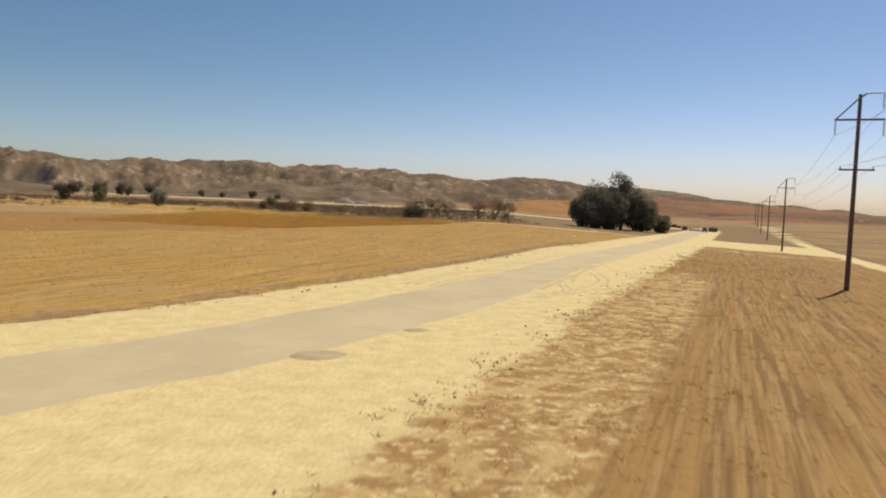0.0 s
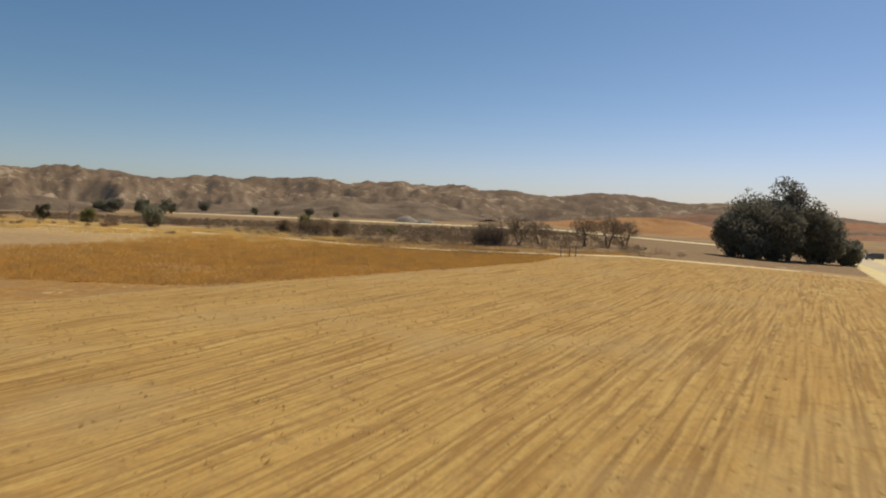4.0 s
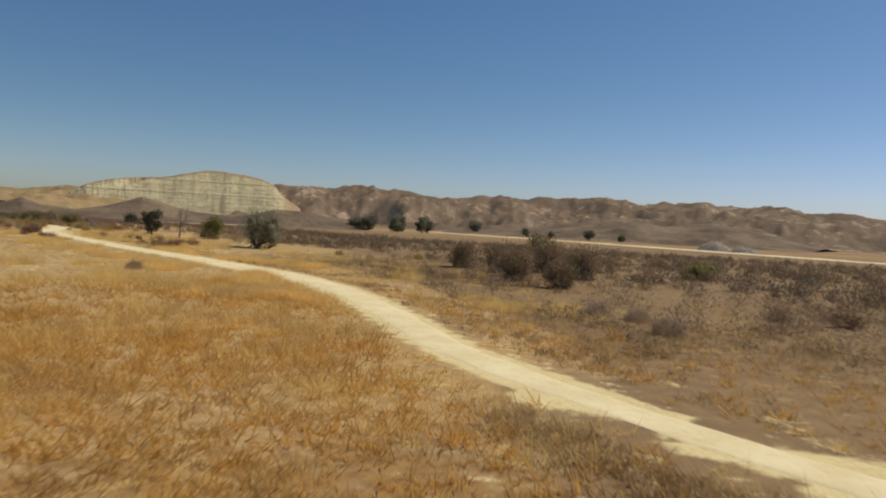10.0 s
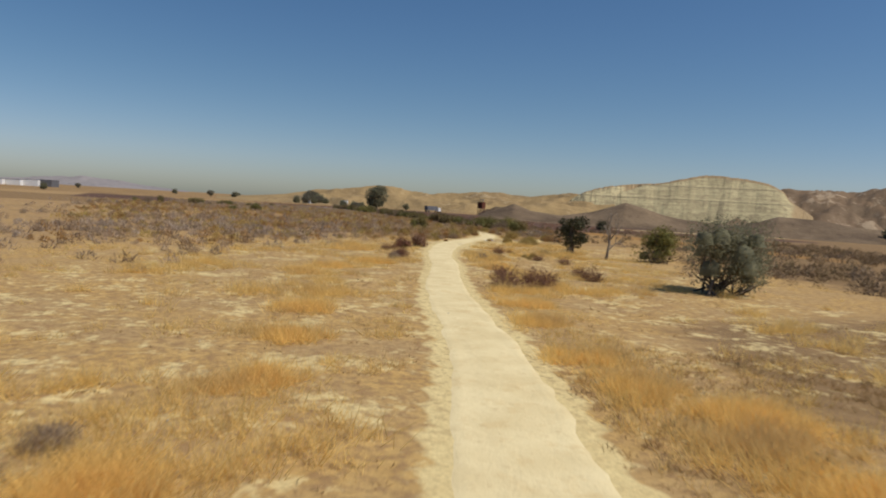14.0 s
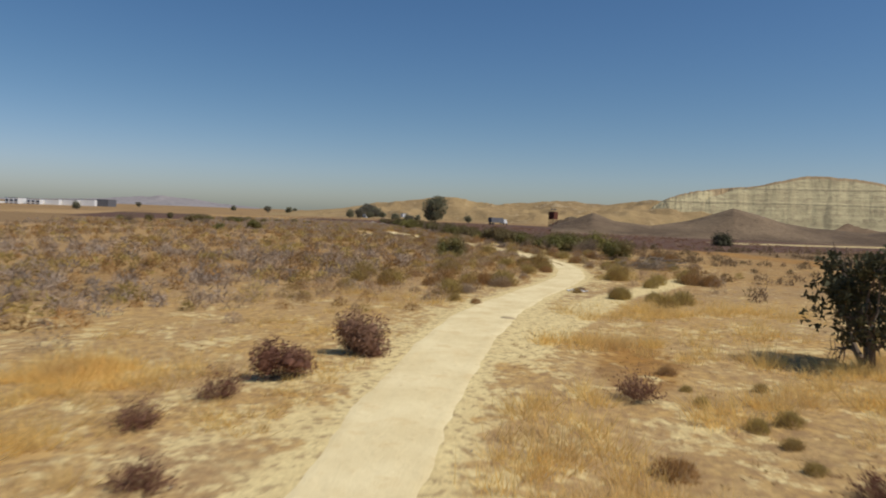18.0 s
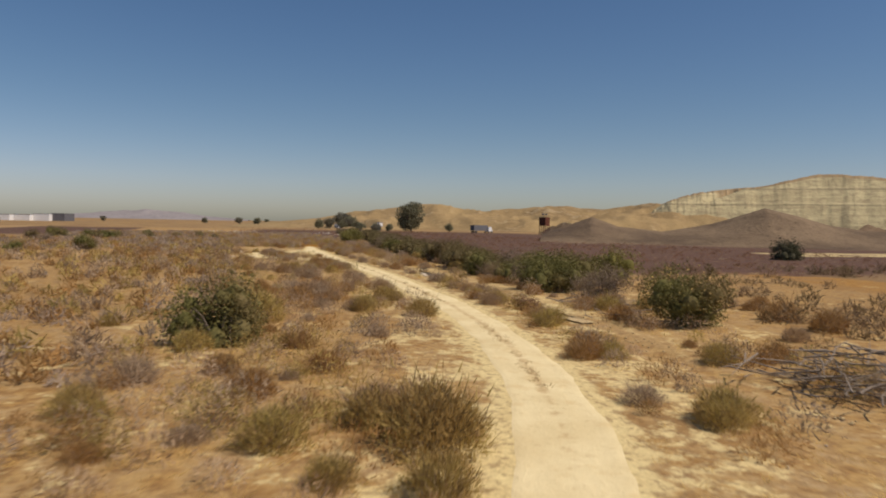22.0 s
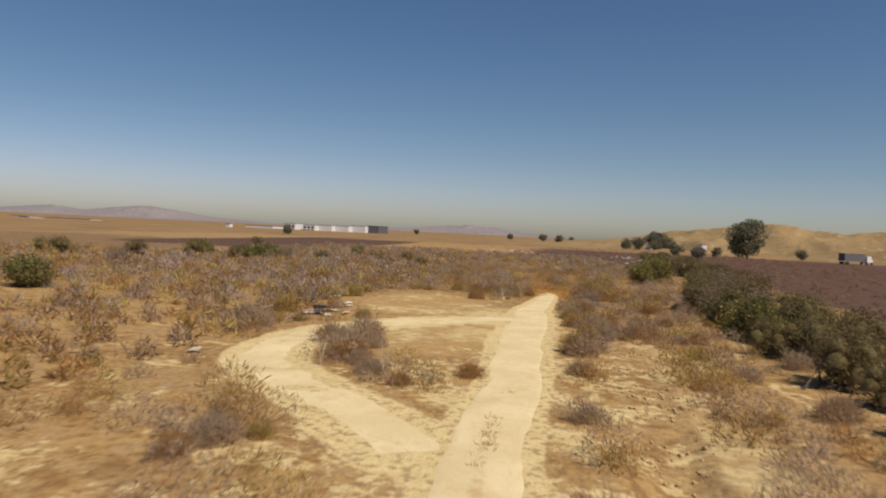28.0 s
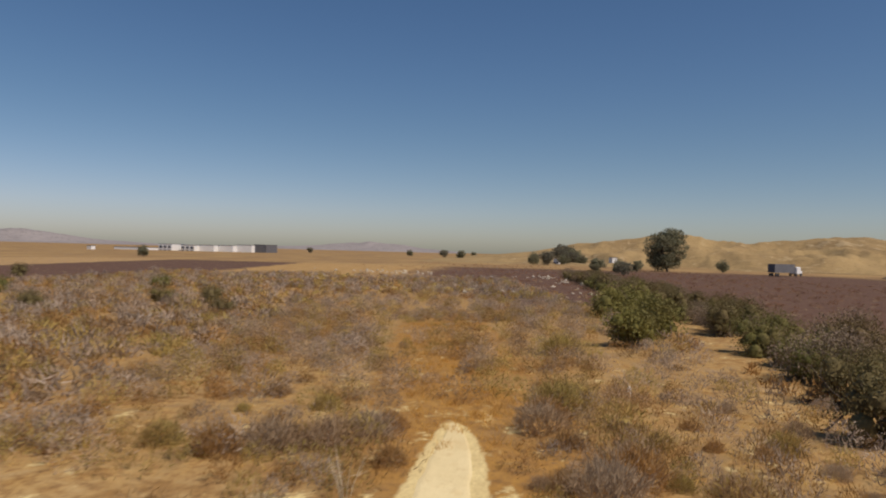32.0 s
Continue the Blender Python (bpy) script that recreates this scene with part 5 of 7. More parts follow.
t = tree("dark_leaved_tree", "small tree with dark hanging leaves on dry ground", 140, 4.7, 4.1, M_DARKLEAF, leaf=0.15, leaves=2600, trunk_h=0.25, depth=3, trunks=3, low=0.12, blobs=34)
t.matrix_basis = pose(-117.4, 224.9, ground_z(-117.4, 224.9), 0, 0, 20)
t = tree("dead_tree", "dead grey tree with thick broken limbs and no leaves", 143, 5.6, 4.6, M_GREY, bark=M_DEADWOOD, leaves=0, trunk_h=0.42, depth=3)
t.matrix_basis = pose(-110.5, 224.6, ground_z(-110.5, 224.6), 0, 0, 200)
for nm, lb, sd, x, y, h, w, m, lf, n in (
        ("grey_green_bush", "large dusty grey-green bush among golden grass", 150, -84.0, 214.6, 6.0, 6.2, M_OAK, 0.085, 8500),
        ("yellow_green_bush", "yellow-green bush behind a dead tree", 151, -109, 230, 4.4, 5.0, M_YELLOWGREEN, 0.12, 3000),
        ("willow_bush", "tall yellow-green bush above brown scrub", 152, -59, 251, 5.2, 5.0, M_YELLOWGREEN, 0.14, 2600),
        ("green_dome_bush", "low rounded green bush among brown scrub", 153, -30.6, 220, 2.3, 4.6, M_YELLOWGREEN, 0.09, 2600),
        ("green_bush", "dense green bush with a few yellow leaves", 154, -175.6, 250.6, 3.3, 4.4, M_GREEN, 0.075, 7000),
        ("green_bush", "dense green bush among dry brush", 155, -175.2, 229.0, 3.0, 3.8, M_GREEN, 0.075, 5500),
        ("dark_green_bush", "dark green bush on the far side of the orange strip", 156, -239, 316, 4.2, 7.0, M_DARKLEAF, 0.16, 2600),
        ("yellow_green_tree", "bushy yellow-green tree standing among grey brush", 157, -306, 260.5, 3.6, 4.6, M_YELLOWGREEN, 0.13, 4500),
        ("yellow_green_bush", "low yellow-green bush beside a taller one", 158, -301, 258.0, 2.6, 4.0, M_YELLOWGREEN, 0.11, 2600),
        ("green_bush", "large dense green bush at the edge of the wash", 163, -193.2, 252.4, 3.2, 5.2, M_GREEN, 0.08, 7500),
        ("green_bush", "dense green bush above grey deadwood", 164, -195.8, 255.4, 3.0, 5.0, M_GREEN, 0.09, 5500),
        ("olive_bush", "tall olive bush at the end of the row", 165, -198.5, 260.5, 3.6, 5.4, M_YELLOWGREEN, 0.10, 4500),
        ("dark_green_bush", "dark green bush with yellow leaves beside the wash", 166, -257.8, 257.2, 2.4, 4.6, M_GREEN, 0.08, 5500),
        ("twiggy_bush", "dark grey-brown twiggy bush beside the wash", 167, -262.5, 259.4, 2.4, 4.6, M_DARKTWIG, 0.07, 5000),
        ("twiggy_bush", "dark grey-brown twiggy bush beside the wash", 168, -268.3, 258.6, 2.4, 4.4, M_DARKTWIG, 0.07, 4500),
        ("yellow_green_bush", "yellow-green bush standing above the scrub", 169, -320.7, 262.5, 3.4, 5.5, M_YELLOWGREEN, 0.12, 3000),
        ("green_bush", "dusty green bush standing out of brown scrub", 176, -309.0, 209.0, 2.4, 6.0, M_GREEN, 0.12, 3000),
        ("green_bush", "pale dusty green bush standing out of brown scrub", 177, -314.5, 199.5, 2.6, 4.5, M_YELLOWGREEN, 0.12, 2400),
        ("green_bush", "rounded dusty green bush standing out of brown scrub", 178, -261.2, 212.4, 2.5, 3.6, M_GREEN, 0.10, 3200),
        ("dark_red_bush", "rounded dead dark-red bush beside the path", 160, -122.3, 208.3, 1.5, 2.7, M_DARKRED, 0.05, 5200),
        ("dark_red_bush", "small rounded dead dark-red bush beside the path", 161, -119.1, 205.4, 1.2, 1.9, M_DARKRED, 0.05, 2600),
        ("dark_red_bush", "rounded dark-red dry bush at the edge of the path", 162, -184.0, 246.2, 1.25, 1.9, M_DARKRED, 0.05, 2600)):
    b = bush(nm, lb, sd, h, w, m, lf, n, 15 if h > 2 else 9, 30)
    if "yellow leaves" in lb:
        q = np.random.default_rng(sd + 500)
        c = unit(q, 130) * np.array([w * 0.44, w * 0.44, h * 0.42]) + np.array([0, 0, h * 0.5])
        v, f = leaves_at(q, c, 0.09, 1.8)
        part("yellow_leaves", mesh_from("yellow_leaves", v, f, M_GOLD), None, b)
    b.matrix_basis = pose(x, y, ground_z(x, y) - 0.05, 0, 0, sd * 37 % 360)

far_tree = [tree("distant_tree", "rounded dusty-green tree standing far off", 170 + i, 9, 11.0 - i, M_OAK if i else M_EUC, leaf=0.34, leaves=3600, trunk_h=0.2, depth=2, group="distant trees", low=-0.15, blobs=40) for i in range(3)]
far_tree[0].matrix_basis = pose(-230, 453, 0)
far_tree[0].scale = (1.2, 1.2, 1.1)
FAR = [(-219, 462, 1.2, 1), (-208, 470, 1.1, 2), (-240, 456, 0.95, 1), (-250, 620, 1.25, 0), (-186, 560, 0.7, 2), (-172, 566, 0.6, 1), (-150, 572, 0.85, 0), (-132, 578, 0.6, 1),
       (-567, 461, 0.95, 0), (-577, 458, 0.85, 1), (-540, 362, 0.6, 1), (-700, 330, 1.5, 0), (-688, 334, 1.1, 2), (-676, 330, 0.8, 1), (-664, 328, 0.9, 0), (-653, 331, 0.7, 1), (-610, 305, 0.9, 0), (-622, 300, 0.8, 1), (-760, 270, 0.8, 2), (-900, 262, 0.9, 0), (-1000, 230, 0.8, 1),
       (-840, 285, 0.7, 2), (-640, 318, 0.6, 2), (-655, 322, 0.7, 1), (-480, 305, 0.55, 1), (-505, 318, 0.5, 2), (-455, 300, 0.5, 0), (-470, 296, 0.55, 2), (-1050, 120, 0.8, 0), (-560, 130, 0.6, 1)]
for i, (x, y, s, k) in enumerate(FAR):
    place(far_tree[k], x, y, 47 * i, s)
for i, k in ((1, (-213.5, 455.5, 0.7)), (2, (-200, 462, 0.8))):
    far_tree[i].matrix_basis = pose(k[0], k[1], 0)
    far_tree[i].scale = (k[2],) * 3
oak = tree("large_tree", "tall full-crowned green tree standing alone on the plain", 180, 17.0, 16.5, M_OAK, leaf=0.42, leaves=11000, trunk_h=0.25, depth=3, low=-0.06, blobs=30)
oak.matrix_basis = pose(-527, 336, -0.1)

# ---- shrubs near the path ----
SHRUBS = {
    "grey": [shrub("grey_shrub", "dry grey twiggy shrub on bare ground", 200 + i, 0.9, 1.7, M_GREY, M_GREY, 110, 2000, 0.020, "broom") for i in range(3)],
    "olive": [shrub("olive_shrub", "olive-brown broom-like shrub on sandy ground", 210 + i, 1.05, 1.65, M_BROWNSCRUB, M_OLIVE, 100, 2200, 0.022, "broom") for i in range(3)],
    "rust": [shrub("rust_shrub", "rust-brown dry shrub on sandy ground", 220 + i, 0.95, 1.65, M_GREY, M_RUSTY, 100, 2200, 0.022, "broom") for i in range(3)],
    "dark": [shrub("brown_shrub", "dark brown dead thorny shrub", 230 + i, 1.05, 1.9, M_DARKRED, M_DARKRED, 130, 1100, 0.04) for i in range(2)],
}
used = set()


def plant(kind, i, x, y, size, turn):
    src = SHRUBS[kind][i % len(SHRUBS[kind])]
    if src.name not in used:
        used.add(src.name)
        src.matrix_basis = pose(x, y, ground_z(x, y) - 0.04, 0, 0, turn)
        src.scale = (size,) * 3
    else:
        place(src, x, y, turn, size)


NEAR = [("olive", -112.2, 215.9, 0.5), ("olive", -112.3, 216.9, 0.55), ("olive", -110.9, 215.7, 0.4), ("olive", -114.3, 215.9, 0.35), ("olive", -115.8, 216.5, 0.3), ("olive", -109.5, 214.9, 0.4), ("olive", -115.4, 218.8, 0.4), ("rust", -117.9, 217.3, 0.5),
        ("rust", -247.2, 241.9, 1.1), ("rust", -248.6, 242.4, 0.7), ("olive", -140.4, 226.2, 0.5), ("dark", -139.4, 228.4, 0.6), ("olive", -137.4, 227.4, 0.95), ("olive", -136.3, 229.2, 0.8), ("olive", -144.6, 234.5, 0.95), ("olive", -149.9, 234.8, 1.45), ("olive", -160.7, 240.4, 1.0),
        ("dark", -86.0, 199.6, 1.45), ("dark", -85.2, 201.2, 1.3), ("dark", -86.8, 203.0, 1.1), ("dark", -89.0, 203.2, 1.0), ("dark", -105.8, 200.2, 1.0), ("grey", -104.6, 199.2, 0.9), ("dark", -107.6, 200.6, 0.8), ("dark", -114.6, 201.9, 0.75), ("dark", -111.0, 202.3, 0.7), ("dark", -115.1, 214.5, 0.9), ("dark", -92.0, 202.6, 0.9),
        ("dark", -117, 203.6, 0.8), ("grey", -107.0, 208.6, 0.9), ("dark", -103.2, 214.8, 0.9), ("dark", -107.9, 214.9, 0.8), ("rust", -110, 212, 0.7), ("dark", -70.4, 213, 0.8), ("dark", -89.3, 208.0, 1.1), ("dark", -93.0, 209.5, 0.9),
        ("olive", -134.4, 229.9, 1.15), ("olive", -137.6, 227.8, 1.0), ("olive", -146.4, 236.4, 1.1), ("grey", -141.7, 227.2, 0.5), ("olive", -136.4, 216.4, 0.6), ("rust", -135.2, 217.2, 0.5), ("olive", -142.2, 211.3, 0.9), ("olive", -150.0, 214.0, 1.5),
        ("olive", -146.5, 213.0, 1.1), ("rust", -148.0, 219.5, 1.3), ("rust", -144.5, 217.5, 1.0), ("olive", -153.5, 222.0, 1.3), ("olive", -160.6, 203.4, 1.2), ("olive", -154.1, 228.9, 1.15), ("olive", -151.4, 236.0, 1.6), ("grey", -152.3, 236.6, 1.2),
        ("rust", -156.8, 231.9, 0.9), ("olive", -158.4, 232.6, 1.1), ("olive", -161.5, 233.8, 1.2), ("olive", -181.7, 239.2, 1.3), ("rust", -169.8, 241.9, 0.9), ("olive", -169.2, 242.6, 0.9), ("rust", -183.6, 251.0, 1.3), ("grey", -176.5, 245.2, 1.1),
        ("rust", -178, 248.5, 1.2), ("rust", -206.7, 236.9, 1.2), ("rust", -216.8, 239.2, 1.4), ("olive", -213.0, 239.8, 1.0), ("rust", -222.7, 249.9, 1.4), ("grey", -215.8, 248.4, 1.2), ("grey", -218.5, 250.4, 1.1), ("rust", -221.0, 240.8, 1.5),
        ("rust", -224.0, 241.0, 1.3), ("grey", -247.6, 236.6, 1.3), ("grey", -249.6, 237.6, 1.5), ("rust", -244.0, 238.2, 1.2), ("grey", -245.6, 237.8, 1.4), ("grey", -243.0, 238.9, 0.9), ("rust", -247.6, 241.2, 1.2), ("rust", -246.0, 241.5, 1.1),
        ("grey", -250.2, 248.6, 1.3), ("grey", -253.6, 248.9, 1.2), ("rust", -255.8, 248.2, 0.9), ("rust", -261.5, 248.6, 0.9), ("grey", -259.5, 249.4, 0.9), ("rust", -272.4, 241.2, 1.2), ("olive", -283.2, 250.4, 1.5), ("olive", -284.5, 251.4, 1.2),
        ("grey", -270.6, 248.6, 1.1), ("rust", -276.0, 251.0, 1.3), ("olive", -268.4, 232.6, 1.3), ("olive", -262.6, 259.2, 1.6), ("olive", -61, 215.6, 1.0), ("grey", -26.6, 177.4, 1.1), ("grey", -24.5, 174.0, 1.2), ("grey", -29.0, 178.8, 1.0),
        ("grey", -61.0, 176.9, 1.0), ("grey", -62.4, 178.0, 0.8), ("dark", -18.0, 184.3, 1.2), ("dark", -21.0, 184.6, 1.0)]
NEAR += [("olive", -144.6, 214.6, 1.5), ("olive", -139.9, 217.2, 1.3), ("grey", -140.3, 218.4, 1.0), ("olive", -145.2, 223.0, 1.5), ("rust", -146.3, 222.0, 1.3), ("grey", -144.2, 222.4, 1.2), ("olive", -146.5, 220.8, 1.1), ("olive", -153, 221.2, 1.5),
         ("olive", -180.8, 231.1, 2.0), ("olive", -149.6, 234.6, 1.3), ("olive", -137.2, 227.4, 1.0), ("olive", -133.2, 228.0, 1.1), ("olive", -135.7, 229.0, 0.8), ("rust", -146.8, 239.9, 1.6), ("olive", -148.2, 240.4, 1.5), ("rust", -145.4, 240.6, 1.4),
         ("olive", -160.9, 233.2, 1.9), ("rust", -162.2, 233.4, 1.6), ("grey", -163.2, 232.6, 1.4), ("olive", -161.7, 230.0, 1.2), ("olive", -159.2, 230.8, 0.8), ("rust", -169.4, 241.5, 1.1), ("olive", -161.3, 240.9, 1.2), ("grey", -163.1, 239.8, 0.9),
         ("rust", -172.5, 256.0, 1.6), ("rust", -176.5, 257.0, 1.7), ("grey", -190.4, 234.7, 1.7), ("grey", -188.8, 235.6, 1.4), ("rust", -188.1, 233.7, 1.3), ("olive", -189.8, 239.2, 1.2), ("olive", -188.9, 239.7, 0.9), ("grey", -196.1, 240.5, 1.3),
         ("olive", -181.9, 250.1, 1.3), ("grey", -180.5, 245.0, 0.9), ("grey", -202.8, 246.7, 1.1), ("grey", -193.6, 247.0, 1.0), ("rust", -211.6, 235.4, 1.2), ("olive", -212.3, 236.4, 1.3), ("grey", -207.8, 236.5, 1.3), ("grey", -209.3, 237.7, 1.1),
         ("grey", -205.6, 236.8, 1.3), ("grey", -206.1, 240.3, 1.2), ("olive", -218.1, 238.8, 0.9), ("rust", -223.5, 240.0, 1.4), ("rust", -223.3, 241.2, 1.2), ("grey", -217.1, 241.9, 1.2), ("rust", -217.9, 247.2, 1.2), ("rust", -214.8, 247.7, 1.1),
         ("grey", -229.2, 246.2, 1.1), ("grey", -251.5, 231.3, 1.9), ("olive", -258.1, 231.1, 1.4), ("rust", -244.2, 238.4, 1.0), ("grey", -245.2, 238.0, 1.0), ("grey", -241.3, 239.6, 0.9), ("grey", -246.7, 238.7, 0.9), ("rust", -244.4, 242.9, 1.0),
         ("rust", -241.9, 243.0, 0.8), ("grey", -274.8, 250, 1.5), ("grey", -262.5, 247.8, 1.3), ("rust", -264.0, 248.6, 1.4), ("grey", -248.0, 247.3, 1.2), ("grey", -249.6, 247.8, 1.3), ("grey", -243.8, 246.9, 0.9), ("grey", -258.1, 251.4, 1.3),
         ("grey", -257.0, 248.6, 1.4), ("rust", -260.2, 249.6, 1.2), ("grey", -255.0, 250.4, 1.2), ("rust", -267.4, 248.0, 1.3), ("grey", -266.4, 247.9, 1.35), ("grey", -265.6, 248.4, 1.1),
         ("grey", -278.6, 243.6, 1.4), ("grey", -278.2, 242.2, 1.5), ("rust", -277.8, 240.9, 1.2), ("grey", -279.6, 244.6, 1.3), ("grey", -280.6, 249.6, 1.4), ("rust", -282.0, 249.9, 1.2), ("olive", -297.6, 253.2, 1.5)]
for i, (kind, x, y, s) in enumerate(NEAR):
    if far_from(np.array([x]), np.array([y]), GULLY)[0] < 0.9 or (x < -243 and math.hypot((x + 246) / 3.2, (y - 241.8) / 1.6) < 1.0):
        continue
    plant(kind, i, x, y, s, 77 * i % 360)
pr = np.random.default_rng(31)


def off_trail(x, y, gap):
    d = min(far_from(np.array([x]), np.array([y]), TRAIL_XY)[0], far_from(np.array([x]), np.array([y]), SIDE_XY)[0] + 0.3, far_from(np.array([x]), np.array([y]), GULLY)[0] + gap - 1.3)
    hole = min(math.hypot((x + 254) / 10.5, (y - 240.5) / 4.6), math.hypot((x + 267) / 9.5, (y - 238) / 5.6))
    return d > gap and hole > 1.0


count = 0
while count < 210:
    t = pr.uniform()
    i = int(pr.uniform(0.60, 0.985) * len(TRAIL_LINE))
    x, y = TRAIL_LINE[i, 0] + pr.normal() * 5, TRAIL_LINE[i, 1] + pr.choice([-1, 1]) * (TRAIL_LINE[i, 2] / 2 + 0.8 + abs(pr.normal()) * 7)
    if x > -140 or not off_trail(x, y, TRAIL_LINE[i, 2] / 2 + 0.9) or far_from(np.array([x]), np.array([y]), FORK_XY)[0] < 1.6:
        continue
    kind = pr.choice(["grey", "olive", "rust"], p=[0.42, 0.28, 0.30])
    plant(kind, count, x, y, pr.uniform(0.5, 1.25) * (0.75 if x < -250 else 1.0), pr.uniform(0, 360))
    count += 1


# ---- stuff: scrub, hedge, grass ----
def scrub_mass(name, label, xy, size, mat, seed, stems=26, leaves=44, leaf=0.07, flat=1.0, category="scrub"):
    """Many small shrubs as one uncountable mass."""
    r = np.random.default_rng(seed)
    n = len(xy)
    z = height(xy[:, 0], xy[:, 1])
    c = np.stack([xy[:, 0], xy[:, 1], z], 1)
    s = np.repeat(size, stems)[:, None]
    b = np.repeat(c, stems, 0)
    th, lean = r.uniform(0, 2 * np.pi, n * stems), np.sqrt(r.uniform(0, 1, n * stems))
    d = np.stack([np.cos(th) * lean * 0.85, np.sin(th) * lean * 0.85, np.sqrt(1.05 - 0.75 * lean ** 2) * flat], 1)
    tip = b + d * s * r.uniform(0.45, 0.85, (n * stems, 1))
    v1, f1 = spikes(b + 0.06 * s * r.normal(size=(n * stems, 3)) * np.array([1, 1, 0.2]), tip, 0.004 + 0.004 * s[:, 0], r)
    # fine twigs filling a lumpy dome
    sl = np.repeat(size, leaves)[:, None]
    u = unit(r, n * leaves)
    u[:, 2] = np.abs(u[:, 2])
    turn = np.repeat(r.uniform(0, 6.28, n), leaves)
    way = np.arctan2(u[:, 1], u[:, 0])
    bulge = 0.82 + (0.17 * np.sin(3 * way + turn) + 0.10 * np.sin(5 * way - 2 * turn)) * (1 - u[:, 2]) + 0.08 * np.sin(4 * turn) * u[:, 2]
    wide = np.repeat(r.uniform(0.8, 1.2, (n, 1)), leaves, 0)
    p = np.repeat(c, leaves, 0) + u * np.array([0.92, 0.92, 0.92 * flat]) * np.concatenate([wide, wide, 1.0 / wide], 1) * sl * (bulge * r.uniform(0.25, 1.0, n * leaves) ** 0.3)[:, None]
    p[:, 2] += 0.03
    sway = unit(r, n * leaves)
    v2, f2 = leaves_at(r, p, leaf * sl ** 0.5, 5.5, 0.55, 0.4 * u + 0.75 * sway, u)
    me = mesh_from(name, np.concatenate([v1, v2]), np.concatenate([f1, f2 + len(v1)]), mat)
    tone = r.uniform(-0.5, 0.5, n)
    a = me.attributes.new("tone", "FLOAT", "POINT")
    a.data.foreach_set("value", np.concatenate([np.repeat(tone, stems * 3), np.repeat(tone, leaves * 3)]).astype(np.float32))
    return tagged(new(name, me), label, category, kind="stuff")


def scatter(n, x0, x1, y0, y1, chance, seed):
    r = np.random.default_rng(seed)
    x, y = r.uniform(x0, x1, n), r.uniform(y0, y1, n)
    keep = r.random(n) < np.clip(chance(x, y), 0, 1)
    return np.stack([x[keep], y[keep]], 1)


def clear(x, y, gap=1.0):
    dt = np.minimum(far_from(x, y, TRAIL_XY[::2] + [TRAIL_XY[-1]]) - np.interp(x, TRAIL_LINE[::-1, 0], TRAIL_LINE[::-1, 2] / 2), far_from(x, y, SIDE_XY) - 1.0)
    dt = np.minimum(dt, far_from(x, y, FORK_XY) - 0.6)
    hole = np.minimum(np.hypot((x + 254) / 11.5, (y - 240.5) / 5.2), np.hypot((x + 267) / 10, (y - 238) / 6.0))
    return smooth(gap * 0.5, gap * 1.5, dt) * smooth(0.9, 1.05, hole) * smooth(0.8, 1.6, far_from(x, y, GULLY))


def south_scrub(x, y):
    patch = smooth(-0.3, 0.35, rough2(x, y, 0.075, 3)) * smooth(-0.22, 0.2, rough2(x, y, 0.27, 2))
    side = y - np.interp(x, TRAIL_LINE[::-1, 0], TRAIL_LINE[::-1, 1])
    where = np.where(side < 0, smooth(-122, -150, x), smooth(-138, -160, x) * 1.15)
    where = np.where(side < -18, np.maximum(where, smooth(-85, -110, x) * smooth(-14, -24, side)), where)
    where = where * (0.45 + 0.55 * smooth(36, 18, np.abs(side)))
    return where * clear(x, y) * (0.32 + 0.68 * patch) * smooth(252, 246, y - 0.09 * np.maximum(0, -190 - x)) * smooth(140, 170, y + 0.1 * (x + 200))


def north_scrub(x, y):
    d = far_from(x, y, TRAIL_XY[::3])
    patch = smooth(-0.5, 0.25, rough2(x, y, 0.06, 3))
    north = y - np.interp(x, TRAIL_LINE[::-1, 0], TRAIL_LINE[::-1, 1])
    return patch * smooth(9, 24, north + 13 + 8 * rough2(x, y, 0.03, 2) - 24 * smooth(-46, -72, x)) * smooth(28, 5, x) * smooth(-150, -120, x) * smooth(3.5, 8, d)


def west_scrub(x, y):
    patch = smooth(-0.5, 0.3, rough2(x, y, 0.05, 3)) * smooth(-0.25, 0.2, rough2(x, y, 0.24, 2))
    return (0.5 + 0.5 * patch) * smooth(-256, -266, x) * clear(x, y, 0.8) * smooth(3.0, 5.0, np.abs(y - 247.4) + 30 * (x < -312))


def lilac_scrub(x, y):
    side = y - np.interp(x, TRAIL_LINE[::-1, 0], TRAIL_LINE[::-1, 1])
    band = smooth(-9, -16, side) * smooth(-62, -44, side) * smooth(-108, -128, x) * smooth(-200, -176, x)
    return band * (0.25 + 0.75 * smooth(-0.3, 0.3, rough2(x, y, 0.1, 3))) + 0.10 * south_scrub(x, y)


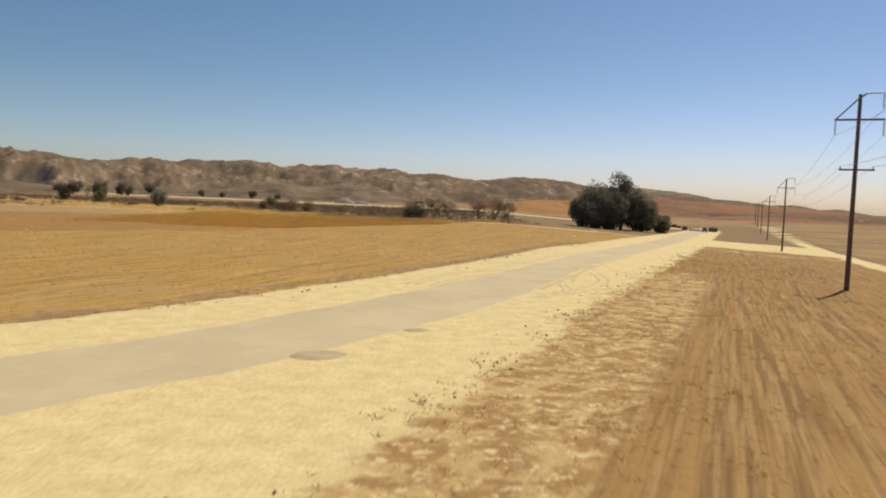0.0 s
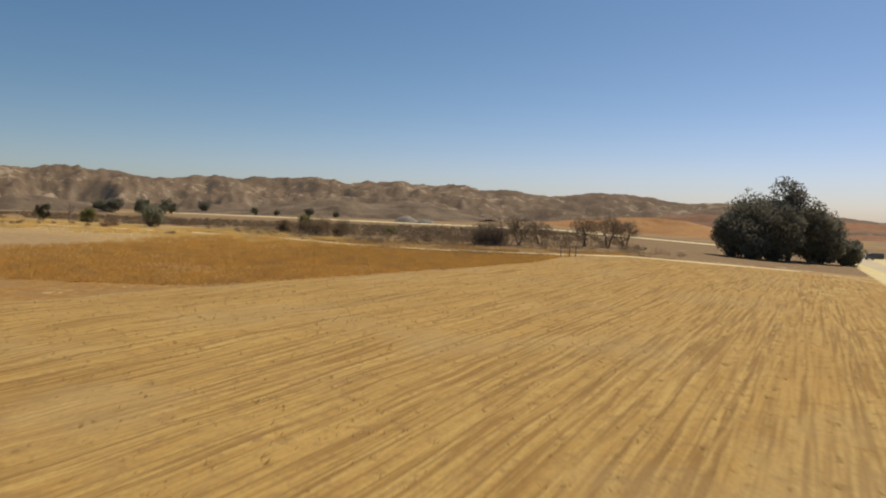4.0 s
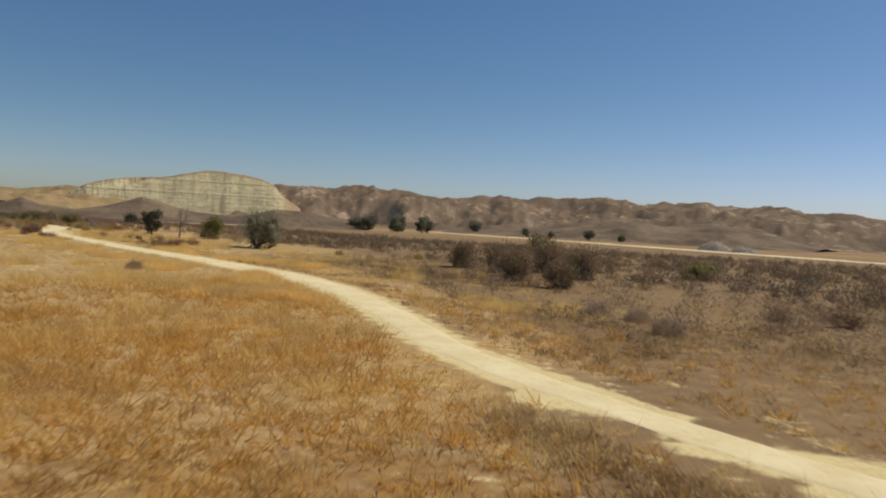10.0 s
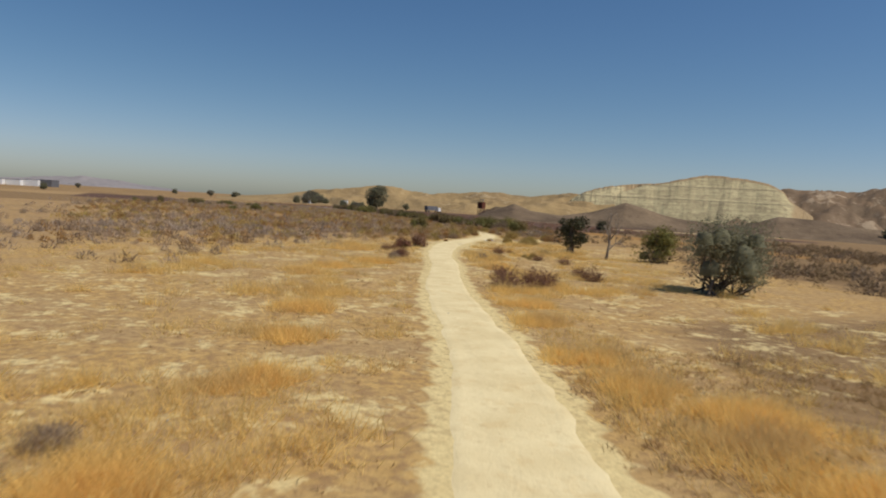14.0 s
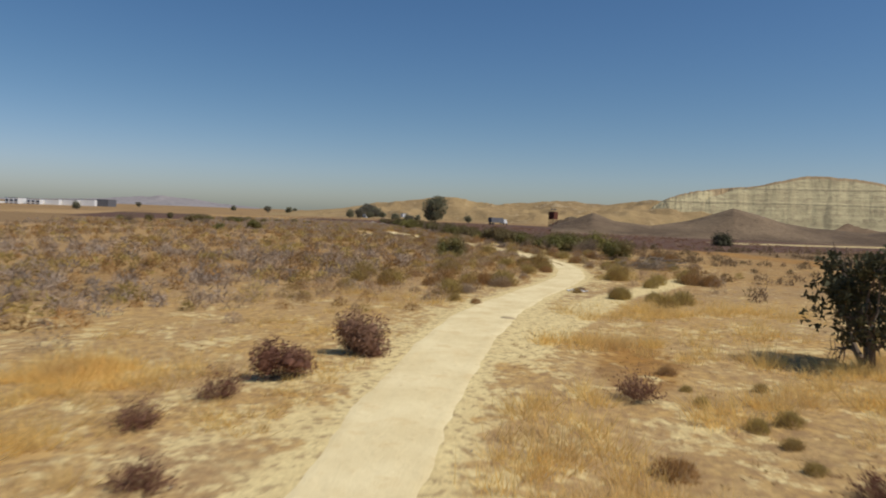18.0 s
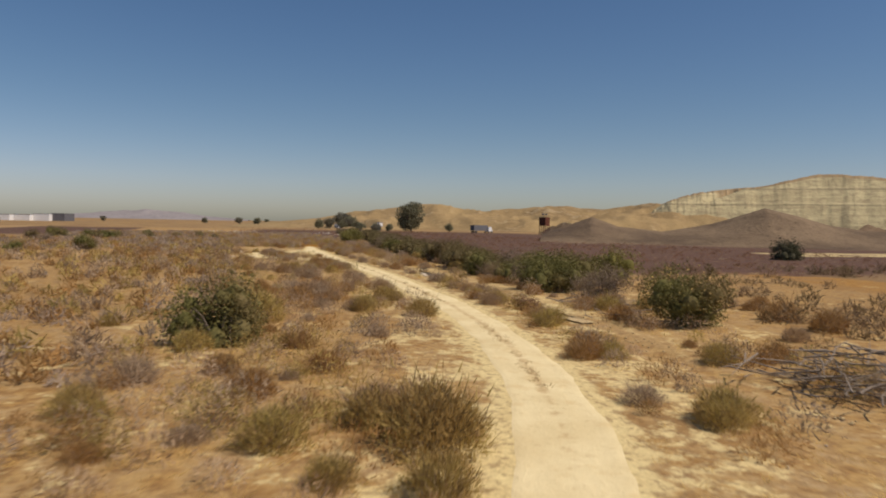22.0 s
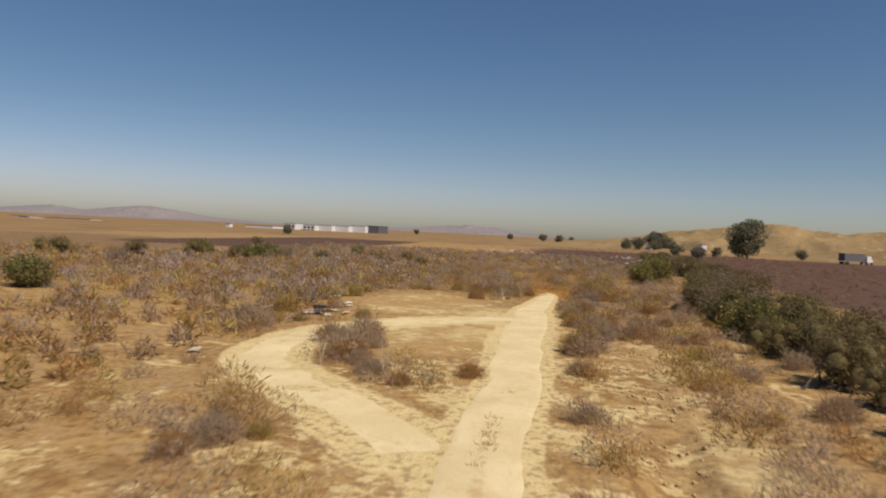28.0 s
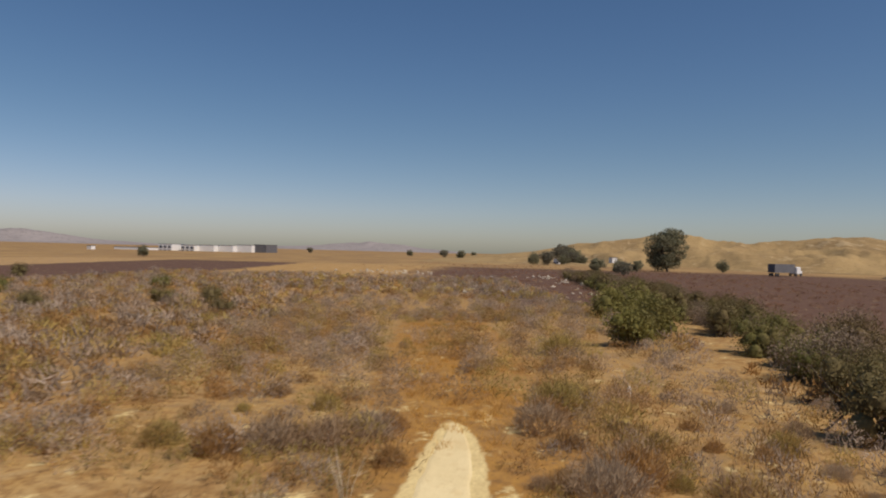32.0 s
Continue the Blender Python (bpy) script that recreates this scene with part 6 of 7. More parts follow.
r0 = np.random.default_rng(41)
for nm, lb, mat, cnt, fn, box4, seed, lo, hi in (
        ("grey_scrub", "dry grey-brown scrub covering the sandy ground", M_GREY, 5200, south_scrub, (-320, -85, 165, 255), 51, 0.5, 1.5),
        ("lilac_scrub", "dry lilac-grey scrub in a dense band", M_LILAC, 5200, lilac_scrub, (-320, -105, 150, 255), 58, 0.5, 1.3),
        ("rust_scrub", "rust-brown dry scrub covering the sandy ground", M_RUSTY, 4100, south_scrub, (-320, -110, 170, 255), 52, 0.45, 1.35),
        ("olive_scrub", "olive-brown scrub on the sandy ground", M_OLIVE, 2900, south_scrub, (-320, -120, 170, 255), 53, 0.55, 1.5),
        ("brown_scrub", "tall dark brown scrub north of the path", M_BROWNSCRUB, 2400, north_scrub, (-150, 30, 168, 300), 54, 0.9, 2.0),
        ("dark_scrub", "dark grey scrub north of the path", M_DARKTWIG, 1400, north_scrub, (-150, 30, 168, 300), 55, 0.9, 2.0),
        ("brown_scrub", "brown scrub scattered over the flat beyond the wash", M_BROWNSCRUB, 1500, lambda x, y: smooth(-118, -135, x) * smooth(-222, -205, x) * smooth(1.0, 4.0, y - np.interp(x, [-188, -158, -130], [256, 246, 232])) * smooth(-0.4, 0.3, rough2(x, y, 0.08, 3)) * (1 - smooth(6, 3, np.abs(y - 283 + 0.15 * (x + 190)))), (-222, -118, 230, 330), 63, 0.6, 1.7),
        ("lilac_scrub", "dense lilac-grey scrub where the track fades out", M_LILAC, 3900, west_scrub, (-400, -255, 195, 262), 56, 0.5, 1.55),
        ("rust_scrub", "rust-brown scrub where the track fades out", M_RUSTY, 1900, west_scrub, (-400, -255, 195, 262), 57, 0.45, 1.35),
        ("olive_scrub", "olive-brown scrub where the track fades out", M_OLIVE, 1500, west_scrub, (-400, -255, 195, 262), 59, 0.5, 1.4)):
    xy = scatter(cnt, *box4, fn, seed)
    size = lo + (hi - lo) * r0.random(len(xy)) ** 1.4
    close = far_from(xy[:, 0], xy[:, 1], TRAIL_XY[::2] + [(-330.0, 248.0)]) < (30 if "north" in lb else 13)
    scrub_mass(nm, lb, xy[close], size[close], mat, seed, 12, 210 if "north" in lb else 250, 0.028)
    scrub_mass(nm, lb, xy[~close], size[~close], mat, seed + 200, 6, 60, 0.075)

# maroon weeds beyond the hedge and on the plain
xy = scatter(7500, -640, -195, 190, 345, lambda x, y: np.maximum(smooth(261, 268, y - 0.09 * (-190 - x)) * smooth(-195, -215, x), smooth(-325, -345, x) * smooth(222, 268, y)) * smooth(1.0, 0.3, (-x - 200) / 450) * 0.8, 61)
scrub_mass("maroon_weeds", "low maroon dry weeds covering the flat ground", xy, r0.uniform(0.5, 1.1, len(xy)), M_MAROON, 62, 6, 20, 0.06, 0.6)


def hedge_row():
    r = np.random.default_rng(71)
    line = polyline([(a, b, 0) for a, b in HEDGE], 1.0)[:, :2]
    kinds = [bush("hedge_bush", lb, 72 + i, 2.5, 4.2, m, 0.06, 4200, 15, 34, group="bushes along the wash", ragged=0.35) for i, (lb, m) in enumerate((
        ("dark green dense bush in a row along a dry wash", M_GREEN), ("grey-brown twiggy bush in a row along a dry wash", M_DARKTWIG), ("dark olive dense bush in a row along a dry wash", M_DARKOLIVE)))]
    first_use = [True] * 3
    for i in range(0, 140):
        t = (i / 140) ** 1.2
        j = int(t * (len(line) - 1))
        x, y = line[j] + np.array([r.normal() * 0.8, r.uniform(0.6, 6.2) if i % 3 else r.uniform(-0.4, 0.8)])
        k = int(r.choice([0, 1, 2], p=[0.38, 0.22, 0.40])) if i > 9 else 1
        s = r.uniform(0.65, 1.15) if i > 9 else 0.6
        if i < 10 and i % 4:
            continue
        if first_use[k]:
            first_use[k] = False
            kinds[k].matrix_basis = pose(x, y, ground_z(x, y) - 0.05, 0, 0, 0)
        else:
            place(kinds[k], x, y, r.uniform(0, 360), s)
    # lone bushes standing out of the scrub on the plain
    for i, (x, y, s) in enumerate(((-310, 201, 1.1), (-306, 208.6, 0.8), (-310, 211, 1.0), (-314, 212, 0.9), (-311.5, 217.7, 0.7), (-324, 223, 0.7), (-322, 228, 0.8), (-254, 205, 0.7), (-292, 184, 1.0), (-300, 188, 0.9), (-307, 181, 0.8), (-300, 198, 0.9), (-333, 203, 0.9), (-290, 202, 0.8), (-314, 231, 0.6), (-345, 215, 0.8), (-360, 190, 0.9))):
        place(kinds[(0, 2, 0, 1, 2)[i % 5]], x, y, 57 * i, s, "olive-green bush standing alone in the scrub")


hedge_row()


def grass_mass(name, label, xy, size, mat, seed, blades=16, lean=0.55, width=0.008, kind="grass"):
    r = np.random.default_rng(seed)
    n = len(xy)
    z = height(xy[:, 0], xy[:, 1])
    c = np.repeat(np.stack([xy[:, 0], xy[:, 1], z - 0.02], 1), blades, 0)
    s = np.repeat(size, blades)[:, None]
    m = n * blades
    off = r.normal(size=(m, 3)) * np.array([0.35, 0.35, 0]) * s
    d = np.stack([r.normal(size=m) * lean, r.normal(size=m) * lean, np.ones(m)], 1)
    d /= np.linalg.norm(d, axis=1)[:, None]
    tip = c + off * 1.3 + d * s * r.uniform(0.6, 1.2, (m, 1))
    v, f = spikes(c + off, tip, width, r)
    return tagged(new(name, mesh_from(name, v, f, mat)), label, kind, kind="stuff")


def gold_patch(x, y):
    edge = np.interp(x, *FIELD_EDGE)
    a = smooth(0, 2.5, y - edge) * smooth(-58, -42, x) * smooth(0.5, 2.0, far_from(x, y, TRAIL_XY[::2]) - 0.8)
    clumps = np.maximum(smooth(-0.35, 0.5, rough2(x, y, 0.11, 3)), 0.95 * smooth(10, 4, y - edge))
    worn = worn_strip(x, y, far_from(x, y, TRAIL_XY[::2]))
    return a * (0.4 + 0.6 * clumps) * smooth(170, 154, y - 0.5 * np.maximum(0, -x - 15)) * (1 - 0.75 * worn)


def trail_gold(x, y):
    dt = far_from(x, y, TRAIL_XY[::2]) - np.interp(x, TRAIL_LINE[::-1, 0], TRAIL_LINE[::-1, 2] / 2)
    clumps = smooth(0.0, 0.3, rough2(x, y, 0.34, 2)) * smooth(-0.45, 0.1, rough2(x, y, 0.09, 2))
    north = y - np.interp(x, TRAIL_LINE[::-1, 0], TRAIL_LINE[::-1, 1])
    clumps = clumps * (1 - 0.75 * smooth(3, 7, north) * smooth(-70, -50, x))
    clumps = clumps * (1 - 0.6 * smooth(1, 4, north) * smooth(-108, -120, x))
    return smooth(0.3, 1.2, dt) * smooth(30, 10, dt) * clumps * smooth(-146, -130, x) * smooth(-12, -26, x)


xy = scatter(50000, -58, 12, 100, 182, gold_patch, 81)
grass_mass("golden_grass", "tall golden dry grass over the old field", xy, r0.uniform(0.25, 0.6, len(xy)), M_GRASS, 82, 12, 0.8, 0.016)
xy = scatter(34000, -142, -12, 150, 232, trail_gold, 83)
grass_mass("golden_grass", "golden tufts of dry grass beside the footpath", xy, r0.uniform(0.3, 0.6, len(xy)), M_GOLD, 84, 20, 0.9, 0.009)
xy = scatter(26000, -320, -120, 195, 262, lambda x, y: clear(x, y, 0.5) * smooth(-0.3, 0.4, rough2(x, y, 0.13, 3)) * smooth(22, 8, far_from(x, y, TRAIL_XY[::3])), 85)
grass_mass("dry_grass", "sparse tufts of dry grass between the shrubs", xy, r0.uniform(0.15, 0.35, len(xy)), M_GOLD, 86, 12, 1.1)
xy = scatter(1500, -312, -268, 244.8, 250.2, lambda x, y: smooth(2.6, 1.2, np.abs(y - 247.3)) * smooth(-276, -284, x), 87)
grass_mass("golden_grass", "orange dry grass growing over the old track", xy, r0.uniform(0.2, 0.4, len(xy)), M_GRASS, 88, 14, 0.6)


def big_gold(x, y):
    dt = far_from(x, y, TRAIL_XY[::2]) - np.interp(x, TRAIL_LINE[::-1, 0], TRAIL_LINE[::-1, 2] / 2)
    return smooth(0.5, 1.6, dt) * smooth(22, 8, dt) * smooth(0.05, 0.3, rough2(x, y, 0.30, 2)) * smooth(-0.3, 0.2, rough2(x, y, 0.1, 2)) * smooth(-142, -126, x) * smooth(-26, -36, x)


xy = scatter(17000, -145, -24, 155, 235, big_gold, 89)
grass_mass("golden_grass", "thick golden clumps of dry grass beside the footpath", xy, r0.uniform(0.45, 0.9, len(xy)), M_GOLD, 90, 60, 0.65, 0.009)
r1 = np.random.default_rng(101)
SPOTS = [(-52.2, 176.5, 1.6), (-50.6, 179.2, 1.5), (-43.9, 171.8, 1.5), (-41.6, 171.6, 1.2), (-43.5, 170.0, 1.3), (-45.5, 168.8, 1.2), (-45.6, 173.6, 1.4), (-48.0, 176.0, 1.5), (-67.1, 192.6, 1.2), (-63.9, 191.6, 1.1), (-59.0, 191.2, 1.4), (-60.5, 192.5, 1.0),
         (-74.0, 194.5, 1.3), (-79.0, 197.0, 1.4), (-56.0, 190.5, 1.1), (-53.5, 180.5, 1.0), (-92, 189, 1.6), (-97, 192, 1.5), (-101, 196.5, 1.2), (-113, 198, 1.5), (-120, 200, 1.8), (-108, 210, 1.0), (-100, 206, 1.1), (-97.5, 205, 0.9), (-66, 182, 1.2), (-60, 178.5, 1.0), (-72, 184, 1.1), (-78, 186, 1.2)]
xy = np.concatenate([np.stack([x + w * 0.55 * r1.normal(size=46), y + w * 0.55 * r1.normal(size=46)], 1) for x, y, w in SPOTS])
xy = xy[far_from(xy[:, 0], xy[:, 1], TRAIL_XY) > 1.75]
grass_mass("golden_grass", "soft golden mounds of dry grass beside the footpath", xy, r0.uniform(0.35, 0.7, len(xy)), M_GOLD, 104, 60, 0.8, 0.009)
xy = scatter(14000, -240, -160, 238, 247, lambda x, y: smooth(0.3, 0.1, far_from(x, y, TRAIL_XY)) * smooth(0.0, 0.3, rough2(x, y, 0.5, 2)), 93)
grass_mass("dry_grass", "low brown tufts between the wheel ruts of the path", xy, r0.uniform(0.08, 0.2, len(xy)), M_THATCH, 94, 18, 1.4, 0.012)


def straw(x, y):
    side = road_side(x, y)
    edge = np.interp(x, *FIELD_EDGE)
    left = (side < np.interp(y, *VERGE_WEST) - 0.4) & (y < edge)
    right = (side > np.interp(y, *VERGE_EAST) + 0.2) & (side < 29) & (y < 124)
    row = 0.5 + 0.5 * np.sin(side * 2 * np.pi / 0.75)
    return (left | right) * (0.15 + 0.85 * row ** 2)


xy = scatter(52000, -60, 40, 0, 152, straw, 91)
grass_mass("stubble", "short cut straw standing in rows on the field", xy, r0.uniform(0.08, 0.17, len(xy)), M_STRAW, 92, 6, 0.8, 0.012, "stubble")

xy = scatter(26000, -128, 0, 125, 226, lambda x, y: smooth(0.4, 1.2, far_from(x, y, TRAIL_XY[::2]) - 1.4) * smooth(20, 9, far_from(x, y, TRAIL_XY[::3])) * smooth(-0.3, 0.3, rough2(x, y, 0.35, 3)) * smooth(-140, -120, x) * smooth(0.5, 2.0, y - np.interp(x, *FIELD_EDGE)), 107)
grass_mass("thatch", "flattened brown thatch between the golden tufts", xy, r0.uniform(0.07, 0.2, len(xy)), M_THATCH, 108, 8, 1.5, 0.014, "straw")
def north_grass(x, y):
    north = y - np.interp(x, TRAIL_LINE[::-1, 0], TRAIL_LINE[::-1, 1])
    return smooth(1.6, 3.0, north) * smooth(26, 14, north) * smooth(-75, -60, x) * smooth(24, 8, x) * smooth(-0.35, 0.25, rough2(x, y, 0.2, 3))


xy = scatter(2600, -72, 20, 155, 200, lambda x, y: north_grass(x, y) * smooth(-0.2, 0.2, rough2(x, y, 0.4, 2)), 127)
scrub_mass("low_scrub", "low grey-brown scrub on the ground north of the path", xy, r0.uniform(0.2, 0.55, len(xy)), M_BROWNSCRUB, 128, 4, 80, 0.026, 0.7)
xy = scatter(44000, -75, 24, 155, 210, north_grass, 123)
grass_mass("dry_grass", "matted brown grass under the scrub north of the path", xy, r0.uniform(0.15, 0.4, len(xy)), M_THATCH, 124, 9, 0.8, 0.011)
# trampled thatch along both edges of the cut field
xy = scatter(52000, -30, 46, 6, 124, lambda x, y: smooth(1.6, 0.2, np.minimum(np.abs(road_side(x, y) - np.interp(y, *VERGE_EAST) - 0.4), np.abs(road_side(x, y) - np.interp(y, *VERGE_WEST) + 0.3))) * smooth(-0.15, 0.35, rough2(x, y, 0.5, 3)) * 0.9 * smooth(104, 84, y), 105)
grass_mass("thatch", "brown trampled straw along the edge of the field", xy, r0.uniform(0.07, 0.2, len(xy)), M_THATCH, 106, 8, 1.6, 0.016, "straw")

# straw lying in patches over the ploughed field and the worn grass
xy = scatter(36000, 0, 40, 4, 80, lambda x, y: smooth(-0.6, 0.8, road_side(x, y) - np.interp(y, *VERGE_EAST)) * smooth(16, 4, road_side(x, y) - np.interp(y, *VERGE_EAST)) * (0.12 + 0.88 * smooth(0.05, 0.3, rough2(x + 31, y, 0.6, 3))), 119)
grass_mass("thatch", "pale straw lying in patches on the ploughed field", xy, r0.uniform(0.08, 0.2, len(xy)), M_STRAW, 120, 7, 1.5, 0.014, "straw")
xy = scatter(24000, -30, 6, 118, 158, lambda x, y: smooth(-30, -23, x) * smooth(0.4, 1.5, far_from(x, y, TRAIL_XY[::2]) - 1.4) * smooth(-0.25, 0.25, rough2(x, y, 0.3, 3)) * smooth(4, -2, x) * smooth(4, 9, y - np.interp(x, *FIELD_EDGE)) * (0.15 + 0.85 * worn_strip(x, y, far_from(x, y, TRAIL_XY[::2]))), 117)
grass_mass("thatch", "brown matted grass over the worn ground", xy, r0.uniform(0.18, 0.42, len(xy)), M_THATCH, 118, 12, 0.9, 0.012, "straw")
xy = scatter(15000, -30, 6, 122, 152, lambda x, y: smooth(0.4, 1.5, far_from(x, y, TRAIL_XY[::2]) - 1.4) * smooth(-0.3, 0.2, rough2(x + 17, y, 0.22, 3)) * smooth(6, 0, x) * smooth(0.4, 1.5, y - np.interp(x, *FIELD_EDGE)), 121)
grass_mass("golden_grass", "low rust-gold dry grass over the worn ground", xy, r0.uniform(0.15, 0.35, len(xy)), M_GRASS, 122, 11, 0.9, 0.010)

# loose stones and clods
def stones(name, label, xy, size, mat, seed, category):
    r = np.random.default_rng(seed)
    oct_v = np.array([(1, 0, 0), (0, 1, 0), (-1, 0, 0), (0, -1, 0), (0, 0, 0.8), (0, 0, -0.5)], float)
    oct_f = np.array([(0, 1, 4), (1, 2, 4), (2, 3, 4), (3, 0, 4), (1, 0, 5), (2, 1, 5), (3, 2, 5), (0, 3, 5)])
    n = len(xy)
    z = height(xy[:, 0], xy[:, 1])
    v = oct_v[None] * r.uniform(0.5, 1.2, (n, 6, 1)) * size[:, None, None] + np.stack([xy[:, 0], xy[:, 1], z + 0.02], 1)[:, None, :]
    f = oct_f[None] + 6 * np.arange(n)[:, None, None]
    return tagged(new(name, mesh_from(name, v.reshape(-1, 3), f.reshape(-1, 3), mat)), label, category, kind="stuff")


M_RUBBLE = grainy("grey_tan_rubble", (0.36, 0.31, 0.23), (0.26, 0.22, 0.165), 1.2, 0.95, bump=0.6, dist=0.2)
M_CLOD = grainy("dark_clods", (0.26, 0.18, 0.10), (0.34, 0.24, 0.135), 5.0, 0.95)
xy = scatter(11000, -14, 44, 4, 118, lambda x, y: smooth(1.9, 0.2, np.minimum(np.abs(road_side(x, y) - np.interp(y, *VERGE_EAST)), np.abs(road_side(x, y) - np.interp(y, *VERGE_WEST) - 0.6))) * 0.5 * smooth(-0.4, 0.3, rough2(x, y, 0.5, 2)), 95)
stones("dirt_clods", "dark clods of earth along the edge of the field", xy, np.random.default_rng(3).uniform(0.02, 0.08, len(xy)), M_CLOD, 96, "clods")
xy = scatter(9000, -254, -160, 242, 252, lambda x, y: smooth(0.9, 0.1, np.abs(far_from(x, y, GULLY) - 0.4)) * smooth(-0.3, 0.3, rough2(x, y, 0.4, 2)), 125)
stones("gully_crumbs", "crumbled lumps of pale earth along the gully", xy, np.random.default_rng(6).uniform(0.02, 0.10, len(xy)), M_BANK, 126, "clods")
xy = scatter(5000, -290, -5, 120, 262, lambda x, y: 0.5 * clear(x, y, 0.2) + 0.02, 97)
stones("pebbles", "small pale stones scattered on the dry ground", xy, np.random.default_rng(4).uniform(0.012, 0.045, len(xy)), M_ROCK, 98, "stones")
xy = scatter(1000, -450, -345, 212, 275, lambda x, y: smooth(-0.1, 0.5, rough2(x, y, 0.05, 2)), 99)
stones("pale_rocks", "pale rubble rocks strewn over the maroon plain", xy, np.random.default_rng(5).uniform(0.15, 0.55, len(xy)), M_ROCK, 100, "rocks")


# ---- built things ----
def block(name, label, cx, cy, z0, sx, sy, sz, turn, mat, windows=0, category="building", rows=1):
    """A plain building: walls, a roof slab, a parapet and window bands."""
    e = thing(name, label, category, "industrial buildings on the plain", pose(cx, cy, z0, 0, 0, turn))
    b = bmesh.new()
    box(b, 0, 0, sz / 2 - 1, sx, sy, sz + 2)
    part("wall", b, mat, e)
    b = bmesh.new()
    box(b, 0, 0, sz + 0.12, sx + 0.3, sy + 0.3, 0.24)
    part("roof", b, M_GREYBOX, e)
    for r in range(rows):
        for i in range(windows):
            b = bmesh.new()
            w = sx / windows
            box(b, -sx / 2 + w * (i + 0.5), -sy / 2, sz * (0.30 + 0.42 * r), w * 0.62, 0.25, sz * 0.24)
            pane = part("window", b, M_DARKGLASS, e)
            b = bmesh.new()
            box(b, -sx / 2 + w * (i + 0.5), -sy / 2 - 0.1, sz * (0.30 + 0.42 * r) - sz * 0.13, w * 0.66, 0.4, 0.16)
            part("sill", b, mat, pane)
    return e


for lb, cx, cy, z0, w, h, mat, win, rows in (
        ("long low white industrial building with dark windows", -889, -2, -3, 30, 5.0, M_WHITE, 5, 1),
        ("two-storey white office building with dark windows", -901, 23.5, -3, 12.5, 8.5, M_WHITE, 3, 2),
        ("white two-storey building with dark window bands", -906, 41, -2.5, 13, 7.4, M_WHITE, 3, 2),
        ("plain white warehouse with flat roof", -910, 56, -2, 14.5, 7.4, M_WHITE, 0, 1),
        ("plain white warehouse with flat roof", -914, 72, -1.6, 13.5, 7.2, M_WHITE, 0, 1),
        ("plain white warehouse with flat roof", -917.5, 87, -1.0, 14.5, 7.4, M_WHITE, 0, 1),
        ("dark grey industrial building beside white warehouses", -921, 100.5, 0.0, 12, 7.0, M_GREYBOX, 0, 1)):
    block("warehouse", lb, cx, cy, z0, w, 22, h, 76, mat, win, rows=rows)
block("white_shed", "small white box-shaped shed on the dry plain", -800, -1, -1.5, 4.0, 4.0, 4.2, 70, M_WHITE)
block("white_house", "small white house among distant trees", -668, 322, 0, 6, 5, 3.0, 20, M_WHITE, 2)
block("white_tank_house", "small white flat-roofed building beside a hill", -640, 345, 0, 3, 3, 4.5, 20, M_WHITE)
for x, y, w in ((-830, -160, 60), (-760, -150, 14), (-700, -185, 10), (-860, -230, 26)):
    block("long_low_shed", "long low pale building far across the plain", x, y, -2, w, 12, 2.6, 70, M_WHITE)


def hopper():
    e = thing("rusty_hopper", "rusted red-brown steel hopper on tall legs", "hopper", "", pose(-470, 388, 0, 0, 0, 25))
    b = bmesh.new()
    box(b, 0, 0, 6.6, 3.9, 3.4, 4.2)
    part("bin", b, M_RUST, e)
    for x in (-1.8, -0.6, 0.6, 1.8):
        for y in (-1.6, 1.6):
            b = bmesh.new()
            beam(b, (x, y, -0.5), (x, y, 4.6), 0.16, 6)
            part("leg", b, M_RUST, e)
        b = bmesh.new()
        box(b, x, -1.73, 6.6, 0.18, 0.12, 4.2)
        part("rib", b, M_RUST, e)
    for x in (-1.1, 1.1):
        b = bmesh.new()
        beam(b, (x, 0, 8.6), (x, 0, 10.6), 0.08, 6)
        box(b, x, 0, 10.2, 1.3, 0.5, 0.5)
        part("lamp_post", b, M_METAL, e)
    b = bmesh.new()
    beam(b, (-1.8, -1.6, 1.0), (1.8, -1.6, 4.2), 0.08, 6)
    part("brace", b, M_RUST, e)
    return e


hopper()


def lorry(x, y, z, turn, body_mat, label):
    e = thing("lorry", label, "truck", "", pose(x, y, z, 0, 0, turn))
    b = bmesh.new()
    v = box(b, -2.5, 0, 2.55, 11.5, 2.5, 2.8)
    part("trailer", b, body_mat, e)
    b = bmesh.new()
    box(b, 5.6, 0, 1.9, 2.6, 2.4, 2.4)
    box(b, 7.3, 0, 1.3, 1.2, 2.2, 1.2)
    bmesh.ops.bevel(b, geom=b.edges[:], offset=0.15, segments=2, affect="EDGES")
    part("cab", b, M_WHITE, e)
    b = bmesh.new()
    box(b, 6.95, 0, 2.4, 0.1, 2.1, 0.8)
    part("windscreen", b, M_DARKGLASS, e)
    for wx in (-7.2, -6.0, 4.4, 7.2):
        for wy in (-1.05, 1.05):
            b = bmesh.new()
            beam(b, (wx, wy - 0.15, 0.5), (wx, wy + 0.15, 0.5), 0.5, 14)
            w = part("wheel", b, M_RUBBER, e)
            b = bmesh.new()
            beam(b, (wx, wy - 0.17, 0.5), (wx, wy + 0.17, 0.5), 0.26, 12)
            part("hub", b, M_METAL, w, "dull steel hub")
    return e


lorry(-498, 366, 0.2, 122, M_GREYBOX, "articulated lorry with dark trailer and white cab")


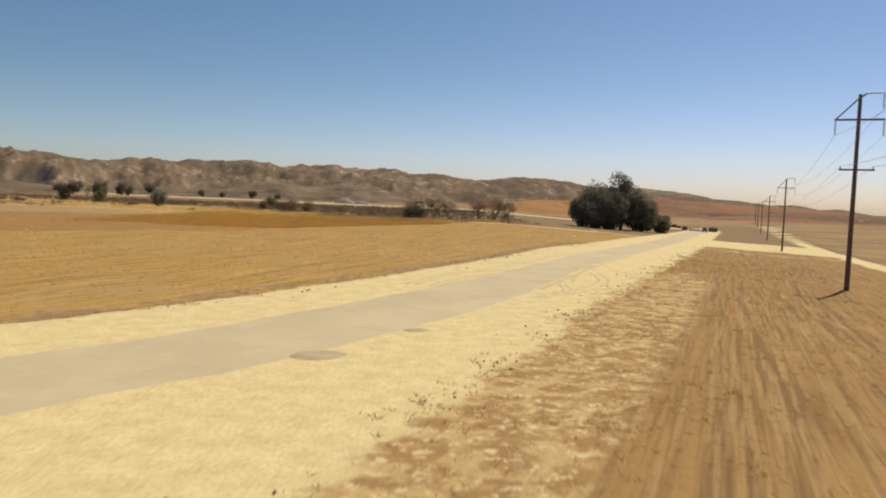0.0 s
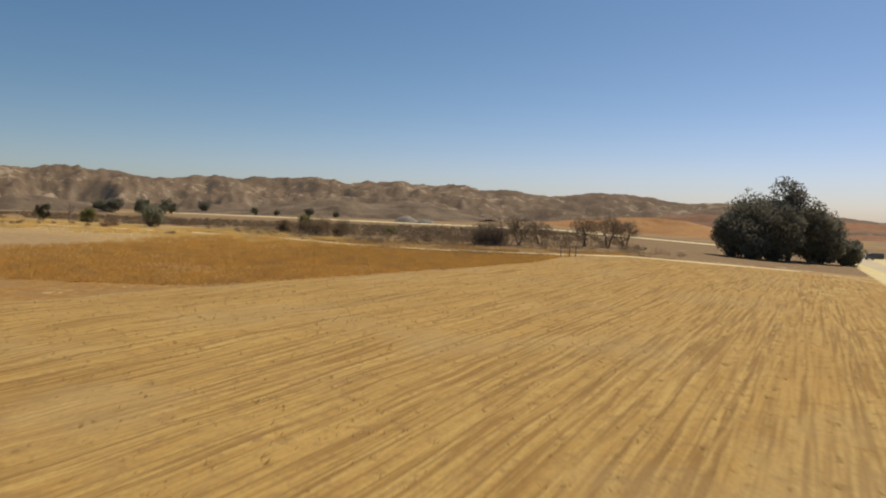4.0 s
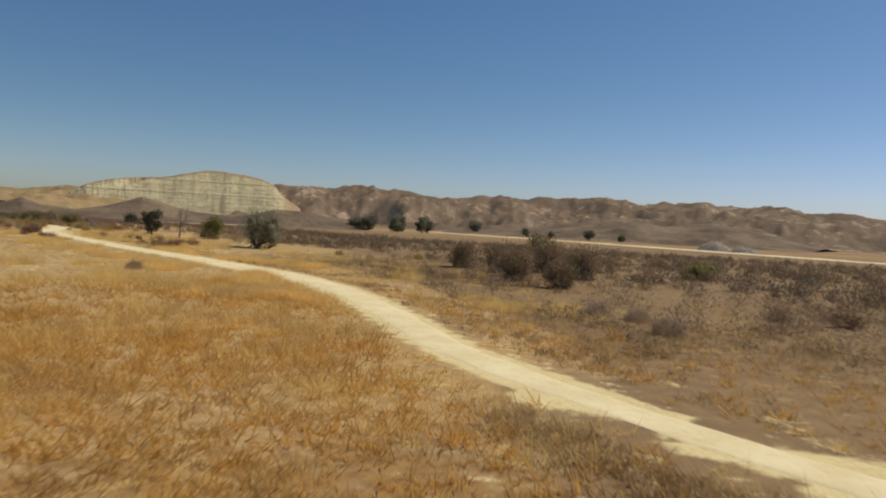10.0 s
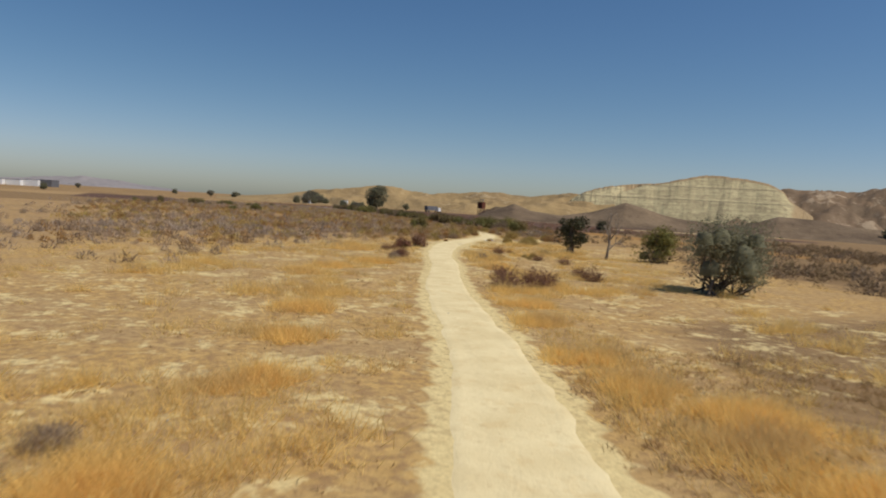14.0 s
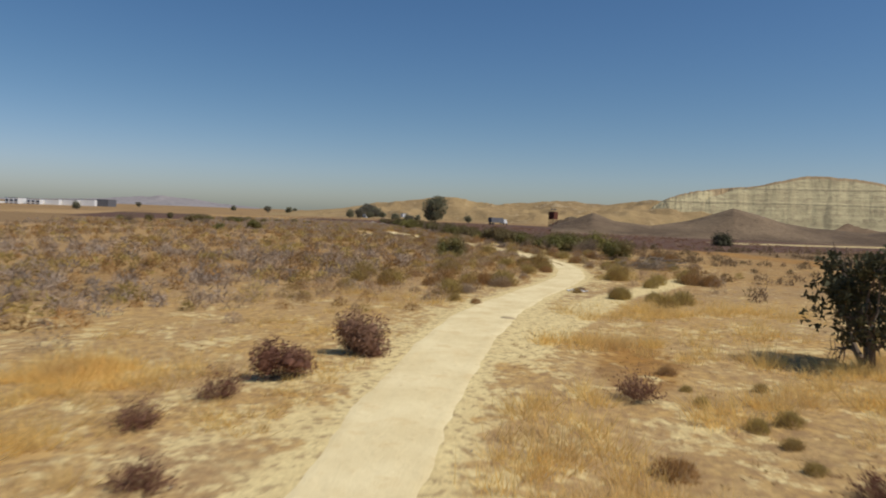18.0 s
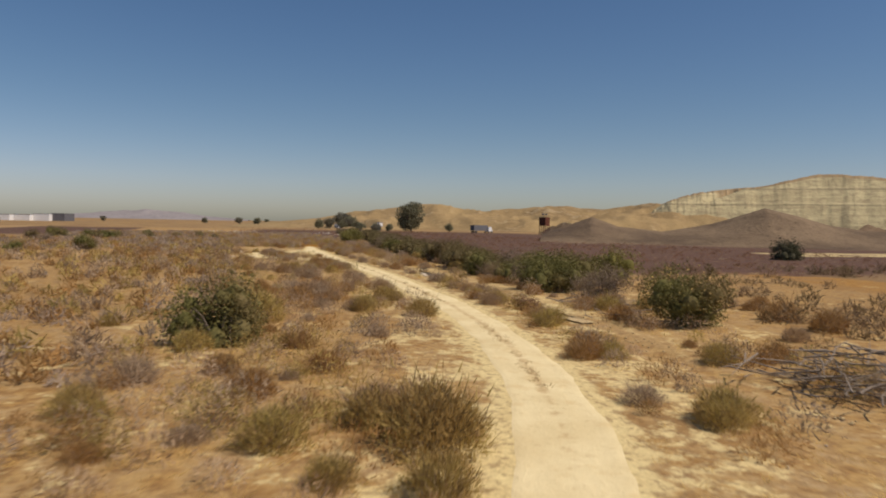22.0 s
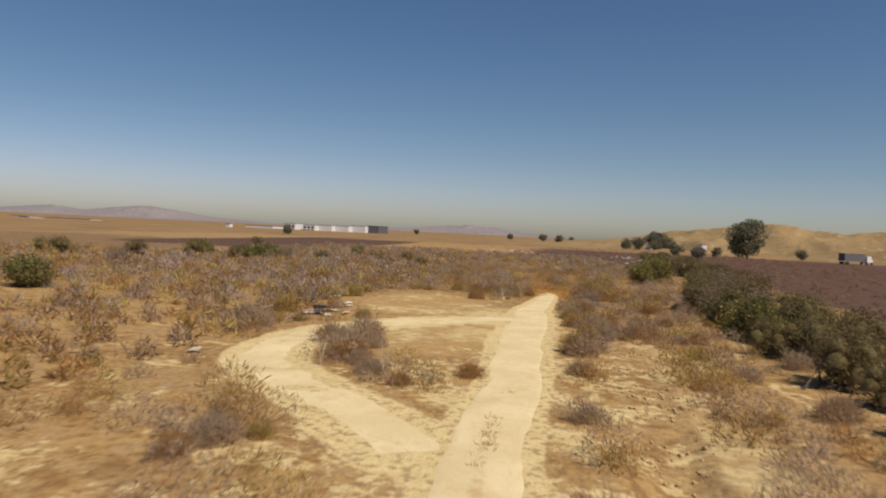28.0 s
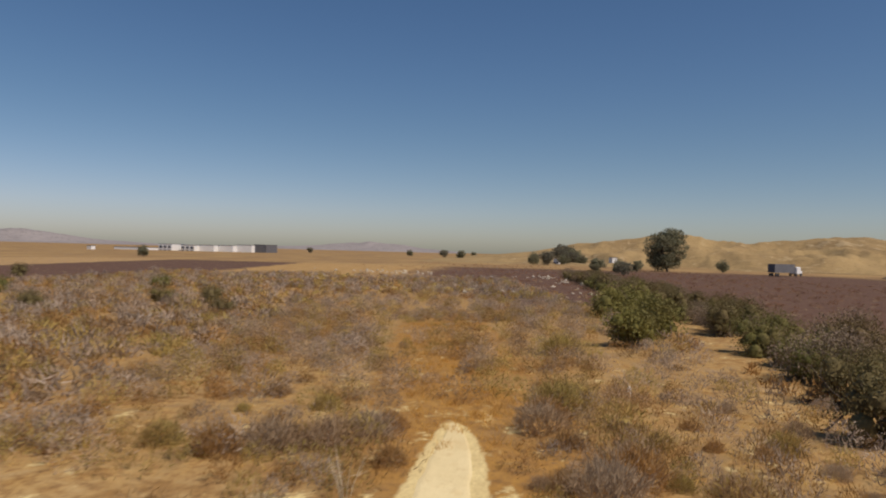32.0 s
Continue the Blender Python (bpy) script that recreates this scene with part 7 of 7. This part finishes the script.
def pickup(x, y, turn, mat, label):
    e = thing("pickup_truck", label, "car", "vehicles on the road", pose(x, y, ground_z(x, y), 0, 0, turn))
    b = bmesh.new()
    box(b, 0, 0, 0.8, 1.9, 5.2, 0.7)
    box(b, 0, 0.3, 1.45, 1.7, 2.0, 0.75)
    bmesh.ops.bevel(b, geom=b.edges[:], offset=0.12, segments=2, affect="EDGES")
    part("body", b, mat, e)
    b = bmesh.new()
    box(b, 0, 0.3, 1.5, 1.74, 1.7, 0.42)
    part("window_band", b, M_DARKGLASS, e)
    for wx in (-0.85, 0.85):
        for wy in (-1.6, 1.6):
            b = bmesh.new()
            beam(b, (wx - 0.12, wy, 0.38), (wx + 0.12, wy, 0.38), 0.38, 14)
            w = part("wheel", b, M_RUBBER, e)
            b = bmesh.new()
            beam(b, (wx - 0.14, wy, 0.38), (wx + 0.14, wy, 0.38), 0.2, 12)
            part("hub", b, M_METAL, w, "dull steel hub")


pickup(104.5, 288, -20, M_GREYBOX, "dark pickup truck standing at the end of the road")
pickup(103.5, 322, 60, M_RUST, "dark red pickup truck standing beside the road")


def road_gate():
    """A low barrier of concrete kerb, rails and end blocks where the road ends."""
    e = thing("road_barrier", "low white barrier with posts across the end of the road", "barrier", "", pose(106, 300, ground_z(106, 300), 0, 0, -22))
    b = bmesh.new()
    box(b, 0, 0, 0.35, 7.0, 0.5, 0.7)
    part("kerb", b, M_WHITE, e)
    for x in (-3.2, 0, 3.2):
        b = bmesh.new()
        beam(b, (x, 0, 0.6), (x, 0, 2.2), 0.1, 8)
        part("post", b, M_METAL, e)
    for x, w in ((-5.2, 2.0), (5.8, 3.6)):
        b = bmesh.new()
        box(b, x, 0, 0.9, w, 1.6, 1.8)
        bmesh.ops.bevel(b, geom=b.edges[:], offset=0.15, segments=2, affect="EDGES")
        part("end_block", b, M_GREYBOX, e)


road_gate()

# fence posts at the field's corner
for i, (x, y, h) in enumerate(((3.0, 150.4, 1.5), (4.9, 151.2, 1.4), (4.1, 151.0, 1.2))):
    e = thing("fence_post", "thin dark weathered fence post standing in dry grass", "fence post", "fence posts at the field's corner", put(x, y, 30 * i, 1.0))
    b = bmesh.new()
    beam(b, (0, 0, -0.3), (0.05 * (i - 1), 0.02, h), 0.06, 7, 0.045)
    part("post", b, M_WOOD, e)
    b = bmesh.new()
    beam(b, (-0.5, 0, h * 0.55), (0.5, 0.1, h * 0.6), 0.015, 5)
    part("wire_strand", b, M_METAL, e)

# dark ring of dirt at the road's edge
k = Mat("dark_loose_dirt", 0.95)
kn = k.noise(4.0, 5, 0.6)
k.bump(kn, 0.6, 0.05)
M_DIRT = k.color(k.mix(k.ramp(kn, 0.3, 0.7), (0.36, 0.27, 0.16), (0.27, 0.20, 0.12)))


def dirt_mound(x, y, rx, ry, h, turn, label, seed, mat):
    r = np.random.default_rng(seed)
    nu, nv = 28, 7
    a = np.linspace(0, 2 * np.pi, nu)
    q = np.linspace(0, 1, nv)
    A, Q = np.meshgrid(a, q, indexing="ij")
    wob = 1 + 0.16 * rough2(np.cos(A) * 2 + seed, np.sin(A) * 2, 1.0, 3)
    X, Y = rx * Q * wob * np.cos(A), ry * Q * wob * np.sin(A)
    Z = h * (1 - Q ** 2) * (1 + 0.5 * rough2(X + seed, Y, 1.2, 3)) - 0.05 * Q ** 6 + 0.03
    me = mesh_from("dirt_mound", np.stack([X, Y, Z], -1), grid_faces(nu, nv)[:, ::-1], mat, True)
    ob = tagged(new("dirt_mound", me), label, "mound of earth")
    ob.matrix_basis = pose(x, y, ground_z(x, y), 0, 0, turn)


M_PATCH = grainy("sand_mixed_dirt", (0.52, 0.415, 0.235), (0.44, 0.34, 0.19), 2.0, 0.95)
dirt_mound(-3.5, 21.0, 0.9, 0.7, 0.03, 20, "low round patch of loose dirt at the road's edge", 1, M_PATCH)
dirt_mound(-0.8, 25.6, 0.5, 0.35, 0.02, 20, "small patch of loose dirt on the road's edge", 2, M_PATCH)
dirt_mound(-129.7, 216.8, 0.5, 0.35, 0.03, 20, "small brown patch of dirt on the path", 3, M_PATCH)
dirt_mound(-59, 436, 7, 5, 3.4, 30, "pale heap of rubble beside the gravel road", 4, M_RUBBLE)
dirt_mound(-48, 428, 5, 4, 2.2, 10, "small pale heap of rubble beside the gravel road", 5, M_RUBBLE)
dirt_mound(-490, 410, 14, 10, 5.5, 40, "grey-brown heap of earth beside the rusty hopper", 6, M_SPOIL)
dirt_mound(-254.3, 232.6, 0.8, 0.5, 0.2, 10, "crumpled brown mat lying on bare ground", 7, M_DIRT)


# ---- rubbish dumped by the track ----
M_SHEET = grainy("dirty_cream_sheeting", (0.80, 0.73, 0.57), (0.70, 0.62, 0.46), 3.0, 0.7, bump=0.1)


def sheet(x, y, sx, sy, turn, seed, mat, label, lift=0.05):
    nu, nv = 12, 9
    u, v = np.linspace(-0.5, 0.5, nu), np.linspace(-0.5, 0.5, nv)
    U, V = np.meshgrid(u, v, indexing="ij")
    X = U * sx * (1 + 0.25 * rough2(V * 3 + seed, U, 1.0, 2)) + 0.12 * sx * rough2(U * 4, V * 4 + seed, 1.0, 2)
    Y = V * sy * (1 + 0.35 * rough2(U * 3, V + seed, 1.0, 2)) + 0.12 * sy * rough2(U * 4 + seed, V * 4, 1.0, 2)
    Z = lift + 0.06 * (1 + rough2(U * 2.6 + seed, V * 2.2, 1.0, 2))
    low = np.stack([X, Y, Z - 0.03], -1).reshape(-1, 3)
    n = nu * nv
    f = grid_faces(nu, nv)
    me = mesh_from("torn_sheet", np.concatenate([np.stack([X, Y, Z], -1).reshape(-1, 3), low]), np.concatenate([f[:, ::-1], f + n]), mat, True)
    ob = tagged(new("torn_sheet", me), label, "rubbish", "rubbish dumped by the track")
    ob.matrix_basis = pose(x, y, ground_z(x, y), 0, 0, turn)


for i, (x, y, sx, sy, a) in enumerate(((-257.8, 232.6, 1.7, 1.0, 20), (-258.8, 233.6, 1.3, 0.7, 80), (-259.9, 232.8, 1.6, 0.8, 10), (-260.7, 233.4, 1.1, 0.5, 150), (-257.0, 233.8, 1.0, 0.6, 40), (-261.6, 233.9, 0.9, 0.3, 165), (-266.3, 231.9, 1.0, 0.35, 20),
                                      (-263.4, 233.4, 0.9, 0.3, 170), (-258.0, 234.6, 1.0, 0.35, 5), (-243.6, 232.3, 0.8, 0.4, 20), (-264.6, 230.6, 0.8, 0.3, 60))):
    sheet(x, y, sx, sy, a, 10 + i, M_SHEET, "torn crumpled cream-white sheet lying on brown ground")


def crate(x, y, turn, label):
    e = thing("broken_crate", label, "crate", "rubbish dumped by the track", put(x, y, turn, 1.0, 0.0))
    for sx, sy, px, py in ((0.9, 0.04, 0, 0.28), (0.9, 0.04, 0, -0.28), (0.04, 0.6, 0.45, 0), (0.04, 0.6, -0.45, 0)):
        b = bmesh.new()
        box(b, px, py, 0.15, sx, sy, 0.22)
        part("side_panel", b, M_RUBBER, e)
    for i in range(4):
        b = bmesh.new()
        box(b, -0.33 + 0.22 * i, 0, 0.25, 0.09, 0.60, 0.03)
        part("slat", b, M_METAL, e)
    b = bmesh.new()
    box(b, 0, 0, 0.06, 0.86, 0.56, 0.04)
    part("base", b, M_RUBBER, e)


for i, (x, y, sx, sy, a) in enumerate(((-141.0, 226.5, 0.55, 0.35, 20), (-141.4, 226.9, 0.4, 0.22, 70), (-140.7, 226.8, 0.35, 0.18, 130), (-141.3, 226.1, 0.3, 0.2, 10), (-140.6, 226.4, 0.3, 0.12, 50), (-141.8, 226.6, 0.28, 0.14, 95), (-140.9, 227.2, 0.4, 0.14, 160))):
    sheet(x, y, sx, sy, a, 40 + i, M_PLASTIC, "scrap of torn white sheet lying beside the path", 0.03)

crate(-257.6, 233.2, 25, "broken black plastic crate on a heap of white sheets")
crate(-259.2, 232.9, 70, "black slatted crate tipped on white sheets")

e = thing("plastic_bottle", "white plastic container lying on dry ground", "container", "", put(-287, 253.9, 40, 0.6, 0.0))
b = bmesh.new()
beam(b, (0, 0, 0.0), (0.05, 0, 0.42), 0.20, 14, 0.17)
part("body", b, M_PLASTIC, e)
b = bmesh.new()
beam(b, (0.05, 0, 0.42), (0.06, 0, 0.56), 0.10, 12, 0.05)
part("neck", b, M_PLASTIC, e)


# ---- dead branches ----
def branch_pile(x, y, w, h, n, seed, label, mat=None):
    r = np.random.default_rng(seed)
    e = thing("branch_pile", label, "branches", "", put(x, y, 0, 1.0, 0.0))
    for i in range(n):
        a = r.uniform(0, 2 * np.pi)
        c = np.array([r.normal() * w * 0.28, r.normal() * w * 0.22, 0.0])
        c[2] = max(0.06, h * (1 - (c[0] / w) ** 2 * 2.5) * r.uniform(0.1, 1.0))
        d = np.array([np.cos(a), np.sin(a), r.normal() * 0.16])
        ln = r.uniform(0.5, 1.3) * w * 0.36
        p = [c - d * ln / 2, c + 0.08 * ln * r.normal(size=3) * np.array([1, 1, 0.3]), c + d * ln / 2]
        p = [np.array([q[0], q[1], max(q[2], 0.02)]) for q in p]
        v, f = tubes([[(*p[0], 0.03), (*p[1], 0.022), (*p[2], 0.008)]], 5)
        part("branch", mesh_from("branch", v, f, mat or M_DEADWOOD), None, e)
    return e


branch_pile(-163.0, 247.4, 5.5, 1.3, 130, 5, "heap of bleached dead branches beside a small gully")
branch_pile(-209.5, 249.3, 4.2, 0.35, 26, 6, "scattered dead branches lying across a small gully")
branch_pile(-214.8, 249.2, 3.0, 0.3, 16, 7, "few bleached dead branches at the edge of a gully")
branch_pile(-178.5, 249.4, 3.6, 0.35, 24, 8, "scattered bleached branches beside a green bush")
branch_pile(-251.8, 247.8, 2.4, 0.5, 22, 9, "small heap of grey dead branches beside the path")
branch_pile(-258.6, 249.8, 2.6, 0.3, 16, 10, "few dead branches lying in grey scrub")
branch_pile(-183.6, 250.9, 4.8, 0.6, 70, 12, "heap of bleached branches fallen below a twiggy bush")
branch_pile(-271.8, 249.6, 3.4, 0.3, 46, 14, "flat heap of grey dead branches beside the track")
branch_pile(-31.0, 179.0, 2.6, 0.3, 16, 11, "few bleached branches lying in brown scrub")


M_STALK = grainy("bleached_straw_stalk", (0.66, 0.56, 0.40), (0.52, 0.42, 0.28), 9.0, 0.9)


def dry_stalk(x, y, h, seed):
    r = np.random.default_rng(seed)
    e = thing("dry_weed", "tall pale leafless dry weed with thin forked stems", "weed", "tall dry weeds", put(x, y, 40 * seed, 1.0))
    for i in range(7):
        a = r.uniform(0, 2 * np.pi)
        t = np.array([np.cos(a) * h * 0.22, np.sin(a) * h * 0.22, h * r.uniform(0.75, 1.0)])
        runs = [[(0, 0, 0, 0.012), (t[0] * 0.4, t[1] * 0.4, t[2] * 0.55, 0.009), (*t, 0.003)]]
        for q in (0.5, 0.7):
            d = r.normal(size=3) * 0.12 * h
            runs.append([(*(t * q), 0.006), (*(t * q + d * 0.5 + np.array([0, 0, 0.06 * h])), 0.004), (*(t * q + d + np.array([0, 0, 0.16 * h])), 0.002)])
        v, f = tubes(runs, 4)
        part("stem", mesh_from("stem", v, f, M_STALK), None, e)


for i, (x, y, h) in enumerate(((-273.2, 244.6, 1.6), (-271.8, 243.2, 1.3), (-240.9, 240.2, 1.4), (-242.4, 237.6, 1.2), (-66.5, 217, 1.2))):
    dry_stalk(x, y, h, i + 1)

# stones heaped in the gully
for i, (x, y, s) in enumerate(((-212.8, 248.5, 0.5), (-207.4, 248.9, 0.35))):
    me = bpy.data.meshes.new("boulder")
    b = bmesh.new()
    bmesh.ops.create_icosphere(b, subdivisions=2, radius=s)
    for v in b.verts:
        v.co *= 1 + 0.25 * noise.noise(v.co * 3 + Vector((i * 7.0, 0, 0)))
        v.co.z *= 0.6
    b.to_mesh(me)
    b.free()
    me.materials.append(M_ROCK)
    ob = tagged(new("boulder", me), "pale rounded stone lying on dry ground", "stone")
    ob.matrix_basis = pose(x, y, ground_z(x, y) + s * 0.3, 0, 0, 50 * i)
